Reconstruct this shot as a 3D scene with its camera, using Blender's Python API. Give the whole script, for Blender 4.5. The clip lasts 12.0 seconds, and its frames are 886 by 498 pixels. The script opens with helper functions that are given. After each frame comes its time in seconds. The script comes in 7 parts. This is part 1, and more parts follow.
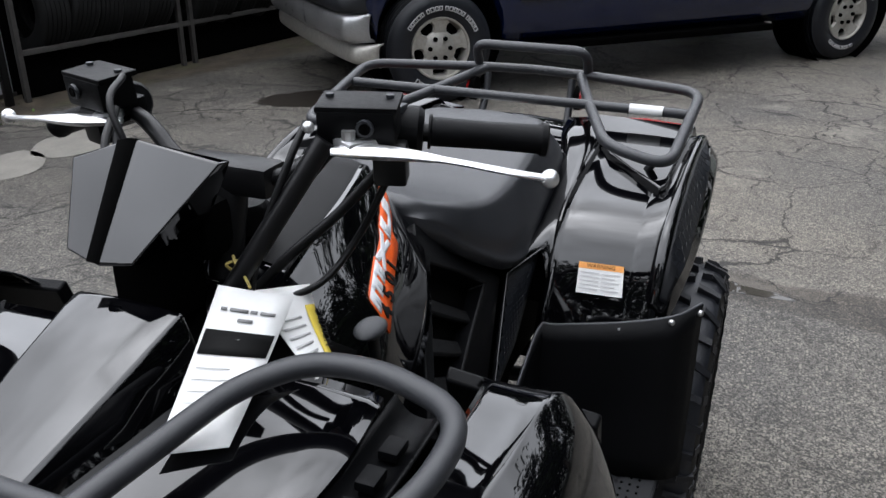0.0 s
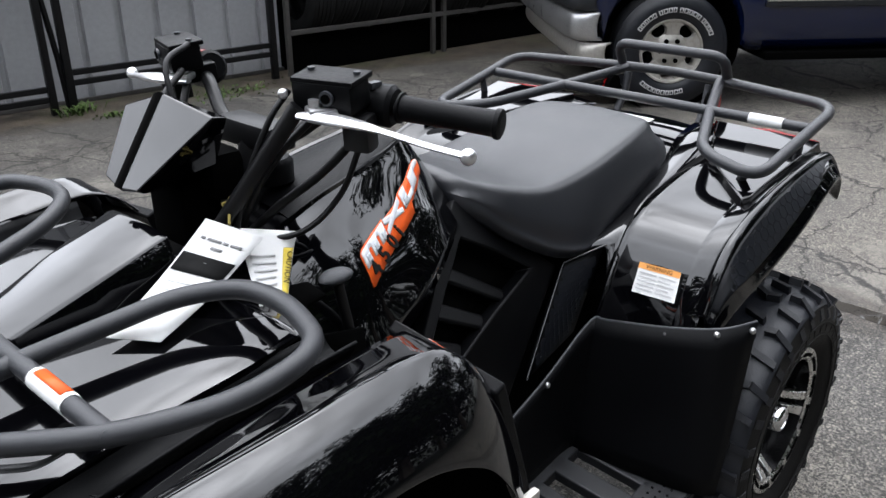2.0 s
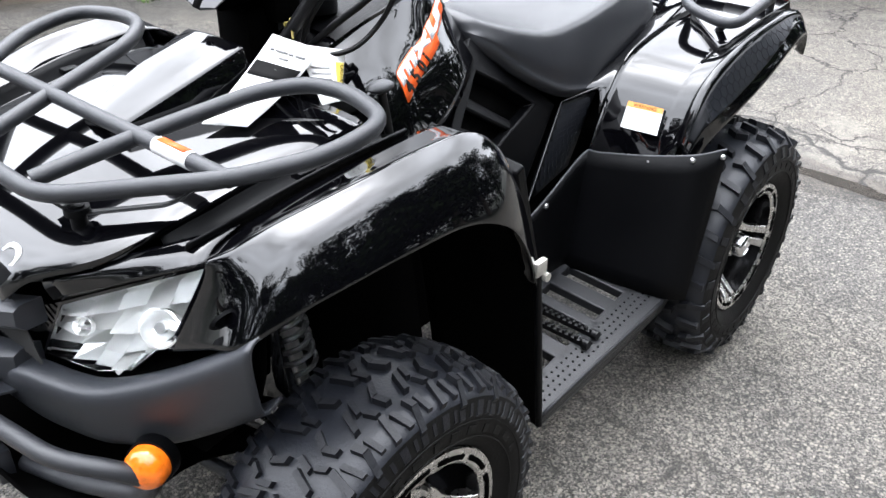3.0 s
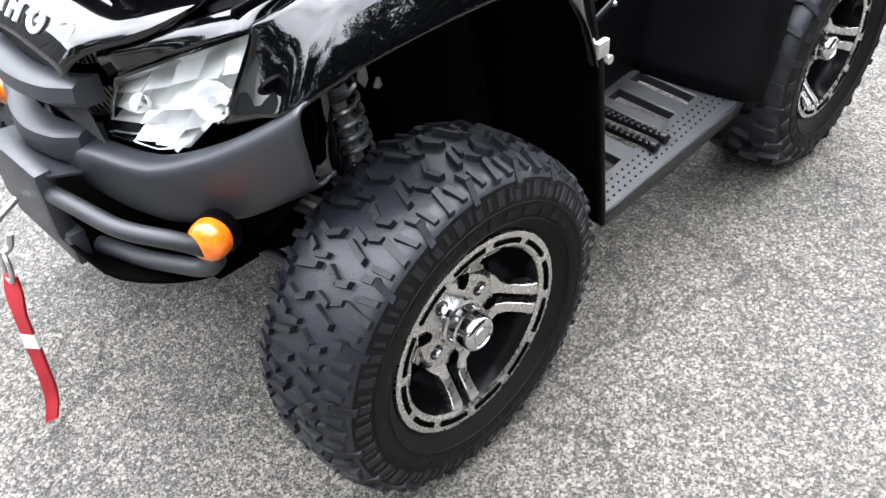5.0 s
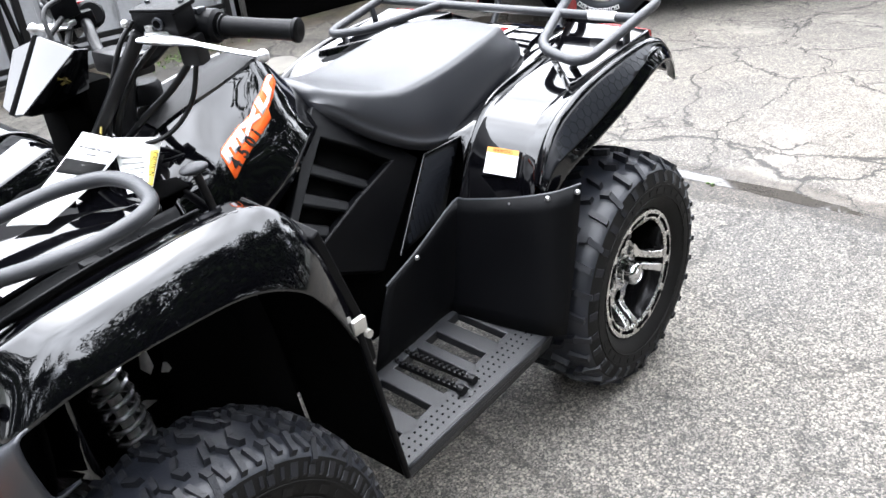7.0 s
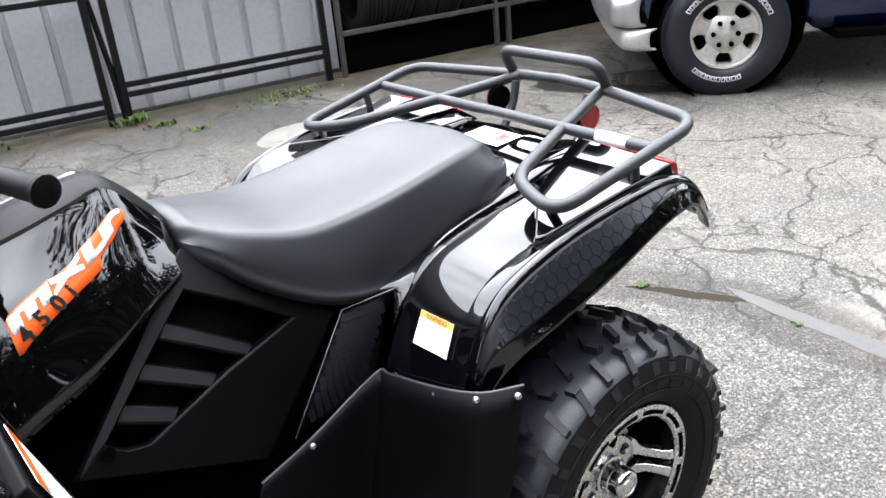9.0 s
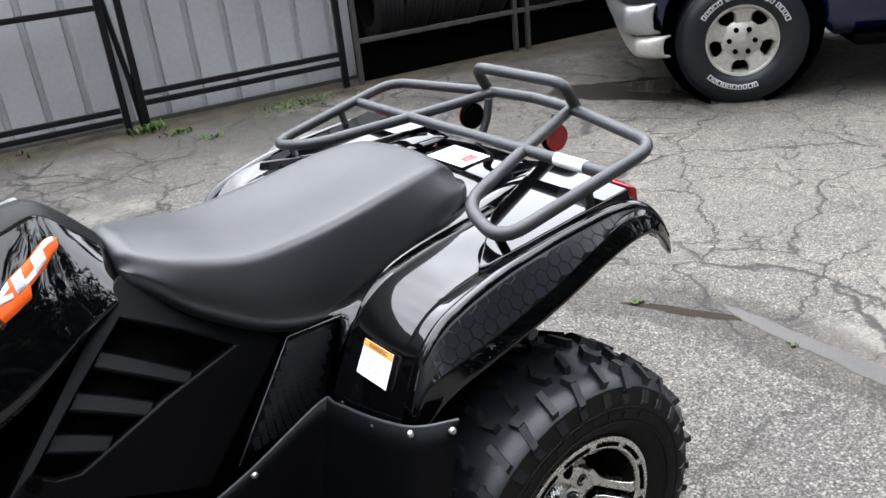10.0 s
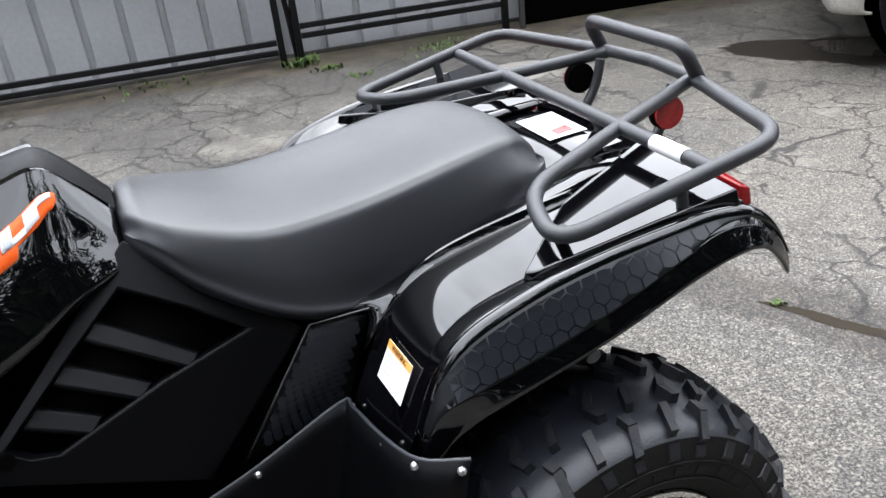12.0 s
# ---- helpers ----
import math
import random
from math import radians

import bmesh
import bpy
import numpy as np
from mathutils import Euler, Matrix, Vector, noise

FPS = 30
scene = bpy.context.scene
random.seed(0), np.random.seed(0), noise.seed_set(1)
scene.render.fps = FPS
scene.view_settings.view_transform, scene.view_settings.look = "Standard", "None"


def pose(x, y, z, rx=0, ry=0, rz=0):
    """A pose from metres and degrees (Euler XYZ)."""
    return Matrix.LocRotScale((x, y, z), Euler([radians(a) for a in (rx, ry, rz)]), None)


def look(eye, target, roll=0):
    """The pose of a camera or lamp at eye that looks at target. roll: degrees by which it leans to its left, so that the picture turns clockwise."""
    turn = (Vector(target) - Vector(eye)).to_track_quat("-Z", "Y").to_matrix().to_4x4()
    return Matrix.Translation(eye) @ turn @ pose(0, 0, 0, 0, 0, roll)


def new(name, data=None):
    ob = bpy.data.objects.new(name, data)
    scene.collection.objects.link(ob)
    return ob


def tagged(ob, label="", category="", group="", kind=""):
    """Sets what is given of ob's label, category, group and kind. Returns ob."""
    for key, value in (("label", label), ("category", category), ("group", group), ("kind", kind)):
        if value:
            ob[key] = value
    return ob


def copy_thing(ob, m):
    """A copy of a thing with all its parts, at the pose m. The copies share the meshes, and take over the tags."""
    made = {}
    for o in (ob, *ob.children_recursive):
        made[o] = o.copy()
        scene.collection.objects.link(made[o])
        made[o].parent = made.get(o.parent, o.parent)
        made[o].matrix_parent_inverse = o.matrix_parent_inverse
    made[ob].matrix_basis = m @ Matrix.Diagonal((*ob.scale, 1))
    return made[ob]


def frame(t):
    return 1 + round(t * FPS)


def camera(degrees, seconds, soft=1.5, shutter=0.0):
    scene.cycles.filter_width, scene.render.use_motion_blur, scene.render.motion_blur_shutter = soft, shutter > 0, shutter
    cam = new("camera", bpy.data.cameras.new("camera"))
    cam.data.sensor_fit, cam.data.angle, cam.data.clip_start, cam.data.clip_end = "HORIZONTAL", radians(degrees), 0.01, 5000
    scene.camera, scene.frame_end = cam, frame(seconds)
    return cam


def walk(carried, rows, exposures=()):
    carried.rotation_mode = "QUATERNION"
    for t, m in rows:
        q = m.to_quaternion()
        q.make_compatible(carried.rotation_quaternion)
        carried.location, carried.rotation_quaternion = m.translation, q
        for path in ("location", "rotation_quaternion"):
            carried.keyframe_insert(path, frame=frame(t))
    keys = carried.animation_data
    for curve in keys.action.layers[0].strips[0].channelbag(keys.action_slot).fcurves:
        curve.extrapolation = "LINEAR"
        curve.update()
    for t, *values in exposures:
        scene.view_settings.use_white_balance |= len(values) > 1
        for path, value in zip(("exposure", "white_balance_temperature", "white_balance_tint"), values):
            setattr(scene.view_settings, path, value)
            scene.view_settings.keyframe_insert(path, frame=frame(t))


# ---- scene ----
cam = camera(56.0, 12.0)
PATH = [
    (0, (-0.445, -0.62, 1.392), (1.244, 0.071, 0.573), 0.2),
    (0.3, (-0.367, -0.602, 1.415), (1.299, 0.198, 0.659), -2.1),
    (0.5, (-0.287, -0.618, 1.433), (1.334, 0.26, 0.659), -3.2),
    (0.8, (-0.239, -0.669, 1.426), (1.343, 0.238, 0.609), -2.2),
    (1, (-0.22, -0.738, 1.434), (1.306, 0.258, 0.61), -1.3),
    (1.3, (-0.171, -0.82, 1.421), (1.315, 0.233, 0.599), -0.7),
    (1.5, (-0.182, -0.881, 1.428), (1.22, 0.27, 0.586), -0.6),
    (1.8, (-0.237, -0.926, 1.416), (1.135, 0.267, 0.586), 1.0),
    (2, (-0.336, -1.005, 1.399), (1.023, 0.209, 0.576), -0.1),
    (2.3, (-0.48, -1.042, 1.387), (0.873, 0.139, 0.511), 0.4),
    (2.5, (-0.57, -1.084, 1.385), (0.787, 0.037, 0.436), 1.1),
    (2.8, (-0.594, -1.117, 1.383), (0.743, -0.006, 0.396), 1.4),
    (3, (-0.608, -1.135, 1.368), (0.712, -0.035, 0.344), 1.2),
    (3.3, (-0.588, -1.17, 1.331), (0.681, -0.06, 0.258), -0.2),
    (3.5, (-0.595, -1.179, 1.313), (0.627, -0.097, 0.157), 0.7),
    (3.7, (-0.591, -1.184, 1.282), (0.583, -0.124, 0.058), 0.5),
    (5.3, (-0.652, -1.199, 1.258), (0.392, -0.082, -0.031), -3.7),
    (5.5, (-0.668, -1.196, 1.281), (0.452, -0.083, 0.053), -3.6),
    (6, (-0.642, -1.229, 1.329), (0.62, -0.109, 0.257), -3.8),
    (6.5, (-0.512, -1.307, 1.344), (0.769, -0.165, 0.318), -3.6),
    (6.8, (-0.449, -1.345, 1.326), (0.94, -0.216, 0.437), -3.8),
    (7, (-0.386, -1.435, 1.397), (0.915, -0.234, 0.467), -6.4),
    (7.2, (-0.357, -1.477, 1.4), (0.868, -0.205, 0.46), -5.4),
    (8.8, (0.237, -1.341, 1.396), (1.394, 0.059, 0.561), -6.7),
    (9, (0.296, -1.357, 1.406), (1.386, 0.094, 0.566), -5.3),
    (9.3, (0.38, -1.38, 1.403), (1.441, 0.127, 0.625), -4.0),
    (9.5, (0.399, -1.393, 1.43), (1.445, 0.11, 0.626), -5.1),
    (9.8, (0.43, -1.405, 1.402), (1.467, 0.111, 0.611), -5.0),
    (10, (0.45, -1.421, 1.421), (1.472, 0.085, 0.592), -6.1),
    (10.3, (0.469, -1.437, 1.41), (1.471, 0.067, 0.552), -6.4),
    (10.5, (0.471, -1.437, 1.411), (1.492, 0.057, 0.56), -5.8),
    (10.8, (0.495, -1.45, 1.384), (1.422, 0.123, 0.569), -7.4),
    (11, (0.485, -1.479, 1.406), (1.372, 0.124, 0.602), -6.8),
    (11.3, (0.521, -1.492, 1.359), (1.344, 0.152, 0.578), -8.4),
    (11.5, (0.553, -1.478, 1.37), (1.263, 0.173, 0.492), -11.8),
    (11.8, (0.674, -1.369, 1.362), (1.323, 0.302, 0.475), -8.9),
    (12, (0.744, -1.304, 1.368), (1.379, 0.359, 0.457), -6.4),
]
EXPOSURES = [(0.0, 2.5, 6050, 11), (1.0, 2.63, 6050, 11), (2.0, 2.84, 6050, 11), (2.5, 3.3, 6050, 11), (3.0, 3.8, 6050, 11), (3.5, 4.42, 6050, 11), (3.7, 4.45, 6050, 11), (5.5, 4.03, 6050, 11), (6.0, 3.75, 6050, 11), (6.5, 4.05, 6050, 11), (7.2, 4.2, 6050, 11), (9.0, 4.0, 6050, 11), (9.5, 3.8, 6050, 11), (10.0, 3.5, 6050, 11), (11.0, 3.05, 6050, 11), (11.5, 3.15, 6050, 11), (12.0, 3.5, 6050, 11)]
walk(cam, [(t, look(eye, target, roll)) for t, eye, target, roll in PATH], EXPOSURES)

# ---- daylight: a bright overcast sky ----
world = bpy.data.worlds.new("overcast")
scene.world = world
world.use_nodes = True
wt = world.node_tree
wt.nodes.clear()
w_out = wt.nodes.new("ShaderNodeOutputWorld")
w_bg = wt.nodes.new("ShaderNodeBackground")
w_sky = wt.nodes.new("ShaderNodeTexSky")
w_sky.sky_type = "NISHITA"
w_sky.sun_disc = False
w_sky.sun_elevation = radians(68)
w_sky.sun_rotation = radians(25)
w_sky.dust_density = 4.0
w_sky.air_density = 1.0
w_hsv = wt.nodes.new("ShaderNodeHueSaturation")
w_hsv.inputs["Saturation"].default_value = 0.22
w_noise = wt.nodes.new("ShaderNodeTexNoise")
w_noise.inputs["Scale"].default_value = 3.4
w_noise.inputs["Detail"].default_value = 6.0
w_ramp = wt.nodes.new("ShaderNodeMapRange")
w_ramp.inputs["From Min"].default_value = 0.3
w_ramp.inputs["From Max"].default_value = 0.7
w_ramp.inputs["To Min"].default_value = 0.5
w_ramp.inputs["To Max"].default_value = 1.5
w_mul = wt.nodes.new("ShaderNodeMix")
w_mul.data_type = "RGBA"
w_mul.blend_type = "MULTIPLY"
w_mul.inputs["Factor"].default_value = 1.0
wt.links.new(w_sky.outputs["Color"], w_hsv.inputs["Color"])
wt.links.new(w_noise.outputs["Fac"], w_ramp.inputs["Value"])
w_even = wt.nodes.new("ShaderNodeGamma")  # thick cloud evens out the sky
w_even.inputs["Gamma"].default_value = 0.55
wt.links.new(w_hsv.outputs["Color"], w_even.inputs["Color"])
wt.links.new(w_even.outputs["Color"], w_mul.inputs["A"])
wt.links.new(w_ramp.outputs["Result"], w_mul.inputs["B"])
wt.links.new(w_mul.outputs["Result"], w_bg.inputs["Color"])
w_bg.inputs["Strength"].default_value = 0.15
wt.links.new(w_bg.outputs["Background"], w_out.inputs["Surface"])
sun_data = bpy.data.lights.new("sun", "SUN")
sun_data.energy, sun_data.angle, sun_data.color = 0.6, radians(150), (1.0, 0.98, 0.95)
sun = new("sun", sun_data)
sun.matrix_world = look((1.5, 2.5, 11), (0, 0, 0))


# ---- materials ----
def material(name, base, rough=0.5, metal=0.0, coat=0.0, vary=0.15, scale=8.0, fine=120.0, bump=0.0, bump_scale=300.0,
             rough_vary=0.1, transmission=0.0, emission=0.0, piece_vary=0.0, spec=0.5, ior=1.5):
    """A surface with variation at two scales in colour and gloss, and a fine relief."""
    m = bpy.data.materials.new(name)
    m.use_nodes = True
    t = m.node_tree
    n = t.nodes
    b = n["Principled BSDF"]
    co = n.new("ShaderNodeTexCoord")

    def noise_tex(sc, detail=4.0):
        x = n.new("ShaderNodeTexNoise")
        x.inputs["Scale"].default_value = sc
        x.inputs["Detail"].default_value = detail
        t.links.new(co.outputs["Object"], x.inputs["Vector"])
        return x

    big, small = noise_tex(scale), noise_tex(fine, 2.0)
    mixf = n.new("ShaderNodeMath")
    mixf.operation = "MULTIPLY_ADD"
    mixf.inputs[1].default_value = 0.6
    t.links.new(big.outputs["Fac"], mixf.inputs[0])
    half = n.new("ShaderNodeMath")
    half.operation = "MULTIPLY"
    half.inputs[1].default_value = 0.4
    t.links.new(small.outputs["Fac"], half.inputs[0])
    t.links.new(half.outputs[0], mixf.inputs[2])
    ramp = n.new("ShaderNodeMapRange")
    ramp.inputs["From Min"].default_value, ramp.inputs["From Max"].default_value = 0.3, 0.7
    ramp.inputs["To Min"].default_value, ramp.inputs["To Max"].default_value = 1 - vary, 1 + vary
    t.links.new(mixf.outputs[0], ramp.inputs["Value"])
    mul = n.new("ShaderNodeMix")
    mul.data_type, mul.blend_type = "RGBA", "MULTIPLY"
    mul.inputs["Factor"].default_value = 1.0
    mul.inputs["A"].default_value = (*base, 1)
    t.links.new(ramp.outputs["Result"], mul.inputs["B"])
    last = mul.outputs["Result"]
    if piece_vary:
        info = n.new("ShaderNodeObjectInfo")
        pr = n.new("ShaderNodeMapRange")
        pr.inputs["To Min"].default_value, pr.inputs["To Max"].default_value = 1 - piece_vary, 1 + piece_vary
        t.links.new(info.outputs["Random"], pr.inputs["Value"])
        m2 = n.new("ShaderNodeMix")
        m2.data_type, m2.blend_type = "RGBA", "MULTIPLY"
        m2.inputs["Factor"].default_value = 1.0
        t.links.new(last, m2.inputs["A"])
        t.links.new(pr.outputs["Result"], m2.inputs["B"])
        last = m2.outputs["Result"]
    t.links.new(last, b.inputs["Base Color"])
    rr = n.new("ShaderNodeMapRange")
    rr.inputs["From Min"].default_value, rr.inputs["From Max"].default_value = 0.3, 0.7
    rr.inputs["To Min"].default_value, rr.inputs["To Max"].default_value = rough * (1 - rough_vary), min(1.0, rough * (1 + rough_vary))
    t.links.new(mixf.outputs[0], rr.inputs["Value"])
    t.links.new(rr.outputs["Result"], b.inputs["Roughness"])
    b.inputs["Metallic"].default_value = metal
    b.inputs["Specular IOR Level"].default_value = spec
    b.inputs["IOR"].default_value = ior
    b.inputs["Coat Weight"].default_value = coat
    b.inputs["Coat Roughness"].default_value = 0.03
    b.inputs["Transmission Weight"].default_value = transmission
    if emission:
        b.inputs["Emission Color"].default_value = (*base, 1)
        b.inputs["Emission Strength"].default_value = emission
    if bump:
        bn = noise_tex(bump_scale, 3.0)
        bp = n.new("ShaderNodeBump")
        bp.inputs["Strength"].default_value = bump
        bp.inputs["Distance"].default_value = 0.002
        t.links.new(bn.outputs["Fac"], bp.inputs["Height"])
        t.links.new(bp.outputs["Normal"], b.inputs["Normal"])
    return m


GLOSS = material("gloss_black_paint", (0.0010, 0.0010, 0.0014), 0.030, vary=0.2, rough_vary=0.35, scale=5, spec=0.68)
MATTE = material("matte_black_plastic", (0.0014, 0.0015, 0.0019), 0.42, vary=0.15, bump=0.25, bump_scale=900, rough_vary=0.15, spec=0.10)
FOOTPLATE = material("scuffed_footrest_plastic", (0.0085, 0.0090, 0.0105), 0.42, vary=0.25, scale=18, bump=0.25, bump_scale=900, spec=0.42)
BUMPER = material("grey_black_plastic", (0.018, 0.0198, 0.024), 0.42, vary=0.15, bump=0.25, bump_scale=900, spec=0.5)
# DARK: near-black for dark parts and recesses, the shade of cavities in its colour
DARK = material("shade_black_plastic", (0.0008, 0.0008, 0.0008), 0.8, vary=0.2, spec=0.02)
VINYL = material("black_seat_vinyl", (0.0070, 0.0078, 0.0104), 0.45, vary=0.12, bump=0.2, bump_scale=700, rough_vary=0.12, spec=0.60)
RACK = material("powder_coated_steel", (0.015, 0.016, 0.019), 0.42, vary=0.15, bump=0.3, bump_scale=1200)
# Bluish crown, darker sidewall: sky sheen and side shade put into the rubber colours
RUBBER = material("tyre_rubber", (0.0062, 0.0072, 0.0105), 0.40, vary=0.3, scale=14, bump=0.3, bump_scale=250, spec=0.42)
SIDEWALL = material("shaded_sidewall_rubber", (0.0050, 0.0047, 0.0044), 0.62, vary=0.45, scale=11, bump=0.35, bump_scale=200, spec=0.14)
TREAD = material("tread_rubber", (0.0055, 0.0060, 0.0080), 0.5, vary=0.4, scale=40, bump=0.4, bump_scale=250, spec=0.32)
OLD_RUBBER = material("old_tyre_rubber", (0.005, 0.005, 0.005), 0.7, spec=0.2, vary=0.4, scale=10, bump=0.4, bump_scale=150, piece_vary=0.35)
ALLOY = material("machined_alloy", (0.62, 0.61, 0.59), 0.28, metal=1.0, vary=0.08, scale=30, rough_vary=0.3)
OLD_ALLOY = material("dull_cast_alloy", (0.40, 0.385, 0.35), 0.42, metal=0.55, vary=0.2, scale=40)
LEVER = material("silver_lever", (0.75, 0.75, 0.76), 0.3, metal=0.9, vary=0.08, scale=40)
COIL = material("dark_spring_steel", (0.26, 0.26, 0.265), 0.24, metal=0.85, vary=0.2, scale=40)
CHROME = material("chrome", (0.6, 0.6, 0.6), 0.14, metal=1.0, vary=0.1, scale=6, rough_vary=0.5)
DARK_CHROME = material("black_chrome", (0.03, 0.03, 0.032), 0.16, metal=0.9, vary=0.2, scale=20)
WORN_CHROME = material("worn_chrome", (0.42, 0.42, 0.42), 0.38, metal=0.85, vary=0.2, scale=8, rough_vary=0.4)
STEEL = material("zinc_steel", (0.5, 0.5, 0.5), 0.35, metal=0.9, vary=0.15, scale=60)
PAPER = material("white_paper", (0.62, 0.62, 0.61), 0.6, vary=0.05, scale=20)
INK = material("black_ink", (0.006, 0.006, 0.006), 0.7, vary=0.1, spec=0.1)
GREY_INK = material("grey_ink", (0.16, 0.16, 0.16), 0.6, vary=0.1)
ORANGE = material("orange_decal", (0.62, 0.085, 0.010), 0.35, vary=0.08, scale=20, spec=0.2)
DECAL_WHITE = material("white_decal", (0.55, 0.56, 0.58), 0.35, vary=0.08, scale=20, spec=0.2)
SILVER_INK = material("silver_decal", (0.36, 0.38, 0.40), 0.35, vary=0.08, scale=20)
PALE_ORANGE = material("pale_orange_print", (0.7, 0.3, 0.07), 0.5, vary=0.08, scale=20)
FAINT_INK = material("faint_grey_ink", (0.42, 0.42, 0.42), 0.6, vary=0.1)
CONCRETE = material("pale_concrete", (0.17, 0.16, 0.14), 0.8, vary=0.25, scale=9, fine=90, bump=0.4, bump_scale=120)
YELLOW = material("yellow_print", (0.5, 0.38, 0.02), 0.5, vary=0.08, scale=20)
STRING = material("yellow_string", (0.22, 0.17, 0.04), 0.8, vary=0.2, scale=60)
AMBER = material("amber_lens", (0.70, 0.145, 0.005), 0.12, coat=0.5, vary=0.25, scale=60)
RED = material("red_lens", (0.22, 0.006, 0.007), 0.15, spec=0.4, vary=0.25, scale=60)
STRAP = material("red_webbing", (0.30, 0.008, 0.014), 0.7, vary=0.25, scale=80, bump=0.4, bump_scale=600)
GLASS = material("clear_lens", (0.98, 0.99, 0.99), 0.01, transmission=1.0, vary=0.01, ior=1.12)
REFLECTOR = material("headlight_reflector", (0.93, 0.935, 0.93), 0.14, metal=0.68, vary=0.05, scale=30)
SIDING = material("grey_metal_siding", (0.27, 0.273, 0.28), 0.5, metal=0.1, vary=0.16, scale=1.4, fine=30, rough_vary=0.25, bump=0.7, bump_scale=4.5)
FRAME = material("black_painted_steel", (0.003, 0.003, 0.0034), 0.4, vary=0.3, scale=12, spec=0.25)
RUST = material("weathered_steel", (0.05, 0.047, 0.044), 0.6, metal=0.3, vary=0.35, scale=15)
BLUE = material("blue_truck_paint", (0.0017, 0.0052, 0.027), 0.16, coat=0.3, vary=0.1, scale=3)
TRIM = material("dark_truck_plastic", (0.009, 0.010, 0.013), 0.5, vary=0.2, bump=0.2, bump_scale=500)
WHITE = material("white_lettering", (0.5, 0.5, 0.49), 0.6, vary=0.1)
LEAF = material("tree_leaf", (0.012, 0.019, 0.007), 0.8, spec=0.05, vary=0.35, scale=2)
BARK = material("tree_bark", (0.12, 0.1, 0.08), 0.85, vary=0.35, scale=10, bump=0.5, bump_scale=40)
WEED = material("weed_leaf", (0.050, 0.085, 0.014), 0.75, vary=0.35, scale=12)


# ---- mesh helpers ----
def spline(pts, n):
    """Points of a smooth line through pts, n steps to a span."""
    pts = [Vector(p) for p in pts]
    ext = [pts[0] * 2 - pts[1], *pts, pts[-1] * 2 - pts[-2]]
    out = []
    for i in range(1, len(ext) - 2):
        a, b, c, d = ext[i - 1 : i + 3]
        for k in range(n):
            s = k / n
            out.append(0.5 * ((2 * b) + (c - a) * s + (2 * a - 5 * b + 4 * c - d) * s * s + (3 * b - a - 3 * c + d) * s**3))
    out.append(pts[-1])
    return out


def rounded(pts, r, steps=6, closed=False):
    """A line through pts with its corners rounded."""
    pts = [Vector(p) for p in pts]
    n = len(pts)
    out = []
    for i, p in enumerate(pts):
        if not closed and i in (0, n - 1):
            out.append(p)
            continue
        a, b = pts[i - 1], pts[(i + 1) % n]
        u, v = (a - p), (b - p)
        k = min(r, 0.45 * u.length, 0.45 * v.length)
        p0, p1 = p + u.normalized() * k, p + v.normalized() * k
        for j in range(steps + 1):
            s = j / steps
            out.append(p0 * (1 - s) ** 2 + p * 2 * s * (1 - s) + p1 * s * s)
    return out


def tube(bm, pts, r, n=10, closed=False, flat=1.0, caps=True):
    pts = [Vector(p) for p in pts]
    m = len(pts)
    rings, side = [], None
    for i, p in enumerate(pts):
        d = (pts[(i + 1) % m] - pts[i - 1]) if closed else (pts[min(i + 1, m - 1)] - pts[max(i - 1, 0)])
        if d.length < 1e-9:
            d = Vector((0, 0, 1))
        d.normalize()
        if side is None:
            side = d.cross(Vector((0, 0, 1)))
            if side.length < 0.05:
                side = d.cross(Vector((1, 0, 0)))
        side = (side - d * side.dot(d)).normalized()
        up = side.cross(d)
        rad = r(i / max(1, m - 1)) if callable(r) else r
        rings.append([bm.verts.new(p + rad * (math.cos(2 * math.pi * k / n) * side + flat * math.sin(2 * math.pi * k / n) * up)) for k in range(n)])
    for i in range(m if closed else m - 1):
        a, b = rings[i], rings[(i + 1) % m]
        for k in range(n):
            bm.faces.new((a[k], a[(k + 1) % n], b[(k + 1) % n], b[k]))
    if not closed and caps:
        bm.faces.new(rings[0][::-1])
        bm.faces.new(rings[-1])
    return bm


def sheet(bm, rows, nu=4, nv=4, wrap=False):
    """A smooth surface over a few rows of guide points."""
    fine = [spline(r, nv) for r in rows]
    cols = [spline(c, nu) for c in zip(*fine)]
    grid = [[bm.verts.new(p) for p in c] for c in cols]
    for i in range(len(grid) - 1):
        for j in range(len(grid[0]) - 1):
            bm.faces.new((grid[i][j], grid[i][j + 1], grid[i + 1][j + 1], grid[i + 1][j]))
    if wrap:
        for j in range(len(grid[0]) - 1):
            bm.faces.new((grid[-1][j], grid[-1][j + 1], grid[0][j + 1], grid[0][j]))
    return bm


def loft(bm, rings, cap=True):
    """A closed skin over rings of equal count."""
    vs = [[bm.verts.new(p) for p in r] for r in rings]
    n = len(vs[0])
    for a, b in zip(vs, vs[1:]):
        for k in range(n):
            bm.faces.new((a[k], a[(k + 1) % n], b[(k + 1) % n], b[k]))
    if cap:
        bm.faces.new(vs[0][::-1])
        bm.faces.new(vs[-1])
    return bm


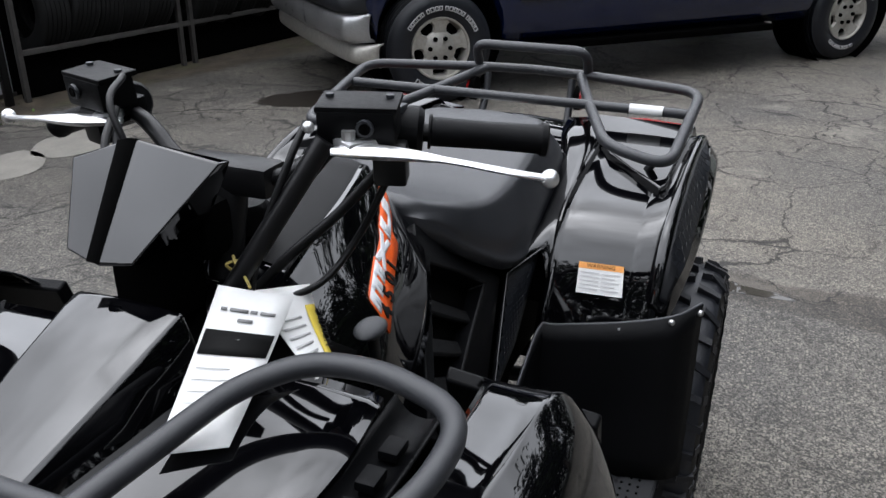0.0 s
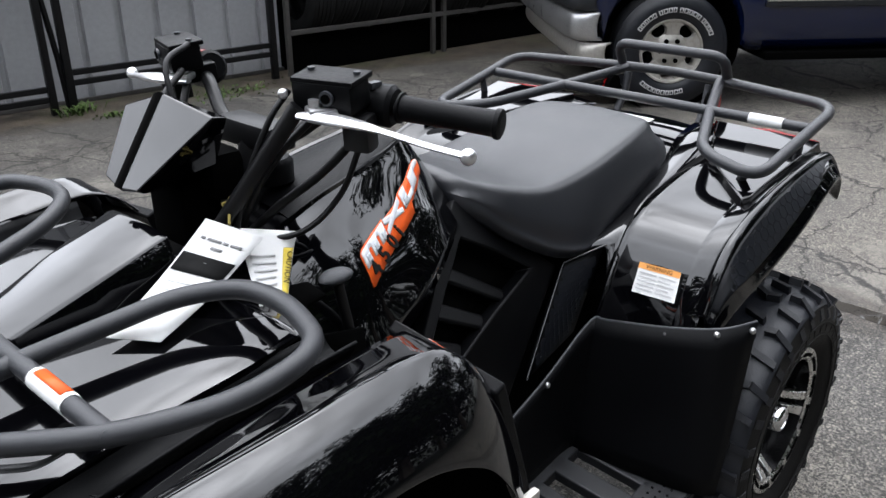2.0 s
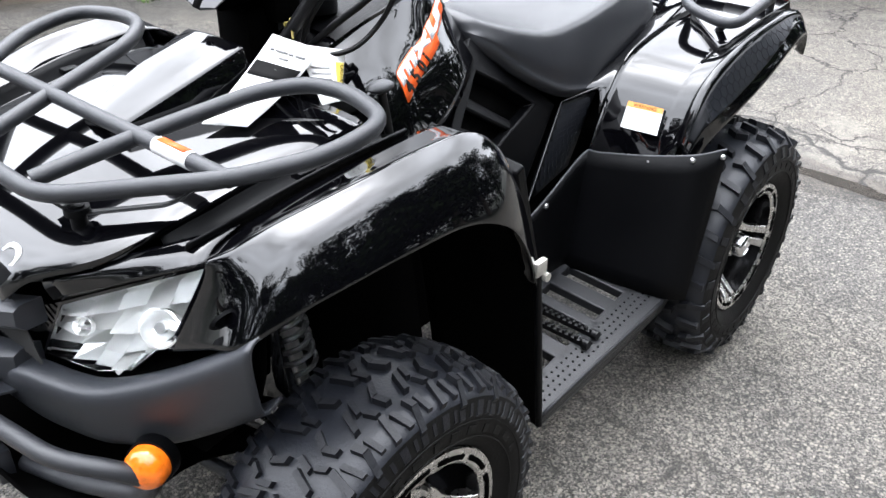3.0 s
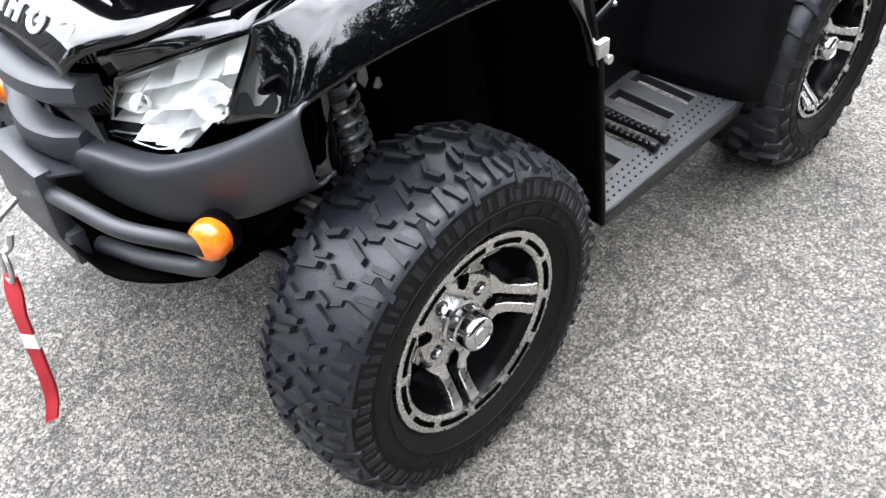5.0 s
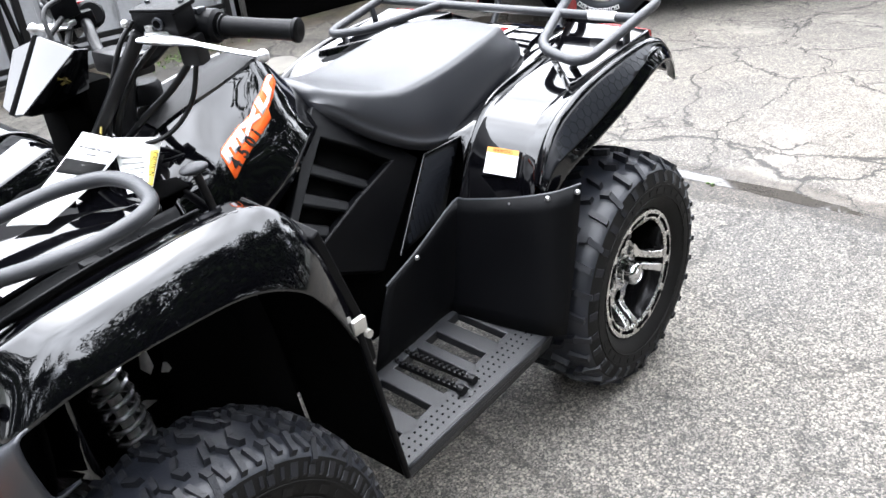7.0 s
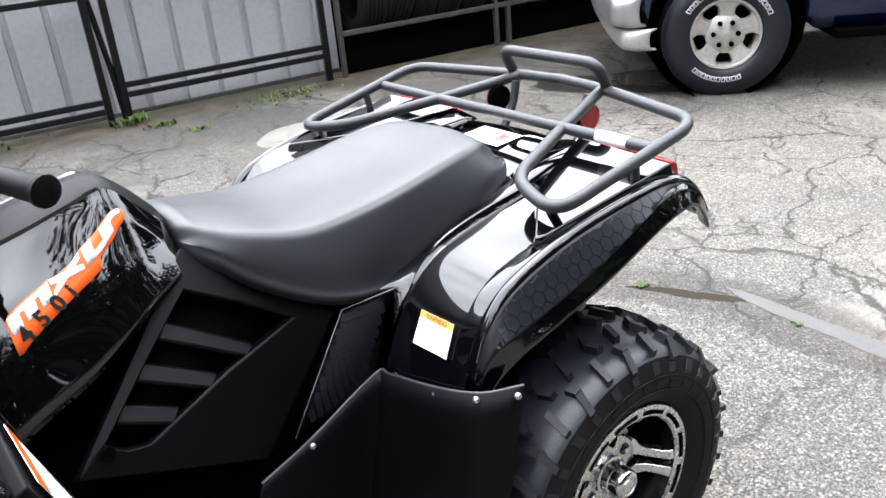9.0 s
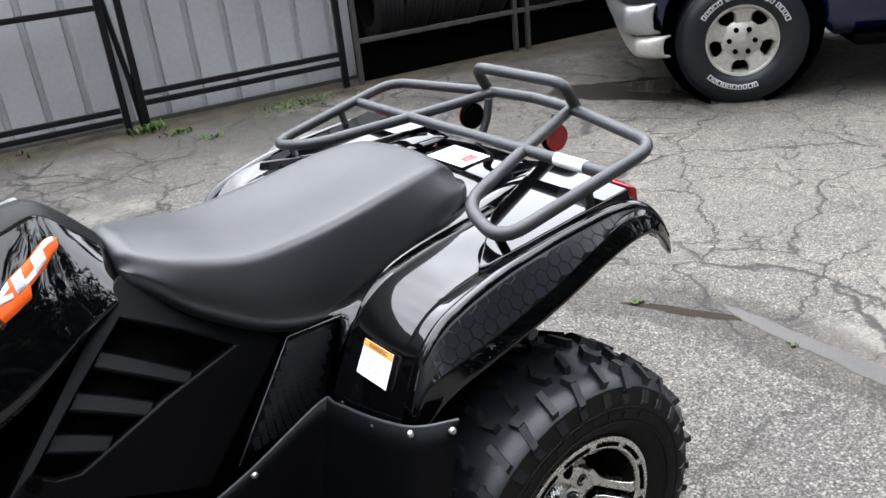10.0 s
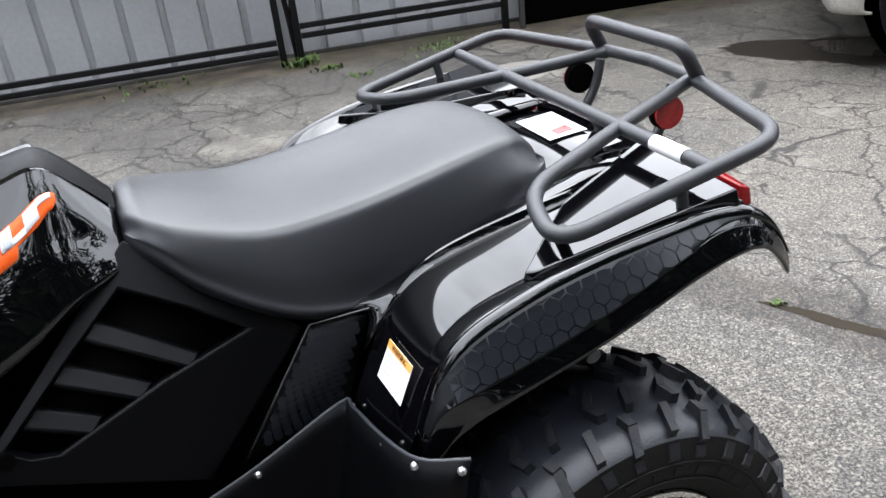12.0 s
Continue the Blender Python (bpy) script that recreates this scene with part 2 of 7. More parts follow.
def lathe(bm, profile, n=48, closed=False, a0=0.0, a1=2 * math.pi):
    """Turns (radius, y) round the y axis."""
    full = abs(a1 - a0 - 2 * math.pi) < 1e-6
    m = n if full else n + 1
    rings = []
    for i in range(m):
        a = a0 + (a1 - a0) * i / n
        rings.append([bm.verts.new((r * math.cos(a), y, r * math.sin(a))) for r, y in profile])
    k = len(profile)
    for i in range(n):
        p, q = rings[i], rings[(i + 1) % m]
        for j in range(k if closed else k - 1):
            bm.faces.new((p[j], p[(j + 1) % k], q[(j + 1) % k], q[j]))
    return bm


def block(bm, c, s, bevel=0.004, m=None, seg=2):
    """A box with rounded edges."""
    made = bmesh.ops.create_cube(bm, size=1.0)["verts"]
    bmesh.ops.scale(bm, vec=Vector(s), verts=made)
    if bevel:
        edges = list({e for v in made for e in v.link_edges})
        made = bmesh.ops.bevel(bm, geom=edges, offset=bevel, segments=seg, affect="EDGES", profile=0.6)["verts"]
    mm = Matrix.Translation(c) @ m.to_4x4() if m is not None else Matrix.Translation(c)
    bmesh.ops.transform(bm, matrix=mm, verts=list({v for v in made}))
    return bm


def slab(bm, outline, normal, thick):
    """A flat plate: an outline of points given thickness against its normal."""
    normal = Vector(normal).normalized()
    top = [bm.verts.new(Vector(p)) for p in outline]
    low = [bm.verts.new(Vector(p) - normal * thick) for p in outline]
    n = len(top)
    bm.faces.new(top)
    bm.faces.new(low[::-1])
    for i in range(n):
        bm.faces.new((top[i], low[i], low[(i + 1) % n], top[(i + 1) % n]))
    return bm


def disc(bm, c, axis, r, depth, n=20, bevel=0.0):
    """A round plate or peg, centred at c."""
    axis = Vector(axis).normalized()
    return tube(bm, [Vector(c) - axis * depth / 2, Vector(c) + axis * depth / 2], r, n)


def part(name, bm, mat, parent=None, label="", smooth=True, thick=0.0, bevel=0.0, subdiv=0, offset=-1.0, angle=40):
    """Links a bmesh as one mesh object, under a thing or a part."""
    bmesh.ops.recalc_face_normals(bm, faces=bm.faces)
    for fc in bm.faces:
        fc.smooth = smooth
    if smooth:
        lim = radians(angle)
        for e in bm.edges:
            if len(e.link_faces) == 2 and e.calc_face_angle(0) > lim:
                e.smooth = False
    me = bpy.data.meshes.new(name)
    bm.to_mesh(me)
    bm.free()
    me.materials.append(mat)
    ob = new(name, me)
    if parent is not None:
        ob.parent = parent
    if thick:
        md = ob.modifiers.new("thickness", "SOLIDIFY")
        md.thickness, md.offset = thick, offset
    if bevel:
        md = ob.modifiers.new("edges", "BEVEL")
        md.width, md.segments, md.limit_method = bevel, 2, "ANGLE"
    if subdiv:
        md = ob.modifiers.new("smooth", "SUBSURF")
        md.levels = md.render_levels = subdiv
    if label:
        ob["label"] = label
    return ob


def thing(name, label, category, m=None, group="", kind=""):
    ob = new(name)
    ob.empty_display_size = 0.1
    if m is not None:
        ob.matrix_world = m
    return tagged(ob, label, category, group, kind)


def lettering(name, text, size, m, mat, parent, depth=0.0006, bold=0.0):
    cu = bpy.data.curves.new(name, "FONT")
    cu.body, cu.size, cu.extrude, cu.align_x, cu.align_y = text, size, depth, "CENTER", "CENTER"
    cu.resolution_u, cu.offset = 3, bold
    tmp = new("letters", cu)
    me = bpy.data.meshes.new_from_object(tmp.evaluated_get(bpy.context.evaluated_depsgraph_get()))
    bpy.data.objects.remove(tmp)
    me.materials.clear()
    me.materials.append(mat)
    ob = new(name, me)
    ob.matrix_basis = m
    ob.parent = parent
    return ob


def frame_on(origin, right, up):
    """A pose whose x runs along right and whose y runs along up."""
    x = Vector(right).normalized()
    z = x.cross(Vector(up)).normalized()
    y = z.cross(x)
    m = Matrix((x, y, z)).transposed().to_4x4()
    m.translation = Vector(origin)
    return m


# ---- ground ----
def ground_material():
    m = bpy.data.materials.new("asphalt")
    m.use_nodes = True
    t = m.node_tree
    n, link = t.nodes, t.links.new
    b = n["Principled BSDF"]
    co = n.new("ShaderNodeTexCoord")

    def tex(kind, **kw):
        x = n.new(kind)
        for k, v in kw.items():
            x.inputs[k].default_value = v
        link(co.outputs["Object"], x.inputs["Vector"])
        return x

    def math(op, a, c=None, d=None):
        x = n.new("ShaderNodeMath")
        x.operation = op
        for i, v in enumerate((a, c, d)):
            if v is None:
                continue
            if isinstance(v, (int, float)):
                x.inputs[i].default_value = v
            else:
                link(v, x.inputs[i])
        return x.outputs[0]

    def ramp(v, lo, hi, a=0.0, c=1.0):
        x = n.new("ShaderNodeMapRange")
        x.inputs["From Min"].default_value, x.inputs["From Max"].default_value = lo, hi
        x.inputs["To Min"].default_value, x.inputs["To Max"].default_value = a, c
        link(v, x.inputs["Value"])
        return x.outputs["Result"]

    def mix(f, a, c, mode="MIX"):
        x = n.new("ShaderNodeMix")
        x.data_type, x.blend_type = "RGBA", mode
        for sock, v in (("Factor", f), ("A", a), ("B", c)):
            if isinstance(v, tuple):
                x.inputs[sock].default_value = (*v, 1)
            elif isinstance(v, (int, float)):
                x.inputs[sock].default_value = v
            else:
                link(v, x.inputs[sock])
        return x.outputs["Result"]

    sep = n.new("ShaderNodeSeparateXYZ")
    link(co.outputs["Object"], sep.inputs[0])
    px, py = sep.outputs["X"], sep.outputs["Y"]
    wob = tex("ShaderNodeTexNoise", Scale=1.6, Detail=5.0).outputs["Fac"]
    stone = tex("ShaderNodeTexVoronoi", Scale=230.0)
    stone_v = n.new("ShaderNodeSeparateColor")
    link(stone.outputs["Color"], stone_v.inputs[0])
    grit = tex("ShaderNodeTexNoise", Scale=330.0, Detail=2.0).outputs["Fac"]
    broad = tex("ShaderNodeTexNoise", Scale=0.9, Detail=6.0).outputs["Fac"]
    mid = tex("ShaderNodeTexNoise", Scale=6.0, Detail=6.0).outputs["Fac"]
    clump = tex("ShaderNodeTexNoise", Scale=75.0, Detail=3.0, Roughness=0.7).outputs["Fac"]
    # the older, cracked strip behind the seam
    seam = math("ADD", math("ADD", px, math("MULTIPLY", py, 0.10)), math("ADD", math("MULTIPLY", wob, 0.25), math("MULTIPLY", mid, 0.10)))
    old = ramp(seam, 2.56, 2.63)
    fresh_c = mix(ramp(stone_v.outputs[0], 0.18, 0.95), (0.027, 0.0265, 0.0258), (0.165, 0.160, 0.151))
    old_c = mix(ramp(stone_v.outputs[0], 0.15, 0.95), (0.038, 0.036, 0.033), (0.175, 0.167, 0.153))
    col = mix(old, fresh_c, old_c)
    col = mix(ramp(grit, 0.35, 0.7, 0.0, 0.55), col, (0.014, 0.014, 0.014))
    col = mix(1.0, col, mix(ramp(broad, 0.3, 0.7), (0.62, 0.62, 0.63), (1.36, 1.33, 1.27)), "MULTIPLY")
    col = mix(1.0, col, mix(ramp(mid, 0.25, 0.75), (0.8, 0.8, 0.8), (1.15, 1.15, 1.15)), "MULTIPLY")
    col = mix(1.0, col, mix(ramp(clump, 0.32, 0.68), (0.62, 0.62, 0.62), (1.4, 1.4, 1.39)), "MULTIPLY")
    big = tex("ShaderNodeTexVoronoi", Scale=105.0)
    big_v = n.new("ShaderNodeSeparateColor")
    link(big.outputs["Color"], big_v.inputs[0])
    col = mix(math("MULTIPLY", ramp(big_v.outputs[1], 0.72, 0.78), ramp(big.outputs["Distance"], 0.35, 0.55, 0.75, 0.0)), col, (0.20, 0.188, 0.168))
    stain = math("MULTIPLY", ramp(tex("ShaderNodeTexNoise", Scale=1.3, Detail=6.0, Roughness=0.6).outputs["Fac"], 0.38, 0.56), ramp(py, 1.4, 2.6))
    col = mix(math("MULTIPLY", stain, 0.62), col, (0.034, 0.0325, 0.030))
    # pale worn patches
    pale = math("MULTIPLY", ramp(tex("ShaderNodeTexNoise", Scale=1.1, Detail=7.0, Roughness=0.65).outputs["Fac"], 0.56, 0.64), math("MAXIMUM", old, ramp(py, 1.2, 1.8)))
    col = mix(math("MULTIPLY", pale, 0.55), col, (0.165, 0.157, 0.142))
    # crazed cracks
    warp = n.new("ShaderNodeVectorMath")
    warp.operation = "MULTIPLY_ADD"
    wn = tex("ShaderNodeTexNoise", Scale=2.2, Detail=9.0, Roughness=0.62)
    link(wn.outputs["Color"], warp.inputs[0])
    warp.inputs[1].default_value = (0.45, 0.45, 0.0)
    link(co.outputs["Object"], warp.inputs[2])
    lines = None
    for sc, wd, keep in ((1.5, 0.0080, (0.30, 0.40)), (3.2, 0.0050, (0.50, 0.58)), (7.0, 0.0035, (0.58, 0.64))):
        v = n.new("ShaderNodeTexVoronoi")
        v.feature = "DISTANCE_TO_EDGE"
        v.inputs["Scale"].default_value = sc
        link(warp.outputs[0], v.inputs["Vector"])
        line = ramp(v.outputs["Distance"], wd * sc * 0.35, wd * sc, 1.0, 0.0)
        msk = tex("ShaderNodeTexNoise", Scale=0.7 * sc, Detail=2.0).outputs["Fac"]
        line = math("MULTIPLY", line, ramp(msk, *keep))
        lines = line if lines is None else math("MAXIMUM", lines, line)
    far = ramp(py, 1.2, 1.8)
    v = n.new("ShaderNodeTexVoronoi")
    v.feature = "DISTANCE_TO_EDGE"
    v.inputs["Scale"].default_value = 1.9
    link(warp.outputs[0], v.inputs["Vector"])
    lines = math("MAXIMUM", lines, math("MULTIPLY", math("MULTIPLY", ramp(v.outputs["Distance"], 0.006, 0.017, 1.0, 0.0), far), ramp(tex("ShaderNodeTexNoise", Scale=1.1, Detail=2.0).outputs["Fac"], 0.36, 0.48)))
    lines = math("MULTIPLY", lines, math("MAXIMUM", ramp(old, 0, 1, 0.55, 1.0), ramp(py, 1.2, 1.8)))
    rough_c = tex("ShaderNodeTexNoise", Scale=22.0, Detail=8.0, Roughness=0.78).outputs["Fac"]
    col = mix(1.0, col, mix(ramp(rough_c, 0.34, 0.66), (0.70, 0.70, 0.70), (1.30, 1.29, 1.27)), "MULTIPLY")
    col = mix(math("MULTIPLY", lines, 0.92), col, (0.012, 0.011, 0.0095))
    # damp band along the sunken seam
    bend = math("MULTIPLY", math("MAXIMUM", math("SUBTRACT", py, 0.03), 0.0), 0.45)
    off = math("ABSOLUTE", math("ADD", math("SUBTRACT", px, 2.50), math("ADD", bend, math("MULTIPLY", math("SUBTRACT", broad, 0.5), 0.35))))
    damp = ramp(math("ADD", off, math("MULTIPLY", mid, 0.12)), 0.175, 0.215, 1.0, 0.0)
    damp = math("MULTIPLY", damp, ramp(py, 0.5, 0.9, 1.0, 0.0))
    col = mix(math("MULTIPLY", damp, 0.9), col, mix(1.0, col, (0.50, 0.47, 0.44), "MULTIPLY"))
    # silt washed against the wall
    edge = math("ADD", math("ADD", py, math("MULTIPLY", px, 0.19)), math("MULTIPLY", wob, 0.55))
    silt = ramp(edge, 4.60, 4.74)
    silt_c = mix(ramp(mid, 0.35, 0.65), (0.022, 0.017, 0.011), (0.058, 0.046, 0.031))
    moss = math("MULTIPLY", ramp(tex("ShaderNodeTexNoise", Scale=2.2, Detail=5.0).outputs["Fac"], 0.52, 0.62), ramp(grit, 0.3, 0.6))
    silt_c = mix(math("MULTIPLY", moss, 0.6), silt_c, (0.032, 0.042, 0.010))
    col = mix(silt, col, silt_c)
    col = mix(1.0, col, (1.12, 1.085, 1.03), "MULTIPLY")
    # the asphalt ends in an unseen dark border, added to darken gloss reflections
    unseen_verge = math("MAXIMUM", ramp(math("ADD", py, wob), -5.6, -5.2, 1.0, 0.0), ramp(math("ADD", px, wob), -5.4, -5.0, 1.0, 0.0))
    col = mix(unseen_verge, col, mix(mid, (0.010, 0.011, 0.006), (0.022, 0.030, 0.012)))
    link(col, b.inputs["Base Color"])
    link(ramp(broad, 0.3, 0.7, 0.62, 0.85), b.inputs["Roughness"])
    h = math("ADD", math("MULTIPLY", stone.outputs["Distance"], -1.2), math("ADD", math("MULTIPLY", grit, 0.5), math("MULTIPLY", lines, -3.0)))
    bp = n.new("ShaderNodeBump")
    bp.inputs["Strength"].default_value = 0.6
    bp.inputs["Distance"].default_value = 0.004
    link(h, bp.inputs["Height"])
    link(bp.outputs["Normal"], b.inputs["Normal"])
    return m


ASPHALT = ground_material()
bm = bmesh.new()
ring = [0.0, 1.0, 2.0, 3.0, 4.5, 6.0, 9.0, 15.0, 30.0, 80.0, 400.0]
axis_at = sorted({*ring, *[-r for r in ring]})
gv = [[bm.verts.new((x + 1.0, y + 1.0, 0.0)) for y in axis_at] for x in axis_at]
for i in range(len(axis_at) - 1):
    for j in range(len(axis_at) - 1):
        bm.faces.new((gv[i][j], gv[i + 1][j], gv[i + 1][j + 1], gv[i][j + 1]))
ground = part("ground", bm, ASPHALT)
tagged(ground, "worn grey asphalt yard with cracks and fine aggregate", "ground", kind="structure")

WATER = material("puddle_water", (0.040, 0.036, 0.031), 0.02, spec=0.22, vary=0.3, scale=6, rough_vary=0.2)
SILT = material("brown_silt", (0.017, 0.012, 0.006), 0.8, vary=0.4, scale=40, bump=0.5, bump_scale=120, spec=0.2)
MUD = material("wet_silt", (0.018, 0.015, 0.012), 0.35, vary=0.4, scale=9, bump=0.3, bump_scale=60)


def pool(name, centre, half, turn, mat, z, label, wobble=0.25, seed=1):
    """A shallow irregular pool on the ground."""
    bm = bmesh.new()
    rnd = random.Random(seed)
    ph = [rnd.uniform(0, 6.28) for _ in range(5)]
    outer = []
    for k in range(120):
        a = 2 * math.pi * k / 120
        r = 1 + wobble * sum(math.sin((j + 2) * a + ph[j]) / (j + 1.5) for j in range(5)) + rnd.uniform(-0.3, 0.3) * wobble
        x, y = half[0] * r * math.cos(a), half[1] * r * math.sin(a)
        c, s = math.cos(radians(turn)), math.sin(radians(turn))
        outer.append(bm.verts.new((centre[0] + c * x - s * y, centre[1] + s * x + c * y, z)))
    mid = bm.verts.new((*centre, z))
    for k in range(120):
        bm.faces.new((mid, outer[k], outer[(k + 1) % 120]))
    ob = part(name, bm, mat)
    return tagged(ob, label, "puddle", kind="structure")


pool("wet_silt_patch", (4.66, 2.02), (0.62, 0.34), -52, MUD, 0.002, "damp brown silt round the puddle", seed=3)
pool("puddle", (4.76, 1.98), (0.42, 0.20), -50, WATER, 0.004, "muddy puddle beside the truck tyre", seed=5)
pool("wet_silt_strip", (2.455, 0.125), (0.17, 0.030), -64, SILT, 0.0008, "damp silt along the seam in the asphalt", 0.3, seed=8)
pool("long_puddle", (2.536, -0.36), (0.40, 0.042), -92, WATER, 0.0012, "narrow puddle lying along the asphalt seam", 0.26, seed=12)
pool("concrete_patch", (2.965, 3.035), (0.27, 0.20), 10, CONCRETE, 0.003, "pale round concrete patch in the asphalt", 0.06, seed=2)
pool("concrete_patch", (2.535, 3.04), (0.24, 0.17), 30, CONCRETE, 0.003, "pale round concrete patch in the asphalt", 0.06, seed=4)

# ---- the metal wall, its gates and the tyre rack ----
WALL_A = Vector((2.0, 4.50, 0.0))
ALONG = Vector((1.0, -0.145, 0.0)).normalized()
ACROSS = Vector((-ALONG.y, ALONG.x, 0.0))  # away from the yard
wall_pose = Matrix((ALONG, ACROSS, Vector((0, 0, 1)))).transposed().to_4x4()
wall_pose.translation = WALL_A


def metal_wall(name, x0, x1, height=2.7, label=""):
    """Siding with ribs, folded from one sheet."""
    bm = bmesh.new()
    prof = []
    x = x0
    while x < x1:
        prof += [(x, 0.0), (x + 0.010, 0.030), (x + 0.040, 0.030), (x + 0.050, 0.0)]
        x += 0.257
    prof.append((x1, 0.0))
    cols = []
    for px, py in prof:
        cols.append([bm.verts.new((px, py + yo, z)) for yo, z in ((0, -0.02), (0, height), (0.05, height), (0.05, -0.02))])
    for a, c in zip(cols, cols[1:]):
        for k in range(4):
            bm.faces.new((a[k], a[(k + 1) % 4], c[(k + 1) % 4], c[k]))
    bm.faces.new(cols[0])
    bm.faces.new(cols[-1][::-1])
    ob = part(name, bm, SIDING, angle=15)
    ob.matrix_world = wall_pose
    return tagged(ob, label, "wall", kind="structure")


metal_wall("wall_north", -9.04, 1.75, label="grey ribbed metal siding, dented and dirty at its foot")
# closed back of the rack, its shade put in as a near-black colour
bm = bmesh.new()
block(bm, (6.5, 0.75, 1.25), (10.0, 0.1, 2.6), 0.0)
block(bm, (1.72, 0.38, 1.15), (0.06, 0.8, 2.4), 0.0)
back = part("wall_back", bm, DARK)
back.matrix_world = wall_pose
tagged(back, "near-black wall that stands for the shade behind the stacked tyres", "wall", kind="structure")


# unseen roof, added to keep sky light off the stacked tyres
bm = bmesh.new()
cols = []
for k in range(74):
    zz = 2.42 + (0.02 if k % 2 else 0.0)
    cols.append([(1.55 + 0.13 * k, -0.75, zz - 0.10), (1.55 + 0.13 * k, 0.85, zz), (1.55 + 0.13 * k, 0.85, zz + 0.02), (1.55 + 0.13 * k, -0.75, zz - 0.08)])
loft(bm, cols)
roof = part("roof", bm, RUST)
roof.matrix_world = wall_pose
tagged(roof, "unseen weathered sheet roof added to darken the tyre rack", "roof", kind="structure")

# dark strip put in for the shadowed gap where siding meets ground
bm = bmesh.new()
block(bm, (-3.65, -0.02, 0.010), (10.7, 0.02, 0.036), 0.004)
foot_shadow = part("trim", bm, RUST)
foot_shadow.matrix_world = wall_pose
tagged(foot_shadow, "dark brown strip for the shadow gap at the foot of the siding", "trim", kind="structure")


def gate(x0, x1, y0, label, rails=(0.10, 0.30, 1.05, 1.9), swing=0.0):
    """A welded gate frame of square tube."""
    g = thing("gate", label, "gate", wall_pose @ Matrix.Translation((x0, y0, 0)) @ Matrix.Rotation(swing, 4, "Z"), "gates along the wall")
    w = x1 - x0
    for x in (0.0, w):
        bm = bmesh.new()
        block(bm, (x, 0, 1.05), (0.045, 0.045, 2.1), 0.004)
        part("post", bm, FRAME, g)
    for z in rails:
        bm = bmesh.new()
        block(bm, (w / 2, 0, z), (w - 0.05, 0.032, 0.036), 0.003)
        part("rail", bm, FRAME, g)
    return g


gate(-2.2, -0.08, -0.24, "black welded steel gate frame before the siding", rails=(0.10, 0.165, 0.83, 1.6))
gate(0.04, 1.5, -0.24, "black welded steel gate frame closing towards the tyre rack", rails=(0.185, 0.25, 0.95, 1.7))
bm = bmesh.new()
tube(bm, [(-0.16, -0.16, 2.1), (0.0, -0.22, 0.35), (0.02, -0.22, 0.0)], 0.02, 6)
g2 = part("gate_brace", bm, FRAME)
g2.matrix_world = wall_pose
tagged(g2, "black steel brace leaning against the gate post", "brace")


def old_tyre(seed):
    rnd = random.Random(seed)
    r, w = rnd.uniform(0.31, 0.335), rnd.uniform(0.19, 0.23)
    bm = bmesh.new()
    prof = []
    h = w / 2
    for rr, yy in ((0.60, 0.78), (0.70, 0.98), (0.86, 1.0), (0.95, 0.93), (0.985, 0.8)):
        prof.append((r * rr, -h * yy))
    for k in range(5):
        y = -0.62 + 0.31 * k
        prof += [(r, h * (y - 0.12)), (r, h * (y + 0.12)), (r - 0.007, h * (y + 0.13)), (r - 0.007, h * (y + 0.18))]
    for rr, yy in ((0.985, 0.8), (0.95, 0.93), (0.86, 1.0), (0.70, 0.98), (0.60, 0.78)):
        prof.append((r * rr, h * yy))
    prof += [(r * 0.62, h * 0.6), (r * 0.9, h * 0.5), (r * 0.9, -h * 0.5), (r * 0.62, -h * 0.6)]
    lathe(bm, prof, 40, closed=True)
    ob = part("used_tyre", bm, OLD_RUBBER)
    return tagged(ob, "worn black used car tyre stored upright on the rack", "tyre", "used tyres on the rack"), w, r


def tyre_rack():
    rack = thing("tyre_rack", "long rusty steel rack holding used tyres", "rack", wall_pose)
    for x in (1.62, 3.0, 3.12, 4.5, 6.0, 7.5):
        for y in (-0.26, 0.22):
            bm = bmesh.new()
            block(bm, (x, y, 1.05), (0.035, 0.035, 2.1), 0.003)
            part("post", bm, RUST, rack)
    for z in (0.32, 1.16):
        for y in (-0.26, 0.22):
            bm = bmesh.new()
            block(bm, (4.6, y, z), (6.0, 0.03, 0.035), 0.003)
            part("rail", bm, RUST, rack)
    # added black board in place of the shaded void under the rail
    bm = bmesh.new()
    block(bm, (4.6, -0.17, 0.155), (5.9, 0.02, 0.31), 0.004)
    part("kick_board", bm, DARK, rack, "black board added for the dark void under the lower rail")
    kinds = [old_tyre(s) for s in range(3)]
    rnd = random.Random(4)
    first = [True] * 3
    for z in (0.34, 1.18):
        x = 1.80
        while x < 7.3:
            k = rnd.randrange(3)
            ob, w, r = kinds[k]
            lean = rnd.uniform(-0.10, 0.22)
            rest = math.sqrt(r * r - 0.24**2)
            m = wall_pose @ Matrix.Translation((x + w / 2, -0.02 + rnd.uniform(-0.02, 0.02), z + rest)) @ Matrix.Rotation(radians(90) + rnd.uniform(-0.12, 0.12), 4, "Z") @ Matrix.Rotation(lean, 4, "X") @ Matrix.Rotation(rnd.uniform(0, 6), 4, "Y")
            if first[k]:
                ob.matrix_world, first[k] = m, False
            else:
                copy_thing(ob, m)
            x += w + rnd.uniform(0.0, 0.025)
            if 2.95 < x < 3.12:
                x = 3.16


tyre_rack()

# ---- the parked pickup ----
TRUCK = Matrix.Translation((4.60, 1.46, 0.0)) @ Matrix.Rotation(radians(-43), 4, "Z")


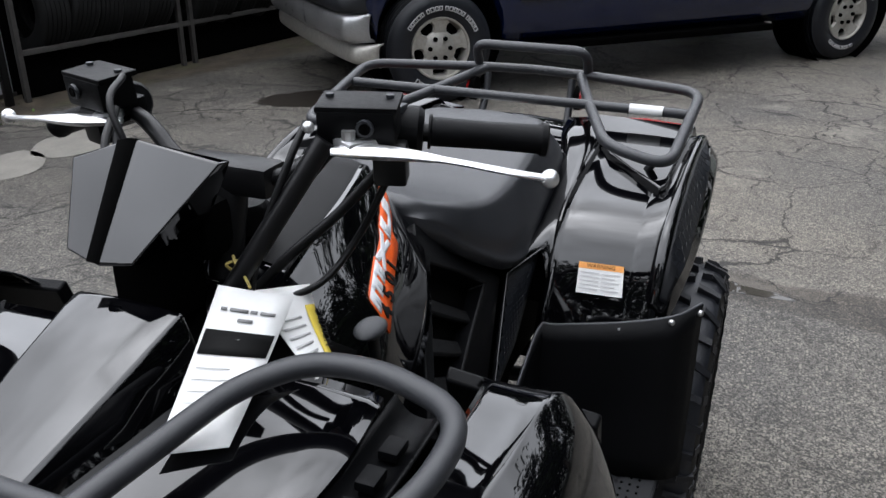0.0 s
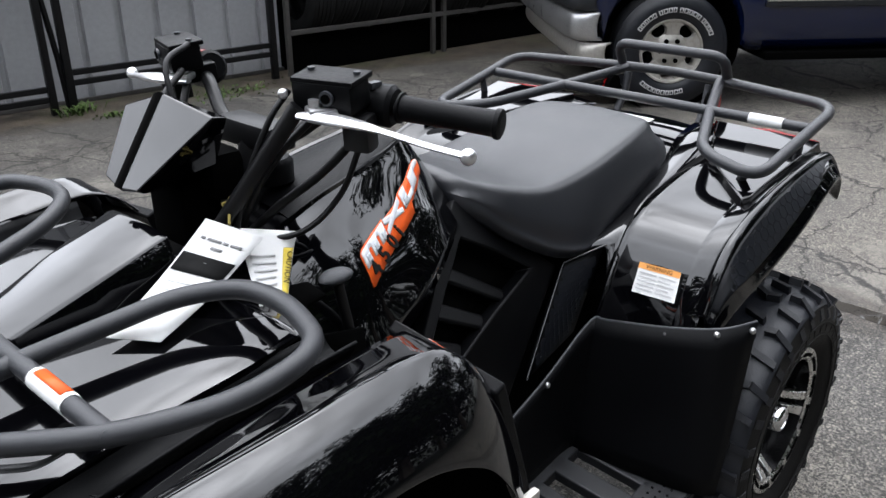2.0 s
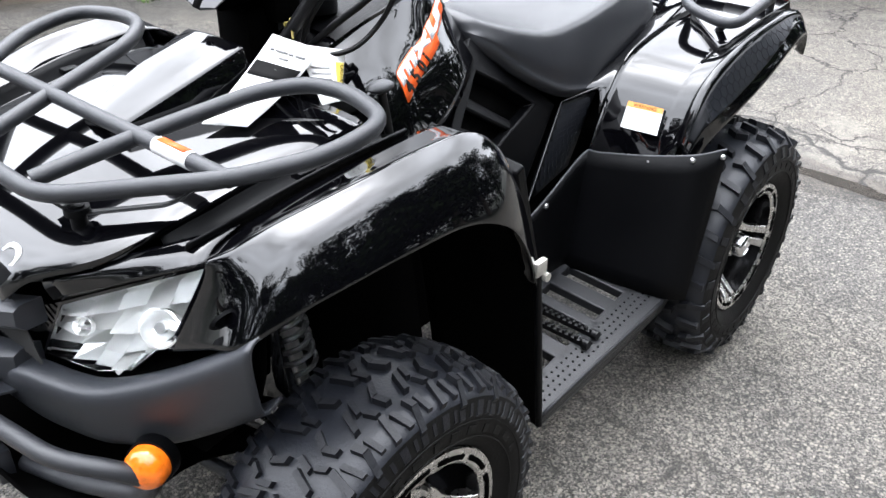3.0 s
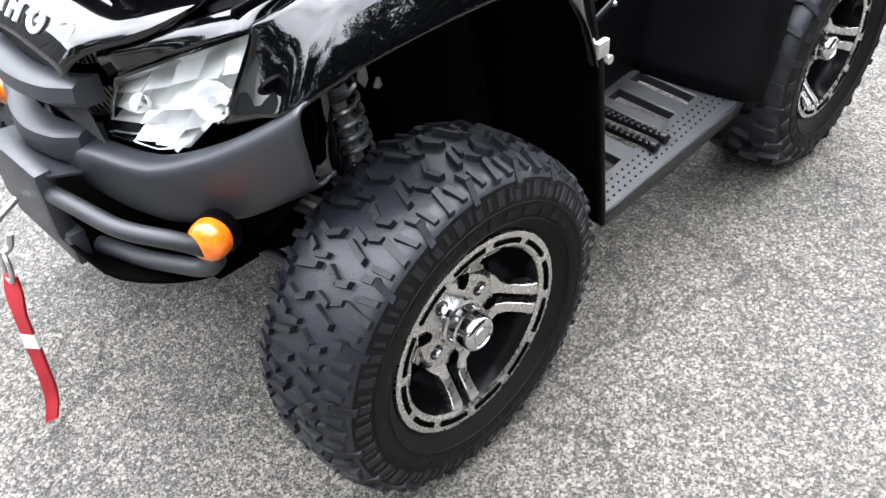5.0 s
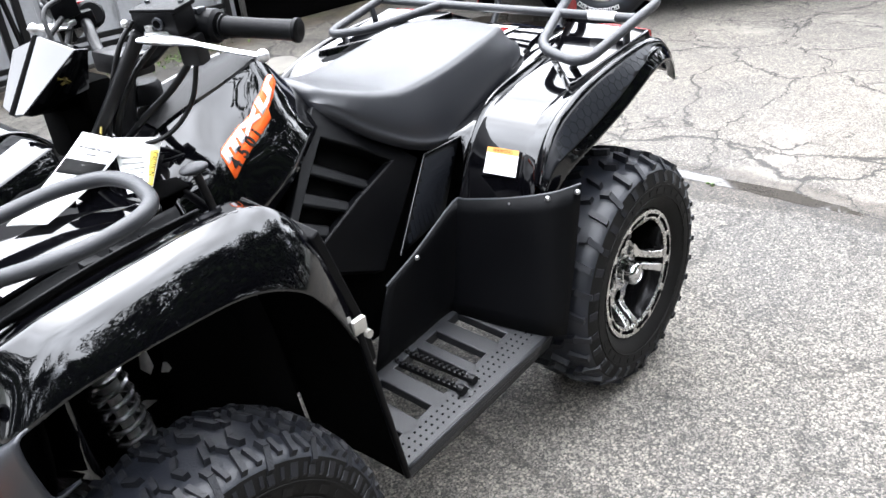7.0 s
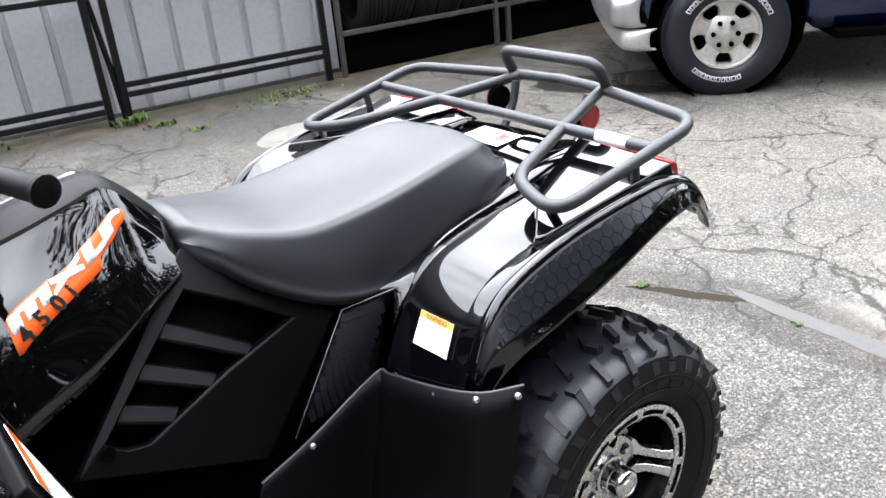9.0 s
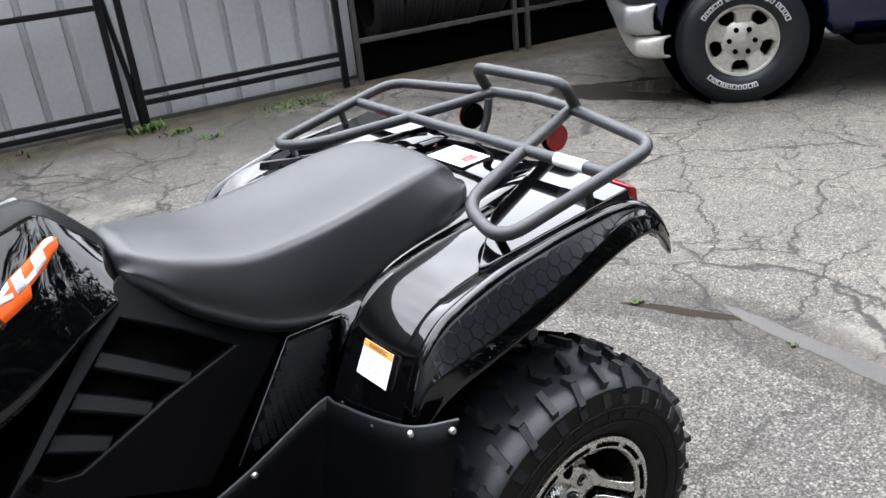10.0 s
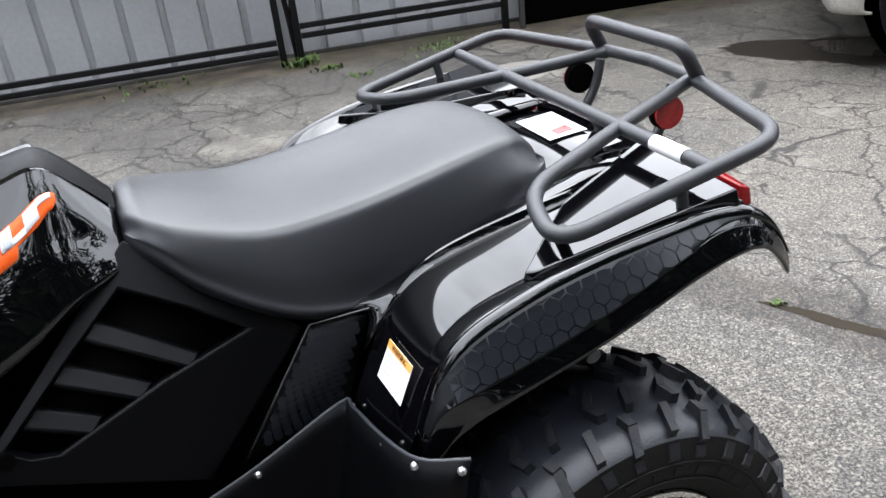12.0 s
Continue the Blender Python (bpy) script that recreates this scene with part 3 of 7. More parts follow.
def truck_wheel(parent, x, steer=0.0):
    r, w = 0.363, 0.25
    hub = bmesh.new()
    disc(hub, (0, 0.10, 0), (0, 1, 0), 0.15, 0.1, 24)
    wheel = part("wheel", hub, DARK, parent)
    wheel.location = (x, 0.0, 0.363)
    wheel.rotation_euler = (0, 0, steer)
    bm = bmesh.new()
    h = w / 2
    prof = [(0.196, 0.02), (0.215, 0.0), (0.28, -0.012), (0.322, 0.0), (0.348, 0.018), (0.358, 0.03)]
    for k in range(5):
        y = 0.045 + k * 0.042
        prof += [(r, y - 0.014), (r, y + 0.014), (r - 0.009, y + 0.016), (r - 0.009, y + 0.024)]
    prof += [(0.355, 0.235), (0.31, 0.25), (0.205, 0.23), (0.195, 0.2)]
    lathe(bm, prof, 72)
    part("tyre", bm, RUBBER, wheel, "all-season tyre with raised white letters")
    bm = bmesh.new()
    lathe(bm, [(0.203, 0.012), (0.200, 0.0), (0.190, 0.002), (0.182, 0.02), (0.176, 0.06), (0.174, 0.18)], 48)
    part("rim", bm, OLD_ALLOY, wheel)
    bm = bmesh.new()
    lathe(bm, [(0.0, 0.09), (0.19, 0.10)], 32)
    part("brake_plate", bm, DARK, wheel)
    for k in range(5):
        bm = bmesh.new()
        a = 2 * math.pi * k / 5 + 0.3
        rows = []
        for rad, wid, y in ((0.05, 0.066, 0.030), (0.100, 0.084, 0.026), (0.125, 0.076, 0.023), (0.150, 0.086, 0.019), (0.168, 0.128, 0.015), (0.186, 0.20, 0.013)):
            ring_pts = []
            for sx, dy in ((-1, 0.02), (-0.8, 0.0), (0.8, 0.0), (1, 0.02), (0.8, 0.05), (-0.8, 0.05)):
                u, v = rad, sx * wid * 0.62
                ring_pts.append((u * math.cos(a) - v * math.sin(a), y + dy, u * math.sin(a) + v * math.cos(a)))
            rows.append(ring_pts)
        loft(bm, rows)
        part("spoke", bm, OLD_ALLOY, wheel)
    bm = bmesh.new()
    lathe(bm, [(0.0, 0.020), (0.032, 0.020), (0.040, 0.024), (0.105, 0.026), (0.114, 0.034), (0.114, 0.07)], 32)
    part("hub_cap", bm, OLD_ALLOY, wheel)
    for k in range(6):
        bm = bmesh.new()
        a = 2 * math.pi * k / 6
        disc(bm, (0.070 * math.cos(a), 0.020, 0.070 * math.sin(a)), (0, 1, 0), 0.0145, 0.02, 10)
        part("lug_nut", bm, DARK, wheel)
    # raised white outline marks round the sidewall, as hollow blocks
    for a0, widths in ((0.42, "212101212101121012111"), (3.95, "2121121121")):
        a = a0
        for ch in widths:
            wd = (0.0, 0.085, 0.105)[int(ch)]
            if not wd:
                a += 0.05
                continue
            lo, hi, e = 0.2455, 0.2745, 0.0045
            bm = bmesh.new()
            for r0, r1, a_0, a_1 in ((lo, lo + e, a, a + wd), (hi - e, hi, a, a + wd), (lo, hi, a, a + 0.020), (lo, hi, a + wd - 0.020, a + wd)):
                vs = [bm.verts.new((rr * math.cos(aa), -0.0145 - 0.0006 * (r1 - r0 > 0.02), rr * math.sin(aa))) for rr, aa in ((r0, a_0), (r1, a_0), (r1, (a_0 + a_1) / 2), (r1, a_1), (r0, a_1), (r0, (a_0 + a_1) / 2))]
                bm.faces.new(vs)
            part("sidewall_mark", bm, WHITE, wheel, thick=0.0015, offset=0)
            a += wd + 0.022
    return wheel


def pickup():
    t = thing("pickup_truck", "dark blue pickup truck with chrome bumper, parked", "truck", TRUCK)
    W = 1.9
    y0 = -0.03
    # side skin with two wheel openings
    def arch(cx, r, z0, a0=180.0, a1=0.0):
        return [(cx + r * math.cos(radians(a)), 0.40 + r * math.sin(radians(a))) for a in np.linspace(a0, a1, 13)]
    low = [(-0.58, 0.62), (-0.48, 0.55)] + [(x, max(z, 0.40)) for x, z in arch(0.0, 0.45, 0.4)] + [(0.50, 0.36), (3.17, 0.36)]
    low += [(x, max(z, 0.40)) for x, z in arch(3.65, 0.45, 0.4)] + [(4.75, 0.50)]
    def top(x):
        return 0.98 if x < -0.55 else 1.08 + 0.02 * min(1, (x + 0.6))
    bm = bmesh.new()
    rows = []
    for f, dy in ((0.0, 0.05), (0.12, 0.012), (0.45, 0.0), (0.62, 0.022), (0.66, 0.022), (0.95, 0.05), (1.0, 0.09)):
        rows.append([(x, y0 + dy, z + (top(x) - z) * f) for x, z in low])
    vs = [[bm.verts.new(p) for p in r] for r in rows]
    for a, c in zip(vs, vs[1:]):
        for k in range(len(a) - 1):
            bm.faces.new((a[k], a[k + 1], c[k + 1], c[k]))
    part("body_side", bm, BLUE, t, thick=0.02, angle=35)
    bm = bmesh.new()
    for a, c in (((-0.58, y0 + 0.09, 0.98), (4.75, y0 + W - 0.09, 1.10)),):
        block(bm, ((a[0] + c[0]) / 2, (a[1] + c[1]) / 2, 1.05), (c[0] - a[0], c[1] - a[1], 0.12), 0.03)
    block(bm, (2.05, y0 + W - 0.05, 0.72), (5.3, 0.06, 0.7), 0.02)
    block(bm, (-0.575, y0 + W / 2, 0.85), (0.08, W - 0.2, 0.35), 0.03)
    block(bm, (4.72, y0 + W / 2, 0.8), (0.06, W - 0.1, 0.6), 0.02)
    part("body", bm, BLUE, t)
    bm = bmesh.new()
    cab = [[(0.75, 1.1), (1.35, 1.75), (2.65, 1.78), (2.75, 1.1)]]
    loft(bm, [[(x, y0 + 0.10 + (0.12 if z > 1.2 else 0), z) for x, z in cab[0]], [(x, y0 + W - 0.10 - (0.12 if z > 1.2 else 0), z) for x, z in cab[0]]])
    part("cab", bm, BLUE, t, bevel=0.03)
    bm = bmesh.new()
    slab(bm, [(1.05, y0 + 0.10, 1.2), (1.42, y0 + 0.19, 1.66), (2.55, y0 + 0.19, 1.68), (2.6, y0 + 0.10, 1.2)], (0, -1, 0.2), 0.02)
    part("side_window", bm, TRIM, t)
    bm = bmesh.new()
    block(bm, (1.9, y0 + W / 2, 0.42), (4.6, W - 0.5, 0.12), 0.02)
    part("chassis", bm, DARK, t)
    bm = bmesh.new()
    lathe(bm, [(0.45, 0.0), (0.45, 0.35), (0.3, 0.4), (0.0, 0.4)], 24)
    bmesh.ops.translate(bm, vec=(0, 0.02, 0.42), verts=bm.verts)
    part("wheel_well", bm, DARK, t)
    bm = bmesh.new()
    lathe(bm, [(0.47, 0.0), (0.47, 0.35), (0.3, 0.4), (0.0, 0.4)], 24)
    bmesh.ops.translate(bm, vec=(3.65, 0.02, 0.42), verts=bm.verts)
    part("wheel_well", bm, DARK, t)
    # bumper: dark cap over a chrome bar that wraps the corner, and a lower valance
    def wrap(z0, z1, out, thick_, name, mat, lab=""):
        bm = bmesh.new()
        plan = [(-0.49, y0 + 0.005), (-0.56, y0 + 0.0), (-0.625, y0 + 0.03), (-0.66, y0 + 0.12), (-0.68, y0 + 0.5), (-0.685, y0 + W / 2), (-0.68, y0 + W - 0.5), (-0.66, y0 + W - 0.12), (-0.625, y0 + W - 0.03), (-0.5, y0 + W)]
        rows = []
        for f, d in ((0, 0.035), (0.12, 0.0), (0.5, -0.012), (0.88, 0.0), (1, 0.035)):
            rows.append([(x + d - out, y + d * 0.6, z0 + (z1 - z0) * f) for x, y in plan])
        sheet(bm, rows, 3, 4)
        part(name, bm, mat, t, lab, thick=thick_)
    wrap(0.44, 0.62, 0.0, 0.02, "bumper", WORN_CHROME, "worn chrome front bumper")
    wrap(0.62, 0.74, 0.015, 0.03, "bumper_pad", TRIM)
    wrap(0.30, 0.43, -0.06, 0.015, "valance", OLD_ALLOY, "grey plastic valance hanging loose")
    bm = bmesh.new()
    block(bm, (-0.555, y0 + 0.09, 0.79), (0.20, 0.12, 0.09), 0.03)
    part("turn_signal", bm, AMBER, t, "amber corner lamp")
    bm = bmesh.new()
    block(bm, (-0.56, y0 + 0.11, 0.91), (0.20, 0.12, 0.13), 0.03)
    part("headlight", bm, REFLECTOR, t)
    for x0_, x1_ in ((0.56, 1.72), (1.735, 3.05)):
        bm = bmesh.new()
        block(bm, ((x0_ + x1_) / 2, y0 - 0.006, 0.665), (x1_ - x0_, 0.02, 0.055), 0.006)
        part("moulding", bm, TRIM, t)
        bm = bmesh.new()
        block(bm, ((x0_ + x1_) / 2, y0 - 0.014, 0.68), (x1_ - x0_, 0.012, 0.022), 0.004)
        part("moulding_strip", bm, CHROME, t)
    bm = bmesh.new()
    block(bm, (1.70, y0 + 0.38, 0.33), (2.2, 0.8, 0.05), 0.01)
    part("running_gear", bm, DARK, t)
    truck_wheel(t, 0.0, radians(-4))
    truck_wheel(t, 3.65)
    for xx in (0.02, 3.67):
        bm = bmesh.new()
        lathe(bm, [(0.2, 0.0), (0.34, 0.0), (0.363, 0.04), (0.363, 0.2), (0.34, 0.24), (0.2, 0.24)], 32)
        bmesh.ops.translate(bm, vec=(xx, W - 0.32, 0.363), verts=bm.verts)
        part("far_wheel", bm, RUBBER, t)
    lettering("model_mark", "1500", 0.062, Matrix.Translation((0.80, y0 - 0.012, 0.90)) @ Matrix.Rotation(radians(90), 4, "X"), CHROME, t, 0.003)
    bm = bmesh.new()
    slab(bm, [(0.55, y0 - 0.01, 0.895), (0.60, y0 - 0.01, 0.895), (0.60, y0 - 0.01, 0.885), (0.66, y0 - 0.01, 0.885), (0.66, y0 - 0.01, 0.915), (0.60, y0 - 0.01, 0.915), (0.60, y0 - 0.01, 0.905), (0.55, y0 - 0.01, 0.905)], (0, -1, 0), 0.004)
    part("emblem", bm, CHROME, t)
    return t


pickup()


# ---- the quad bike ----
atv = thing("quad_bike", "black four-wheeled quad bike with steel racks, standing on asphalt", "quad bike")


def sy(pts, s):
    """Points given for one flank, with y outwards, laid to side s."""
    return [(x, y * s, z) for x, y, z in pts]


def quad_wheel(x, yc, half, s, steer=0.0, lugs=15, RIM=0.168):
    """A knobbly tyre on a machined black alloy rim; s is the side that faces out."""
    R0 = 0.290
    bm = bmesh.new()
    disc(bm, (0, -0.02 * s, 0), (0, 1, 0), 0.06, 0.12, 20)
    wheel = part("wheel", bm, DARK, atv)
    wheel.location = (x, yc * s, 0.305)
    wheel.rotation_euler = (0, 0, steer)
    # tyre carcass: half profile, y outwards
    prof = [(RIM - 0.006, half * 0.70), (RIM + 0.010, half * 0.86), (RIM + 0.03, half * 0.95), (0.215, half * 1.0), (0.25, half * 0.985), (0.272, half * 0.93), (0.284, half * 0.83), (R0, half * 0.6), (R0 + 0.003, half * 0.3), (R0 + 0.004, 0.0)]
    crown = prof[5:] + [(r, -y) for r, y in prof[-2:4:-1]]
    bm = bmesh.new()
    lathe(bm, crown, 64)
    tyre = part("tyre", bm, RUBBER, wheel, "black knobbly off-road tyre", angle=60)
    for side in (-1, 1):
        bm = bmesh.new()
        lathe(bm, [(r, y * side) for r, y in prof[:6]], 64)
        part("sidewall", bm, SIDEWALL, tyre, "dull brownish sidewall, darkened for its shade", angle=60)
        bm = bmesh.new()
        for rr, hh in ((0.236, 0.994), (0.208, 0.998)):
            tube(bm, [(rr * math.cos(a), half * hh * side, rr * math.sin(a)) for a in np.linspace(0, 2 * math.pi, 49)[:-1]], 0.0016, 5, closed=True)
        part("sidewall_rib", bm, SIDEWALL, tyre)
        if side * s > 0:
            # moulded marks round the sidewall, as short bars
            for k in range(34):
                if k % 17 > 11:
                    continue
                a = 2 * math.pi * k / 34 + 0.4
                bm = bmesh.new()
                wd = 0.010 if k % 3 else 0.006
                slab(bm, [((0.222 + dr) * math.cos(a) - dv * math.sin(a), (half * 1.0 + 0.001) * side, (0.222 + dr) * math.sin(a) + dv * math.cos(a)) for dr, dv in ((-0.007, -wd), (-0.007, wd), (0.007, wd), (0.007, -wd))], (0, side, 0), 0.002)
                part("sidewall_mark", bm, SIDEWALL, tyre)

    def skin(v):
        """Radius and y at v, from -1 to 1 across the tread."""
        a = abs(v)
        if a < 0.6:
            return R0 + 0.004 - 0.004 * (a / 0.6), v * half
        if a < 0.9:
            f = (a - 0.6) / 0.3
            return R0 - 0.012 * f * f - 0.002 * f, v * half
        f = (a - 0.9) / 0.2
        return R0 - 0.014 - 0.045 * f, math.copysign(half * (0.9 + 0.09 * min(1.0, f * 1.2)), v)

    def lug(bm, pts, hgt):
        base, cap = [], []
        cx = sum(p[0] for p in pts) / 4
        cv = sum(p[1] for p in pts) / 4
        for a, v in pts:
            r, y = skin(v)
            nz = 0.0 if abs(v) < 0.75 else min(0.75, (abs(v) - 0.75) * 2.6)
            base.append(bm.verts.new(((r - 0.003) * math.cos(a), y, (r - 0.003) * math.sin(a))))
            a2, v2 = cx + (a - cx) * 0.84, cv + (v - cv) * 0.93
            r2, y2 = skin(v2)
            up = hgt * math.sqrt(1 - nz * nz)
            cap.append(bm.verts.new(((r2 + up) * math.cos(a2), y2 + math.copysign(hgt * nz, v), (r2 + up) * math.sin(a2))))
        bm.faces.new(cap)
        for k in range(4):
            bm.faces.new((base[k], base[(k + 1) % 4], cap[(k + 1) % 4], cap[k]))

    bm = bmesh.new()
    pitch = 2 * math.pi / lugs
    rnd = random.Random(7)

    def bar(a0, v0, a1, v1, wid, hgt):
        """A bar across the tread from (a0, v0) to (a1, v1)."""
        j = rnd.uniform(-0.004, 0.004)
        lug(bm, [(a0 - wid / 2 + j, v0), (a0 + wid / 2 + j, v0), (a1 + wid / 2, v1), (a1 - wid / 2, v1)], hgt)

    K = 20.0 / lugs
    low = 0.72 if lugs > 15 else 1.0
    for k in range(lugs):
        for side in (-1, 1):
            a = k * pitch + (0.5 * pitch if side > 0 else 0.0)
            extra = ((0.10, 0.06, 0.125, 0.30, 0.034, 0.013), (0.105, 0.33, 0.075, 0.50, 0.034, 0.013), (0.195, 0.60, 0.185, 0.86, 0.034, 0.012), (0.03, 0.60, 0.005, 0.88, 0.034, 0.012), (0.02, 0.96, 0.02, 1.04, 0.03, 0.006), (0.19, 0.96, 0.19, 1.04, 0.03, 0.006)) if lugs > 15 else ()
            for a0, v0, a1, v1, wid, hgt in extra + (
                    (-0.025, 0.05, 0.020, 0.27, 0.042, 0.016), (0.020, 0.265, -0.005, 0.47, 0.039, 0.016), (0.155, 0.12, 0.200, 0.48, 0.037, 0.016),
                    (0.075, 0.54, 0.105, 0.90, 0.042, 0.014), (0.255, 0.56, 0.240, 0.74, 0.042, 0.014), (0.240, 0.735, 0.275, 0.97, 0.046, 0.013),
                    (0.105, 0.95, 0.10, 1.05, 0.062, 0.006), (0.275, 0.98, 0.27, 1.05, 0.055, 0.006)):
                bar(a + a0 * K, side * v0, a + a1 * K, side * v1, wid * K, hgt * low)
    tread = part("tread", bm, TREAD, wheel, smooth=False)
    # rim: black barrel, bright lip with slots, four twin-bar arms
    o = half * 0.70
    bm = bmesh.new()
    lathe(bm, [(r, y * s) for r, y in ((0.1412, half * 0.80), (0.1408, o), (0.140, o - 0.02), (0.138, o - 0.09), (0.125, -half * 0.3), (0.13, -half * 0.85))], 48)
    part("rim", bm, DARK_CHROME, wheel, "black chrome rim barrel")
    bm = bmesh.new()
    lathe(bm, [(r, y * s) for r, y in ((0.170, half * 0.80), (0.169, half * 0.850), (0.162, half * 0.855), (0.146, half * 0.835), (0.142, half * 0.80), (0.142, half * 0.72))], 48)
    part("rim_lip", bm, ALLOY, wheel, "machined bright rim edge", angle=25)
    for k in range(12):
        a = 2 * math.pi * k / 12 + 0.1
        bm = bmesh.new()
        cols = []
        for da in (-0.20, -0.1, 0.0, 0.1, 0.20):
            cols.append([bm.verts.new((rr * math.cos(a + da), (half * yy + 0.0012) * s, rr * math.sin(a + da))) for rr, yy in ((0.1505, 0.8406), (0.1590, 0.8512))])
        for p, q in zip(cols, cols[1:]):
            bm.faces.new((p[0], p[1], q[1], q[0]))
        part("rim_slot", bm, DARK, wheel, thick=0.001, offset=0)
    face = half * 0.40
    bm = bmesh.new()
    lathe(bm, [(r, y * s) for r, y in ((0.0, face - 0.004), (0.040, face - 0.002), (0.060, face), (0.078, face - 0.001), (0.083, face - 0.006), (0.083, face - 0.03))], 40)
    part("rim_centre", bm, ALLOY, wheel, "machined alloy wheel centre", angle=25)
    bm = bmesh.new()
    lathe(bm, [(r, y * s) for r, y in ((0.0, -half * 0.55), (0.128, -half * 0.5))], 32)
    part("brake_plate", bm, DARK, wheel)
    for k in range(4):
        a = 2 * math.pi * k / 4 - 0.20
        ca, sa = math.cos(a), math.sin(a)
        for side in (-1, 1):
            bm = bmesh.new()
            rows = []
            for rad, off, wid, y in ((0.070, 0.034, 0.040, face - 0.006), (0.080, 0.030, 0.034, face - 0.0022), (0.092, 0.0215, 0.022, face + 0.001), (0.105, 0.0175, 0.018, face * 0.75 + half * 0.2), (0.122, 0.0175, 0.018, half * 0.66), (0.134, 0.019, 0.021, half * 0.77), (0.1415, 0.021, 0.024, half * 0.80)):
                pts = []
                for sx, dy in ((-0.5, 0.0), (0.5, 0.0), (0.5, -0.026), (-0.5, -0.026)):
                    v = side * off + sx * wid
                    pts.append((rad * ca - v * sa, (y + dy) * s, rad * sa + v * ca))
                rows.append(pts)
            loft(bm, rows)
            part("arm", bm, ALLOY, wheel, bevel=0.0015)
        bm = bmesh.new()
        rows = []
        for rad, wid in ((0.058, 0.006), (0.062, 0.015), (0.070, 0.020), (0.078, 0.018), (0.085, 0.014)):
            rows.append([(rad * ca - v * sa, (face + 0.0016) * s, rad * sa + v * ca) for v in (-wid / 2, wid / 2)])
        vs = [[bm.verts.new(p) for p in r] for r in rows]
        for p, q in zip(vs, vs[1:]):
            bm.faces.new((p[0], p[1], q[1], q[0]))
        part("arm_slot", bm, DARK, wheel, thick=0.002, offset=0)
        a += math.pi / 4
        bm = bmesh.new()
        lathe(bm, [(0.0, 0.004 * s), (0.006, 0.004 * s), (0.0075, 0.002 * s), (0.0078, -0.012 * s)], 6)
        bmesh.ops.translate(bm, vec=(0.058 * math.cos(a), (face + 0.003) * s, 0.058 * math.sin(a)), verts=bm.verts)
        part("lug_nut", bm, CHROME, wheel, smooth=False)
        bm = bmesh.new()
        lathe(bm, [(r, y * s) for r, y in ((0.0085, 0.0), (0.0125, 0.0), (0.0125, -0.004), (0.0085, -0.004))], 16, closed=True)
        bmesh.ops.translate(bm, vec=(0.058 * math.cos(a), (face + 0.0012) * s, 0.058 * math.sin(a)), verts=bm.verts)
        part("nut_seat", bm, DARK_CHROME, wheel)
    bm = bmesh.new()
    lathe(bm, [(r, y * s) for r, y in ((0.0, face + 0.052), (0.014, face + 0.052), (0.015, face + 0.050), (0.019, face + 0.050), (0.020, face + 0.053), (0.025, face + 0.052), (0.030, face + 0.046), (0.031, face + 0.026), (0.034, face + 0.024), (0.035, face + 0.010), (0.040, face + 0.008), (0.042, face - 0.01))], 32)
    cap = part("hub_cap", bm, CHROME, wheel, "chrome hub cap with a round emblem")
    for ob in wheel.children:
        if ob not in (tyre, tread):
            ob.scale = (RIM / 0.168, 1.0, RIM / 0.168)
    return wheel


for s in (-1, 1):
    quad_wheel(0.04, 0.475, 0.105, s, 0.0, lugs=19, RIM=0.179)
    quad_wheel(1.285, 0.455, 0.125, s, 0.0)


def pipe(name, pts, r, mat, label="", n=10, rnd=0.0, steps=6, parent=None, closed=False, flat=1.0):
    bm = bmesh.new()
    tube(bm, rounded(pts, rnd, steps, closed) if rnd else pts, r, n, closed, flat)
    return part(name, bm, mat, parent or atv, label)


# rear rack
RT = 0.0125
rear_loop = []
half_loop = [(1.715, 0.0, 0.918), (1.70, 0.135, 0.918), (1.61, 0.445, 0.92), (1.235, 0.432, 0.848), (1.275, 0.29, 0.866), (1.49, 0.205, 0.891), (1.70, 0.13, 0.916)]
for s in (-1, 1):
    pipe("rack_tube", sy(half_loop, s), RT, RACK, rnd=0.06, n=12)
    pipe("rack_strut", sy([(1.67, 0.115, 0.91), (1.66, 0.115, 0.86), (1.60, 0.12, 0.76)], s), 0.010, RACK, rnd=0.04)
    pipe("rack_leg", sy([(1.27, 0.40, 0.85), (1.275, 0.37, 0.80)], s), 0.009, RACK)
    pipe("rack_leg", sy([(1.44, 0.435, 0.885), (1.45, 0.43, 0.83)], s), 0.009, RACK)
pipe("rack_crossbar", [(1.497, -0.435, 0.893), (1.497, 0.435, 0.893)], RT * 0.95, RACK, n=12)
pipe("rack_handle", [(1.70, -0.15, 0.918), (1.662, -0.15, 0.985), (1.662, 0.15, 0.985), (1.70, 0.15, 0.918)], RT * 1.02, RACK, rnd=0.035, n=12)
bm = bmesh.new()
tube(bm, [(1.497, -0.375, 0.893), (1.497, -0.298, 0.893)], RT * 1.03, 12)
part("rack_label", bm, PAPER, atv, "white sticker wrapped on the rack tube")
for s in (-1, 1):
    bm = bmesh.new()
    disc(bm, (1.636, 0.142 * s, 0.872), (0, 1, 0), 0.031, 0.014, 24)
    part("reflector_back", bm, DARK, atv)
    bm = bmesh.new()
    disc(bm, (1.636, (0.142 + 0.009) * s, 0.872), (0, 1, 0), 0.029, 0.008, 24)
    part("reflector", bm, RED, atv, "round red side reflector")

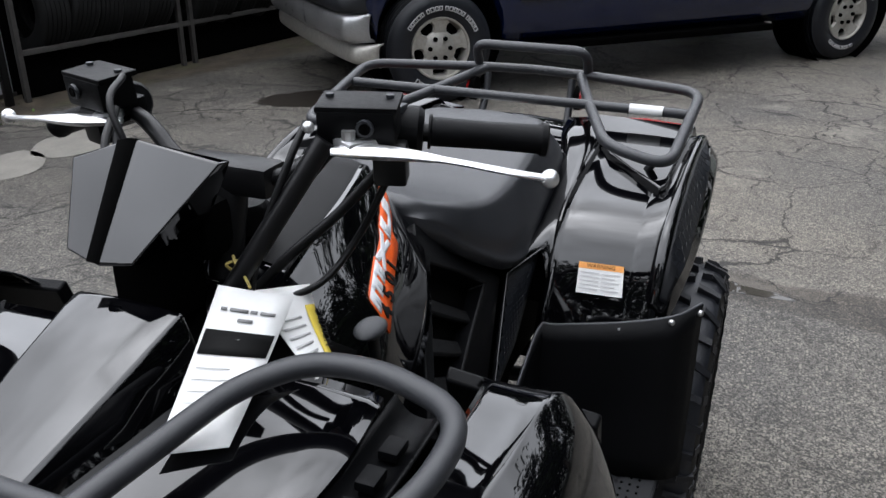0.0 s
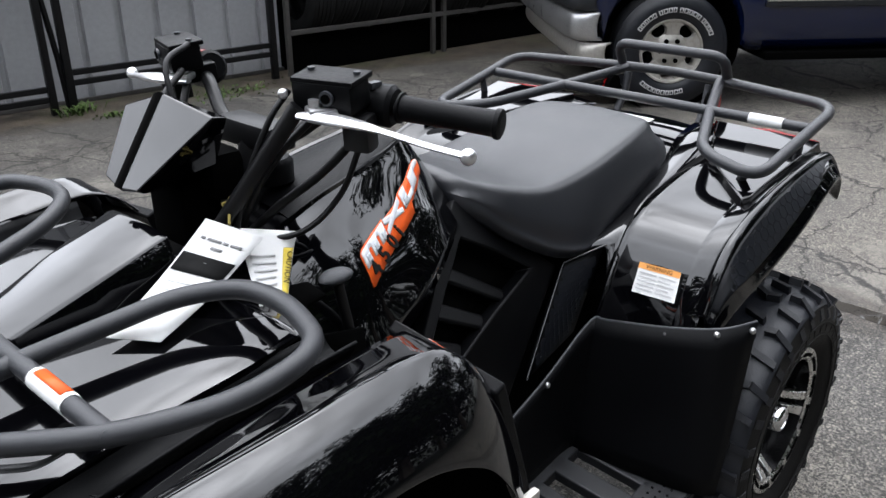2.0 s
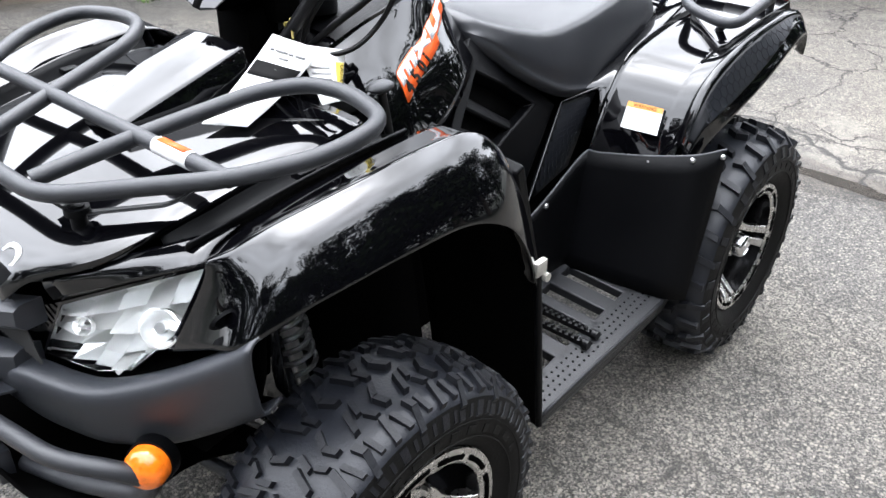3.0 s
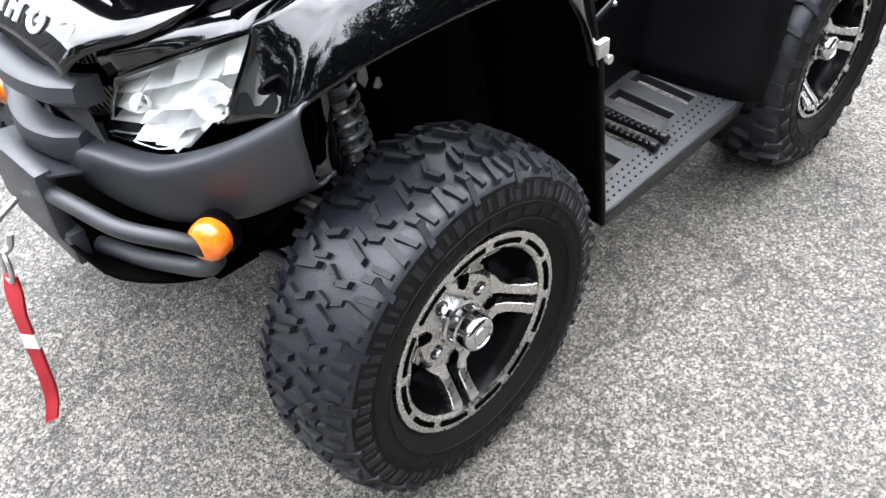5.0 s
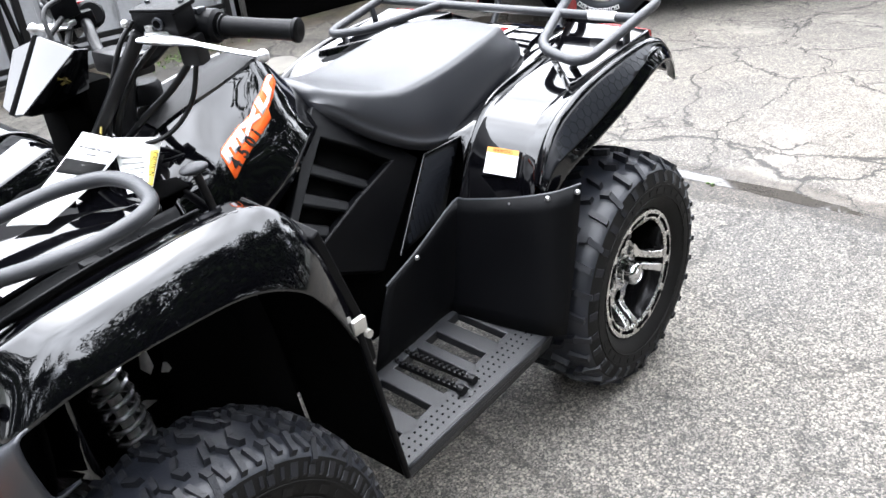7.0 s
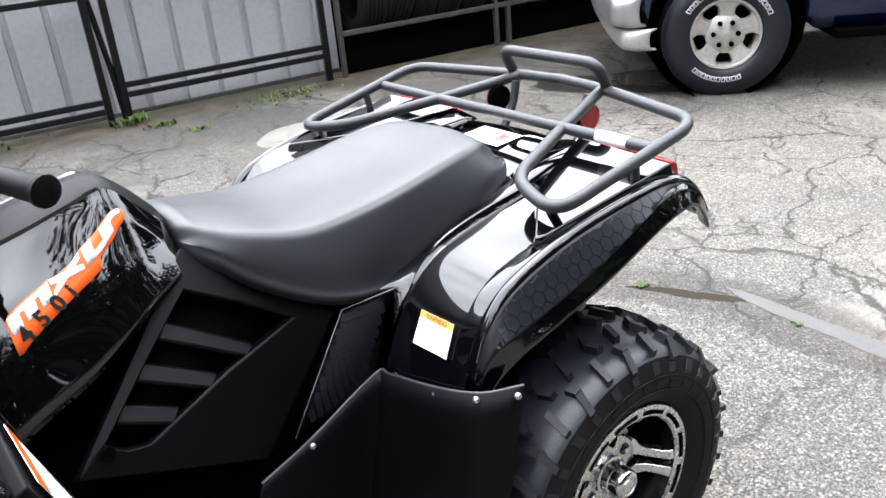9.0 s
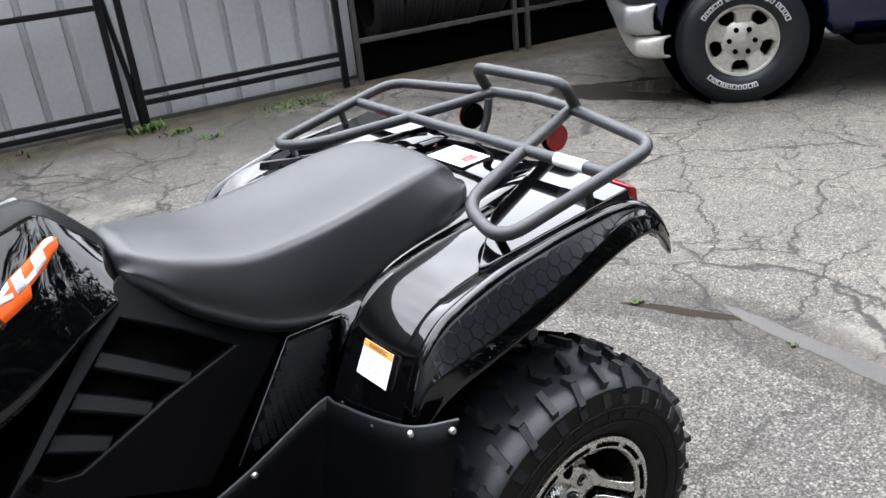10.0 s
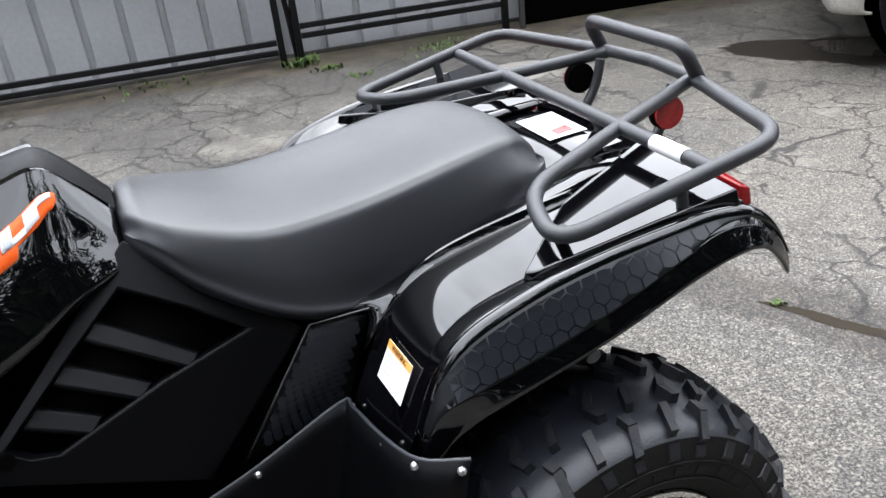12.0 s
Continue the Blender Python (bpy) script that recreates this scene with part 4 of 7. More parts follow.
# front rack
front_half = [(-0.215, 0.0, 0.872), (-0.215, 0.13, 0.870), (-0.06, 0.33, 0.905), (0.045, 0.398, 0.923), (0.150, 0.402, 0.940), (0.182, 0.30, 0.944), (0.172, 0.225, 0.944), (0.115, 0.172, 0.934), (-0.055, 0.122, 0.903), (-0.20, 0.085, 0.874)]
for s in (-1, 1):
    pipe("rack_tube", sy(front_half, s), RT, RACK, rnd=0.05, n=12)
    bm = bmesh.new()
    disc(bm, (-0.185, 0.165 * s, 0.835), (0, 0, 1), 0.011, 0.05, 12)
    disc(bm, (-0.185, 0.165 * s, 0.852), (0, 0, 1), 0.017, 0.010, 12)
    part("rack_mount", bm, MATTE, atv)
    pipe("rack_bracket", sy([(-0.20, 0.10, 0.862), (-0.185, 0.165, 0.846), (-0.11, 0.27, 0.868), (-0.09, 0.30, 0.893)], s), 0.007, FRAME, rnd=0.02, flat=0.35)
pipe("rack_crossbar", [(-0.06, -0.33, 0.904), (-0.06, 0.33, 0.904)], RT * 0.95, RACK, n=12)
bm = bmesh.new()
tube(bm, [(-0.06, -0.250, 0.904), (-0.06, -0.172, 0.904)], RT * 1.03, 12)
wrap_label = part("rack_label", bm, PAPER, atv, "white and orange warning sticker on the rack tube")
bm = bmesh.new()
cols = []
for y in (-0.242, -0.180):
    cols.append([bm.verts.new((-0.06 + RT * 1.08 * math.cos(a), y, 0.904 + RT * 1.08 * math.sin(a))) for a in np.linspace(radians(50), radians(115), 6)])
for k in range(5):
    bm.faces.new((cols[0][k], cols[0][k + 1], cols[1][k + 1], cols[1][k]))
part("orange_band", bm, ORANGE, wrap_label, thick=0.0005, offset=0)

# ---- rear body ----


def patch(rows):
    """Evaluates a smooth surface over guide rows at (u, v) in 0..1."""
    rows = [[Vector(p) for p in r] for r in rows]

    def cr(pts, f):
        f = max(0.0, min(len(pts) - 1.0001, f * (len(pts) - 1)))
        i = int(f)
        t = f - i
        b, c = pts[i], pts[i + 1]
        a = pts[i - 1] if i > 0 else b * 2 - c
        d = pts[i + 2] if i + 2 < len(pts) else c * 2 - b
        return 0.5 * ((2 * b) + (c - a) * t + (2 * a - 5 * b + 4 * c - d) * t * t + (3 * b - a - 3 * c + d) * t**3)

    def at(u, v):
        return cr([cr(r, v) for r in rows], u)

    def normal(u, v, e=0.01):
        return (at(u + e, v) - at(u - e, v)).cross(at(u, v + e) - at(u, v - e)).normalized()

    return at, normal


def hexagon_mesh(rad, lift, mat):
    me = bpy.data.meshes.new("hexagon")
    ring_at = [(math.cos(math.pi / 3 * k + math.pi / 6), math.sin(math.pi / 3 * k + math.pi / 6)) for k in range(6)]
    vs = [(c * rad, q * rad, -0.001) for c, q in ring_at] + [(c * rad * 0.95, q * rad * 0.95, lift) for c, q in ring_at]
    me.from_pydata(vs, [], [(6, 7, 8, 9, 10, 11)] + [(k, (k + 1) % 6, (k + 1) % 6 + 6, k + 6) for k in range(6)])
    me.materials.append(mat)
    return me


def honeycomb(parent, at, normal, outward, nu, nv, me, inside=None):
    """Rows of small raised hexagons over a surface, each a piece of its own."""
    for i in range(nu):
        for j in range(nv):
            u = (i + 0.5 + (0.5 if j % 2 else 0.0)) / (nu + 0.5)
            v = (j + 0.5) / nv
            if inside and not inside(u, v):
                continue
            nrm = normal(u, v)
            if nrm.dot(outward) < 0:
                nrm = -nrm
            tan = (at(u + 0.01, v) - at(u - 0.01, v)).normalized()
            ob = new("hexagon", me)
            ob.parent = parent
            ob.matrix_basis = frame_on(at(u, v) + nrm * 0.0036, tan, nrm.cross(tan))


HEXPLASTIC = material("honeycomb_plastic", (0.0065, 0.0075, 0.010), 0.40, vary=0.15, scale=30, spec=0.3, piece_vary=0.05)
HEXGROOVE = material("honeycomb_groove", (0.0030, 0.0034, 0.0045), 0.5, vary=0.15, scale=30, spec=0.2)
HEX_SMALL = hexagon_mesh(0.0080, 0.0005, HEXPLASTIC)
for s in (-1, 1):
    # deck: slopes up from the splash guard, then runs back under the rack
    rows = []
    for x, z, yo, dip in ((0.968, 0.572, 0.455, 0.0), (1.006, 0.652, 0.452, 0.002), (1.043, 0.717, 0.452, 0.003), (1.082, 0.762, 0.453, 0.007), (1.14, 0.795, 0.455, 0.013), (1.25, 0.818, 0.456, 0.014), (1.40, 0.835, 0.456, 0.012), (1.50, 0.842, 0.458, 0.010), (1.555, 0.826, 0.460, 0.004)):
        rows.append(sy([(x + 0.01, 0.235, z - 0.03), (x, 0.248, z - 0.004), (x, 0.258, z - dip - 0.002), (x, 0.28, z - dip - 0.001), (x, 0.34, z - dip), (x, 0.404, z - dip), (x, 0.408, z - dip + 0.001), (x, yo - 0.004, z), (x, yo, z - 0.002)], s))
    bm = bmesh.new()
    sheet(bm, rows, 6, 3)
    part("rear_fender", bm, GLOSS, atv, "gloss black rear fender", thick=0.004, angle=35)
    # flat pad under the rack
    base = [(x, y, 0.792 + (x - 1.184) * 0.125) for x, y in ((1.545, 0.262), (1.545, 0.195), (1.33, 0.286), (1.187, 0.425), (1.205, 0.436), (1.262, 0.438), (1.40, 0.448), (1.535, 0.452))]
    mid_ = Vector((1.40, 0.38, 0.0))
    lid_ = [Vector((x, y, z + 0.024)) for x, y, z in base]
    lid_ = [p + (Vector((mid_.x, mid_.y, p.z)) - p).normalized() * 0.007 for p in lid_]
    bm = bmesh.new()
    loft(bm, [sy(base, s), sy([tuple(p) for p in lid_], s)])
    part("rack_pad", bm, GLOSS, atv, "raised gloss pad under the rack", bevel=0.003)
    # upstand along the rear edge of the pad
    bm = bmesh.new()
    loft(bm, [sy([(1.532, y, z), (1.533, y, z + 0.008), (1.538, y, z + 0.009), (1.541, y, z)], s) for y, z in ((0.215, 0.828), (0.34, 0.834), (0.452, 0.832))])
    part("tail_lip", bm, GLOSS, atv, bevel=0.002)
    # inner rail beside the seat
    rows = [sy([(0.99, 0.20, 0.712), (1.02, 0.232, 0.712), (1.0, 0.25, 0.66)], s), sy([(1.12, 0.205, 0.752), (1.12, 0.236, 0.762), (1.10, 0.25, 0.76)], s), sy([(1.28, 0.195, 0.80), (1.28, 0.236, 0.812), (1.28, 0.25, 0.80)], s), sy([(1.45, 0.15, 0.83), (1.45, 0.22, 0.84), (1.45, 0.25, 0.83)], s), sy([(1.56, 0.14, 0.84), (1.56, 0.22, 0.85), (1.56, 0.25, 0.84)], s)]
    bm = bmesh.new()
    sheet(bm, rows, 4, 3)
    part("seat_rail", bm, GLOSS, atv, thick=0.004)
    # flank: a gloss shell with a rounded crest that runs on to the tail
    guide = ((1.000, 0.640, 0.460, 0.622, 0.476, 0.596, 0.482), (1.018, 0.690, 0.463, 0.672, 0.486, 0.620, 0.490), (1.038, 0.730, 0.464, 0.694, 0.493, 0.648, 0.500), (1.072, 0.767, 0.465, 0.707, 0.498, 0.672, 0.508), (1.12, 0.791, 0.465, 0.719, 0.500, 0.690, 0.513), (1.207, 0.817, 0.465, 0.742, 0.501, 0.716, 0.517), (1.30, 0.832, 0.465, 0.771, 0.501, 0.744, 0.518), (1.40, 0.842, 0.466, 0.806, 0.498, 0.778, 0.516), (1.475, 0.846, 0.468, 0.822, 0.490, 0.794, 0.512), (1.535, 0.838, 0.471, 0.812, 0.488, 0.788, 0.505), (1.576, 0.806, 0.475, 0.782, 0.486, 0.752, 0.497), (1.602, 0.762, 0.477, 0.742, 0.483, 0.718, 0.489))
    crest = [sy([(x, yt - 0.020, zt - 0.012), (x, yt - 0.012, zt - 0.002), (x, yt - 0.003, zt + 0.001), (x, yt + 0.004, zt - 0.003), (x, yt + 0.0085, zt - 0.010), (x, yt + 0.008, zt - 0.015)], s) for x, zt, yt, zb, yb, zl, yl in guide]
    bm = bmesh.new()
    sheet(bm, crest, 5, 3)
    flank = part("fender_flank", bm, GLOSS, atv, "gloss black fender flank with a honeycomb insert", thick=0.003, angle=60)
    bm = bmesh.new()
    sheet(bm, [sy([(x, yb + 0.001, zb + 0.004), (x, yb + 0.003, zb), (x, (yb + yl) / 2 + 0.002, (zb + zl) / 2), (x, yl, zl), (x, yl - 0.006, zl - 0.004), (x, yl - 0.024, zl + 0.006)], s) for x, zt, yt, zb, yb, zl, yl in guide], 5, 3)
    part("fender_lip", bm, GLOSS, atv, thick=0.003, angle=60)
    bm = bmesh.new()
    sheet(bm, [sy([(x, yt + 0.005, zt - 0.010), (x, yb, zb)], s) for x, zt, yt, zb, yb, zl, yl in guide], 5, 4)
    part("flank_panel", bm, GLOSS, atv, thick=0.002, angle=60)
    if s < 0:
        tops = spline([(x, -(yt + 0.0065), zt - 0.011) for x, zt, yt, zb, yb, zl, yl in guide[:10]], 16)
        bots = spline([(x, -(yb + 0.002), zb) for x, zt, yt, zb, yb, zl, yl in guide[:10]], 16)
        mids = [p.lerp(q, 0.5) for p, q in zip(tops, bots)]
        run = [0.0]
        for p, q in zip(mids, mids[1:]):
            run.append(run[-1] + (q - p).length)

        def on_flank(d, h):
            """A point d metres along the insert and h of its height down, with its outward normal."""
            k = max(0, min(len(run) - 2, sum(1 for r_ in run if r_ <= d) - 1))
            f_ = (d - run[k]) / (run[k + 1] - run[k])
            a, c = (line[k].lerp(line[k + 1], f_) for line in (tops, bots))
            k0, k1 = max(0, k - 10), min(len(run) - 1, k + 10)
            tan = (tops[k1] + bots[k1] - tops[k0] - bots[k0]).normalized()
            nrm = tan.cross(c - a).normalized()
            return a.lerp(c, h), (nrm if nrm.y < 0 else -nrm), tan, (c - a).length

        span = run[-1]

        def insert_end(f_):
            """How far down the insert reaches at f_ of its length: a point in front, a slanted end behind."""
            return 1.0 - 0.98 * max(0.0, f_ - 0.80) / 0.20

        bm = bmesh.new()
        cols = []
        for k in range(61):
            f_ = k / 60
            d = 0.030 + (span - 0.034) * f_
            v0, v1 = 0.0, max(0.02, insert_end(f_))
            col_ = []
            for h in (v0, v0 * 0.67 + v1 * 0.33, v0 * 0.33 + v1 * 0.67, v1):
                p, nrm, tan, hgt = on_flank(d, h)
                col_.append(bm.verts.new(p + nrm * 0.0018))
            cols.append(col_)
        for p, q in zip(cols, cols[1:]):
            for k in range(3):
                bm.faces.new((p[k], p[k + 1], q[k + 1], q[k]))
        insert = part("honeycomb_insert", bm, HEXGROOVE, atv, "matte honeycomb insert in the fender flank", thick=0.002, offset=0)
        # hexagons on a level grid, those at the rim cut along it
        line_x = [p.x for p in tops]

        def down(x, z):
            """Where (x, z) lies on the insert: its place, its share of the height, and the clear band there."""
            f_ = max(0.0, min(len(line_x) - 1.001, float(np.interp(x, line_x, range(len(line_x))))))
            k = int(f_)
            a, c = (line[k].lerp(line[k + 1], f_ - k) for line in (tops, bots))
            r_ = run[k] + (run[k + 1] - run[k]) * (f_ - k)
            end = insert_end((r_ - 0.03) / (span - 0.034))
            return a, c, (a.z - z) / (a.z - c.z), end

        for i_ in range(30):
            for j_ in range(12):
                cx_, cz_ = 1.012 + 0.0236 * (i_ + (0.5 if j_ % 2 else 0.0)), 0.665 + 0.0204 * j_
                a, c, h, end = down(cx_, cz_)
                if not (line_x[0] + 0.012 < cx_ < line_x[-1] - 0.004 and -0.12 < h < end + 0.12):
                    continue
                vs, low = [], []
                for q_ in range(6):
                    ang = math.pi / 3 * q_ + math.pi / 6
                    x_, z_ = cx_ + 0.0128 * math.cos(ang), cz_ + 0.0128 * math.sin(ang)
                    a, c, h, end = down(x_, z_)
                    h = max(0.05, min(end - 0.04, h))
                    p = a.lerp(c, h)
                    nrm = Vector((1, 0, 0)).cross(c - a).normalized()
                    nrm = nrm if nrm.y < 0 else -nrm
                    vs.append(p + nrm * 0.0035)
                    low.append(p + nrm * 0.0012)
                if min(v.z for v in vs) + 0.006 > max(v.z for v in vs):
                    continue
                mid_h = sum(vs, Vector()) / 6
                me = bpy.data.meshes.new("hexagon")
                me.from_pydata([v - mid_h for v in low] + [v - mid_h + (mid_h - v).normalized() * 0.0007 for v in vs], [], [(6, 7, 8, 9, 10, 11)] + [(k, (k + 1) % 6, (k + 1) % 6 + 6, k + 6) for k in range(6)])
                me.materials.append(HEXPLASTIC)
                ob = new("hexagon", me)
                ob.parent = insert
                ob.matrix_basis = Matrix.Translation(mid_h)
    # tail that turns down behind the lamp
    bm = bmesh.new()
    sheet(bm, [sy([(x0, 0.20, z), (x0, 0.34, z + 0.002), (x, y, z)], s) for x, x0, z, y in ((1.50, 1.505, 0.838, 0.464), (1.545, 1.56, 0.828, 0.468), (1.582, 1.60, 0.79, 0.474), (1.606, 1.62, 0.735, 0.478))], 4, 4)
    part("tail_skirt", bm, GLOSS, atv, thick=0.004)
    # tail lamp
    bm = bmesh.new()
    loft(bm, [sy([(1.548, 0.215, 0.850), (1.574, 0.215, 0.846), (1.582, 0.215, 0.812), (1.545, 0.215, 0.815)], s), sy([(1.545, 0.33, 0.862), (1.570, 0.33, 0.856), (1.580, 0.33, 0.815), (1.543, 0.33, 0.818)], s), sy([(1.546, 0.438, 0.856), (1.562, 0.440, 0.850), (1.568, 0.440, 0.820), (1.545, 0.438, 0.822)], s)])
    part("tail_lamp", bm, RED, atv, "red tail lamp lens", bevel=0.004)
    # warning sticker on the front slope
    if s < 0:
        bm = bmesh.new()
        c = [Vector(p) for p in ((1.031, -0.307, 0.700), (1.032, -0.394, 0.703), (1.004, -0.400, 0.650), (1.002, -0.310, 0.647))]
        up = (c[0] - c[3]).cross(c[1] - c[0]).normalized()
        up = up if up.x < 0 else -up
        c = [p + up * 0.005 for p in c]
        slab(bm, c, up, 0.001)
        sticker = part("warning_sticker", bm, PAPER, atv, "white and orange warning sticker", smooth=False)
        bm = bmesh.new()
        band = [c[0] + up * 0.0006, c[1] + up * 0.0006, c[1] + (c[2] - c[1]) * 0.2 + up * 0.0006, c[0] + (c[3] - c[0]) * 0.2 + up * 0.0006]
        slab(bm, band, up, 0.0005)
        part("sticker_band", bm, PALE_ORANGE, sticker, smooth=False)
        mid = (band[0] + band[1] + band[2] + band[3]) / 4 + up * 0.0004
        lettering("sticker_word", "WARNING", 0.0115, frame_on(mid, c[1] - c[0], c[0] - c[3]), INK, sticker, 0.0002)
        for k in range(5):
            f0 = 0.30 + 0.13 * k
            for g0, g1 in ((0.06, 0.48), (0.54, 0.94 - 0.1 * (k % 2))):
                bm = bmesh.new()
                q = [c[0] + (c[3] - c[0]) * (f0 + df) + (c[1] - c[0]) * g + up * 0.0008 for df, g in ((0, g0), (0, g1), (0.045, g1), (0.045, g0))]
                slab(bm, q, up, 0.0003)
                part("text_bar", bm, FAINT_INK, sticker, smooth=False)

# centre deck behind the seat
bm = bmesh.new()
rows = [[(1.34, -0.20, 0.775), (1.34, 0, 0.785), (1.34, 0.20, 0.775)], [(1.42, -0.21, 0.81), (1.42, 0, 0.822), (1.42, 0.21, 0.81)], [(1.54, -0.22, 0.822), (1.54, 0, 0.832), (1.54, 0.22, 0.822)], [(1.60, -0.22, 0.80), (1.61, 0, 0.81), (1.60, 0.22, 0.80)], [(1.62, -0.2, 0.66), (1.63, 0, 0.66), (1.62, 0.2, 0.66)]]
sheet(bm, rows, 4, 4)
part("rear_deck", bm, GLOSS, atv, thick=0.004)
bm = bmesh.new()
slab(bm, [(1.455, 0.085, 0.833), (1.535, 0.085, 0.8365), (1.535, -0.045, 0.8365), (1.455, -0.045, 0.833)], (0, 0, 1), 0.001)
deck_label = part("deck_label", bm, PAPER, atv, "white warning label with a red mark", smooth=False)
bm = bmesh.new()
slab(bm, [(1.48, -0.03, 0.8355), (1.515, -0.03, 0.837), (1.515, 0.0, 0.837), (1.48, -0.005, 0.8355)], (0, 0, 1), 0.0005)
part("label_mark", bm, RED, deck_label, smooth=False)

# seat: flat top with a soft crease, flanks that lean out
bm = bmesh.new()
rings = []
for x, zt, zc, wc, zb, wb in ((0.708, 0.882, 0.877, 0.045, 0.862, 0.07), (0.713, 0.906, 0.899, 0.072, 0.858, 0.098), (0.732, 0.913, 0.903, 0.094, 0.846, 0.118), (0.755, 0.904, 0.894, 0.112, 0.830, 0.136), (0.80, 0.889, 0.880, 0.138, 0.79, 0.165), (0.90, 0.862, 0.857, 0.162, 0.732, 0.20), (1.0, 0.858, 0.860, 0.170, 0.708, 0.21), (1.10, 0.868, 0.872, 0.170, 0.715, 0.21), (1.22, 0.888, 0.890, 0.163, 0.755, 0.205), (1.31, 0.897, 0.895, 0.145, 0.795, 0.192), (1.355, 0.893, 0.884, 0.122, 0.81, 0.175), (1.385, 0.868, 0.860, 0.108, 0.818, 0.150), (1.396, 0.84, 0.838, 0.10, 0.82, 0.13)):
    half_ring = [(x, wb * 0.94, zb - 0.014), (x, wb, zb + 0.004), (x, wb * 0.97, zb + 0.020), (x, wb * 0.62 + wc * 0.38 + 0.004, zb * 0.55 + zc * 0.45), (x, wc + 0.009, zc - 0.020), (x, wc - 0.002, zc - 0.005), (x, wc - 0.020, zc + 0.001), (x, wc * 0.5, (zc + zt) / 2 + 0.001)]
    rings.append([(a, -b, c) for a, b, c in half_ring] + [(x, 0, zt)] + half_ring[::-1])
sheet(bm, rings, 5, 4)
bmesh.ops.holes_fill(bm, edges=[e for e in bm.edges if e.is_boundary])
part("seat", bm, VINYL, atv, "black vinyl seat", angle=80)

# tank cover
TANK = ((0.30, ((0, 0.925), (0.085, 0.912), (0.135, 0.875), (0.175, 0.83), (0.205, 0.775), (0.235, 0.70))),
        (0.36, ((0, 0.942), (0.083, 0.932), (0.13, 0.897), (0.165, 0.857), (0.197, 0.805), (0.23, 0.71))),
        (0.42, ((0, 0.960), (0.080, 0.950), (0.122, 0.914), (0.157, 0.879), (0.187, 0.833), (0.222, 0.735))),
        (0.50, ((0, 0.980), (0.076, 0.967), (0.112, 0.925), (0.142, 0.889), (0.170, 0.845), (0.205, 0.76))),
        (0.57, ((0, 0.993), (0.067, 0.981), (0.100, 0.937), (0.128, 0.898), (0.152, 0.858), (0.185, 0.79))),
        (0.624, ((0, 0.999), (0.058, 0.988), (0.086, 0.946), (0.110, 0.906), (0.132, 0.872), (0.162, 0.815))),
        (0.665, ((0, 0.968), (0.055, 0.950), (0.078, 0.921), (0.098, 0.890), (0.116, 0.864), (0.140, 0.828))),
        (0.71, ((0, 0.915), (0.052, 0.895), (0.070, 0.882), (0.085, 0.868), (0.098, 0.855), (0.112, 0.84))))
TANK = tuple((x, (sec[0], (sec[1][0] - 0.007, sec[1][1] + 0.003), *sec[1:])) for x, sec in TANK)
bm = bmesh.new()
tank_rows = [[(x, -y, z) for y, z in sec[::-1]] + [(x, y, z) for y, z in sec[1:]] for x, sec in TANK]
sheet(bm, tank_rows, 5, 4)
part("tank_cover", bm, GLOSS, atv, "gloss black tank cover", thick=0.004)
# dark matte cap along the top
bm = bmesh.new()
sheet(bm, [[(x, -sec[1][0] + 0.002, sec[1][1] - 0.002), (x, -sec[1][0] + 0.006, sec[1][1] + 0.003), (x, 0, sec[0][1] + 0.004), (x, sec[1][0] - 0.006, sec[1][1] + 0.003), (x, sec[1][0] - 0.002, sec[1][1] - 0.002)] for x, sec in TANK[1:]], 4, 3)
part("tank_cap", bm, MATTE, atv, "matte black cap along the tank")
tank_at, tank_n = patch([[(x, -y, z) for y, z in sec] for x, sec in TANK])


def on_tank(a, b, lift):
    """a runs back along the decal, b down it, both 0 to 1."""
    x = 0.424 + 0.213 * a
    xs = [r[0] for r in TANK]
    i = max(k for k in range(len(xs) - 1) if xs[k] <= x)
    u = (i + (x - xs[i]) / (xs[i + 1] - xs[i])) / (len(xs) - 1)
    v = (4.06 - 1.22 * a + b * (1.0 - 0.1 * a)) / 6.0
    nrm = tank_n(u, v)
    if nrm.y > 0:
        nrm = -nrm
    return tank_at(u, v) + nrm * lift


def tank_shape(name, outline, lift, mat, parent, thick=0.0006):
    """A decal shape that follows the tank: strips between two edges of (a, b0, b1)."""
    bm = bmesh.new()
    fine = []
    for p, q in zip(outline, outline[1:]):
        for k in range(6):
            f = k / 6
            fine.append([p[j] + (q[j] - p[j]) * f for j in range(3)])
    fine.append(list(outline[-1]))
    cols = [[bm.verts.new(on_tank(a, b0 + (b1 - b0) * k / 3, lift)) for k in range(4)] for a, b0, b1 in fine]
    for c0, c1 in zip(cols, cols[1:]):
        for k in range(3):
            bm.faces.new((c0[k], c0[k + 1], c1[k + 1], c1[k]))
    return part(name, bm, mat, parent, thick=thick, offset=0)


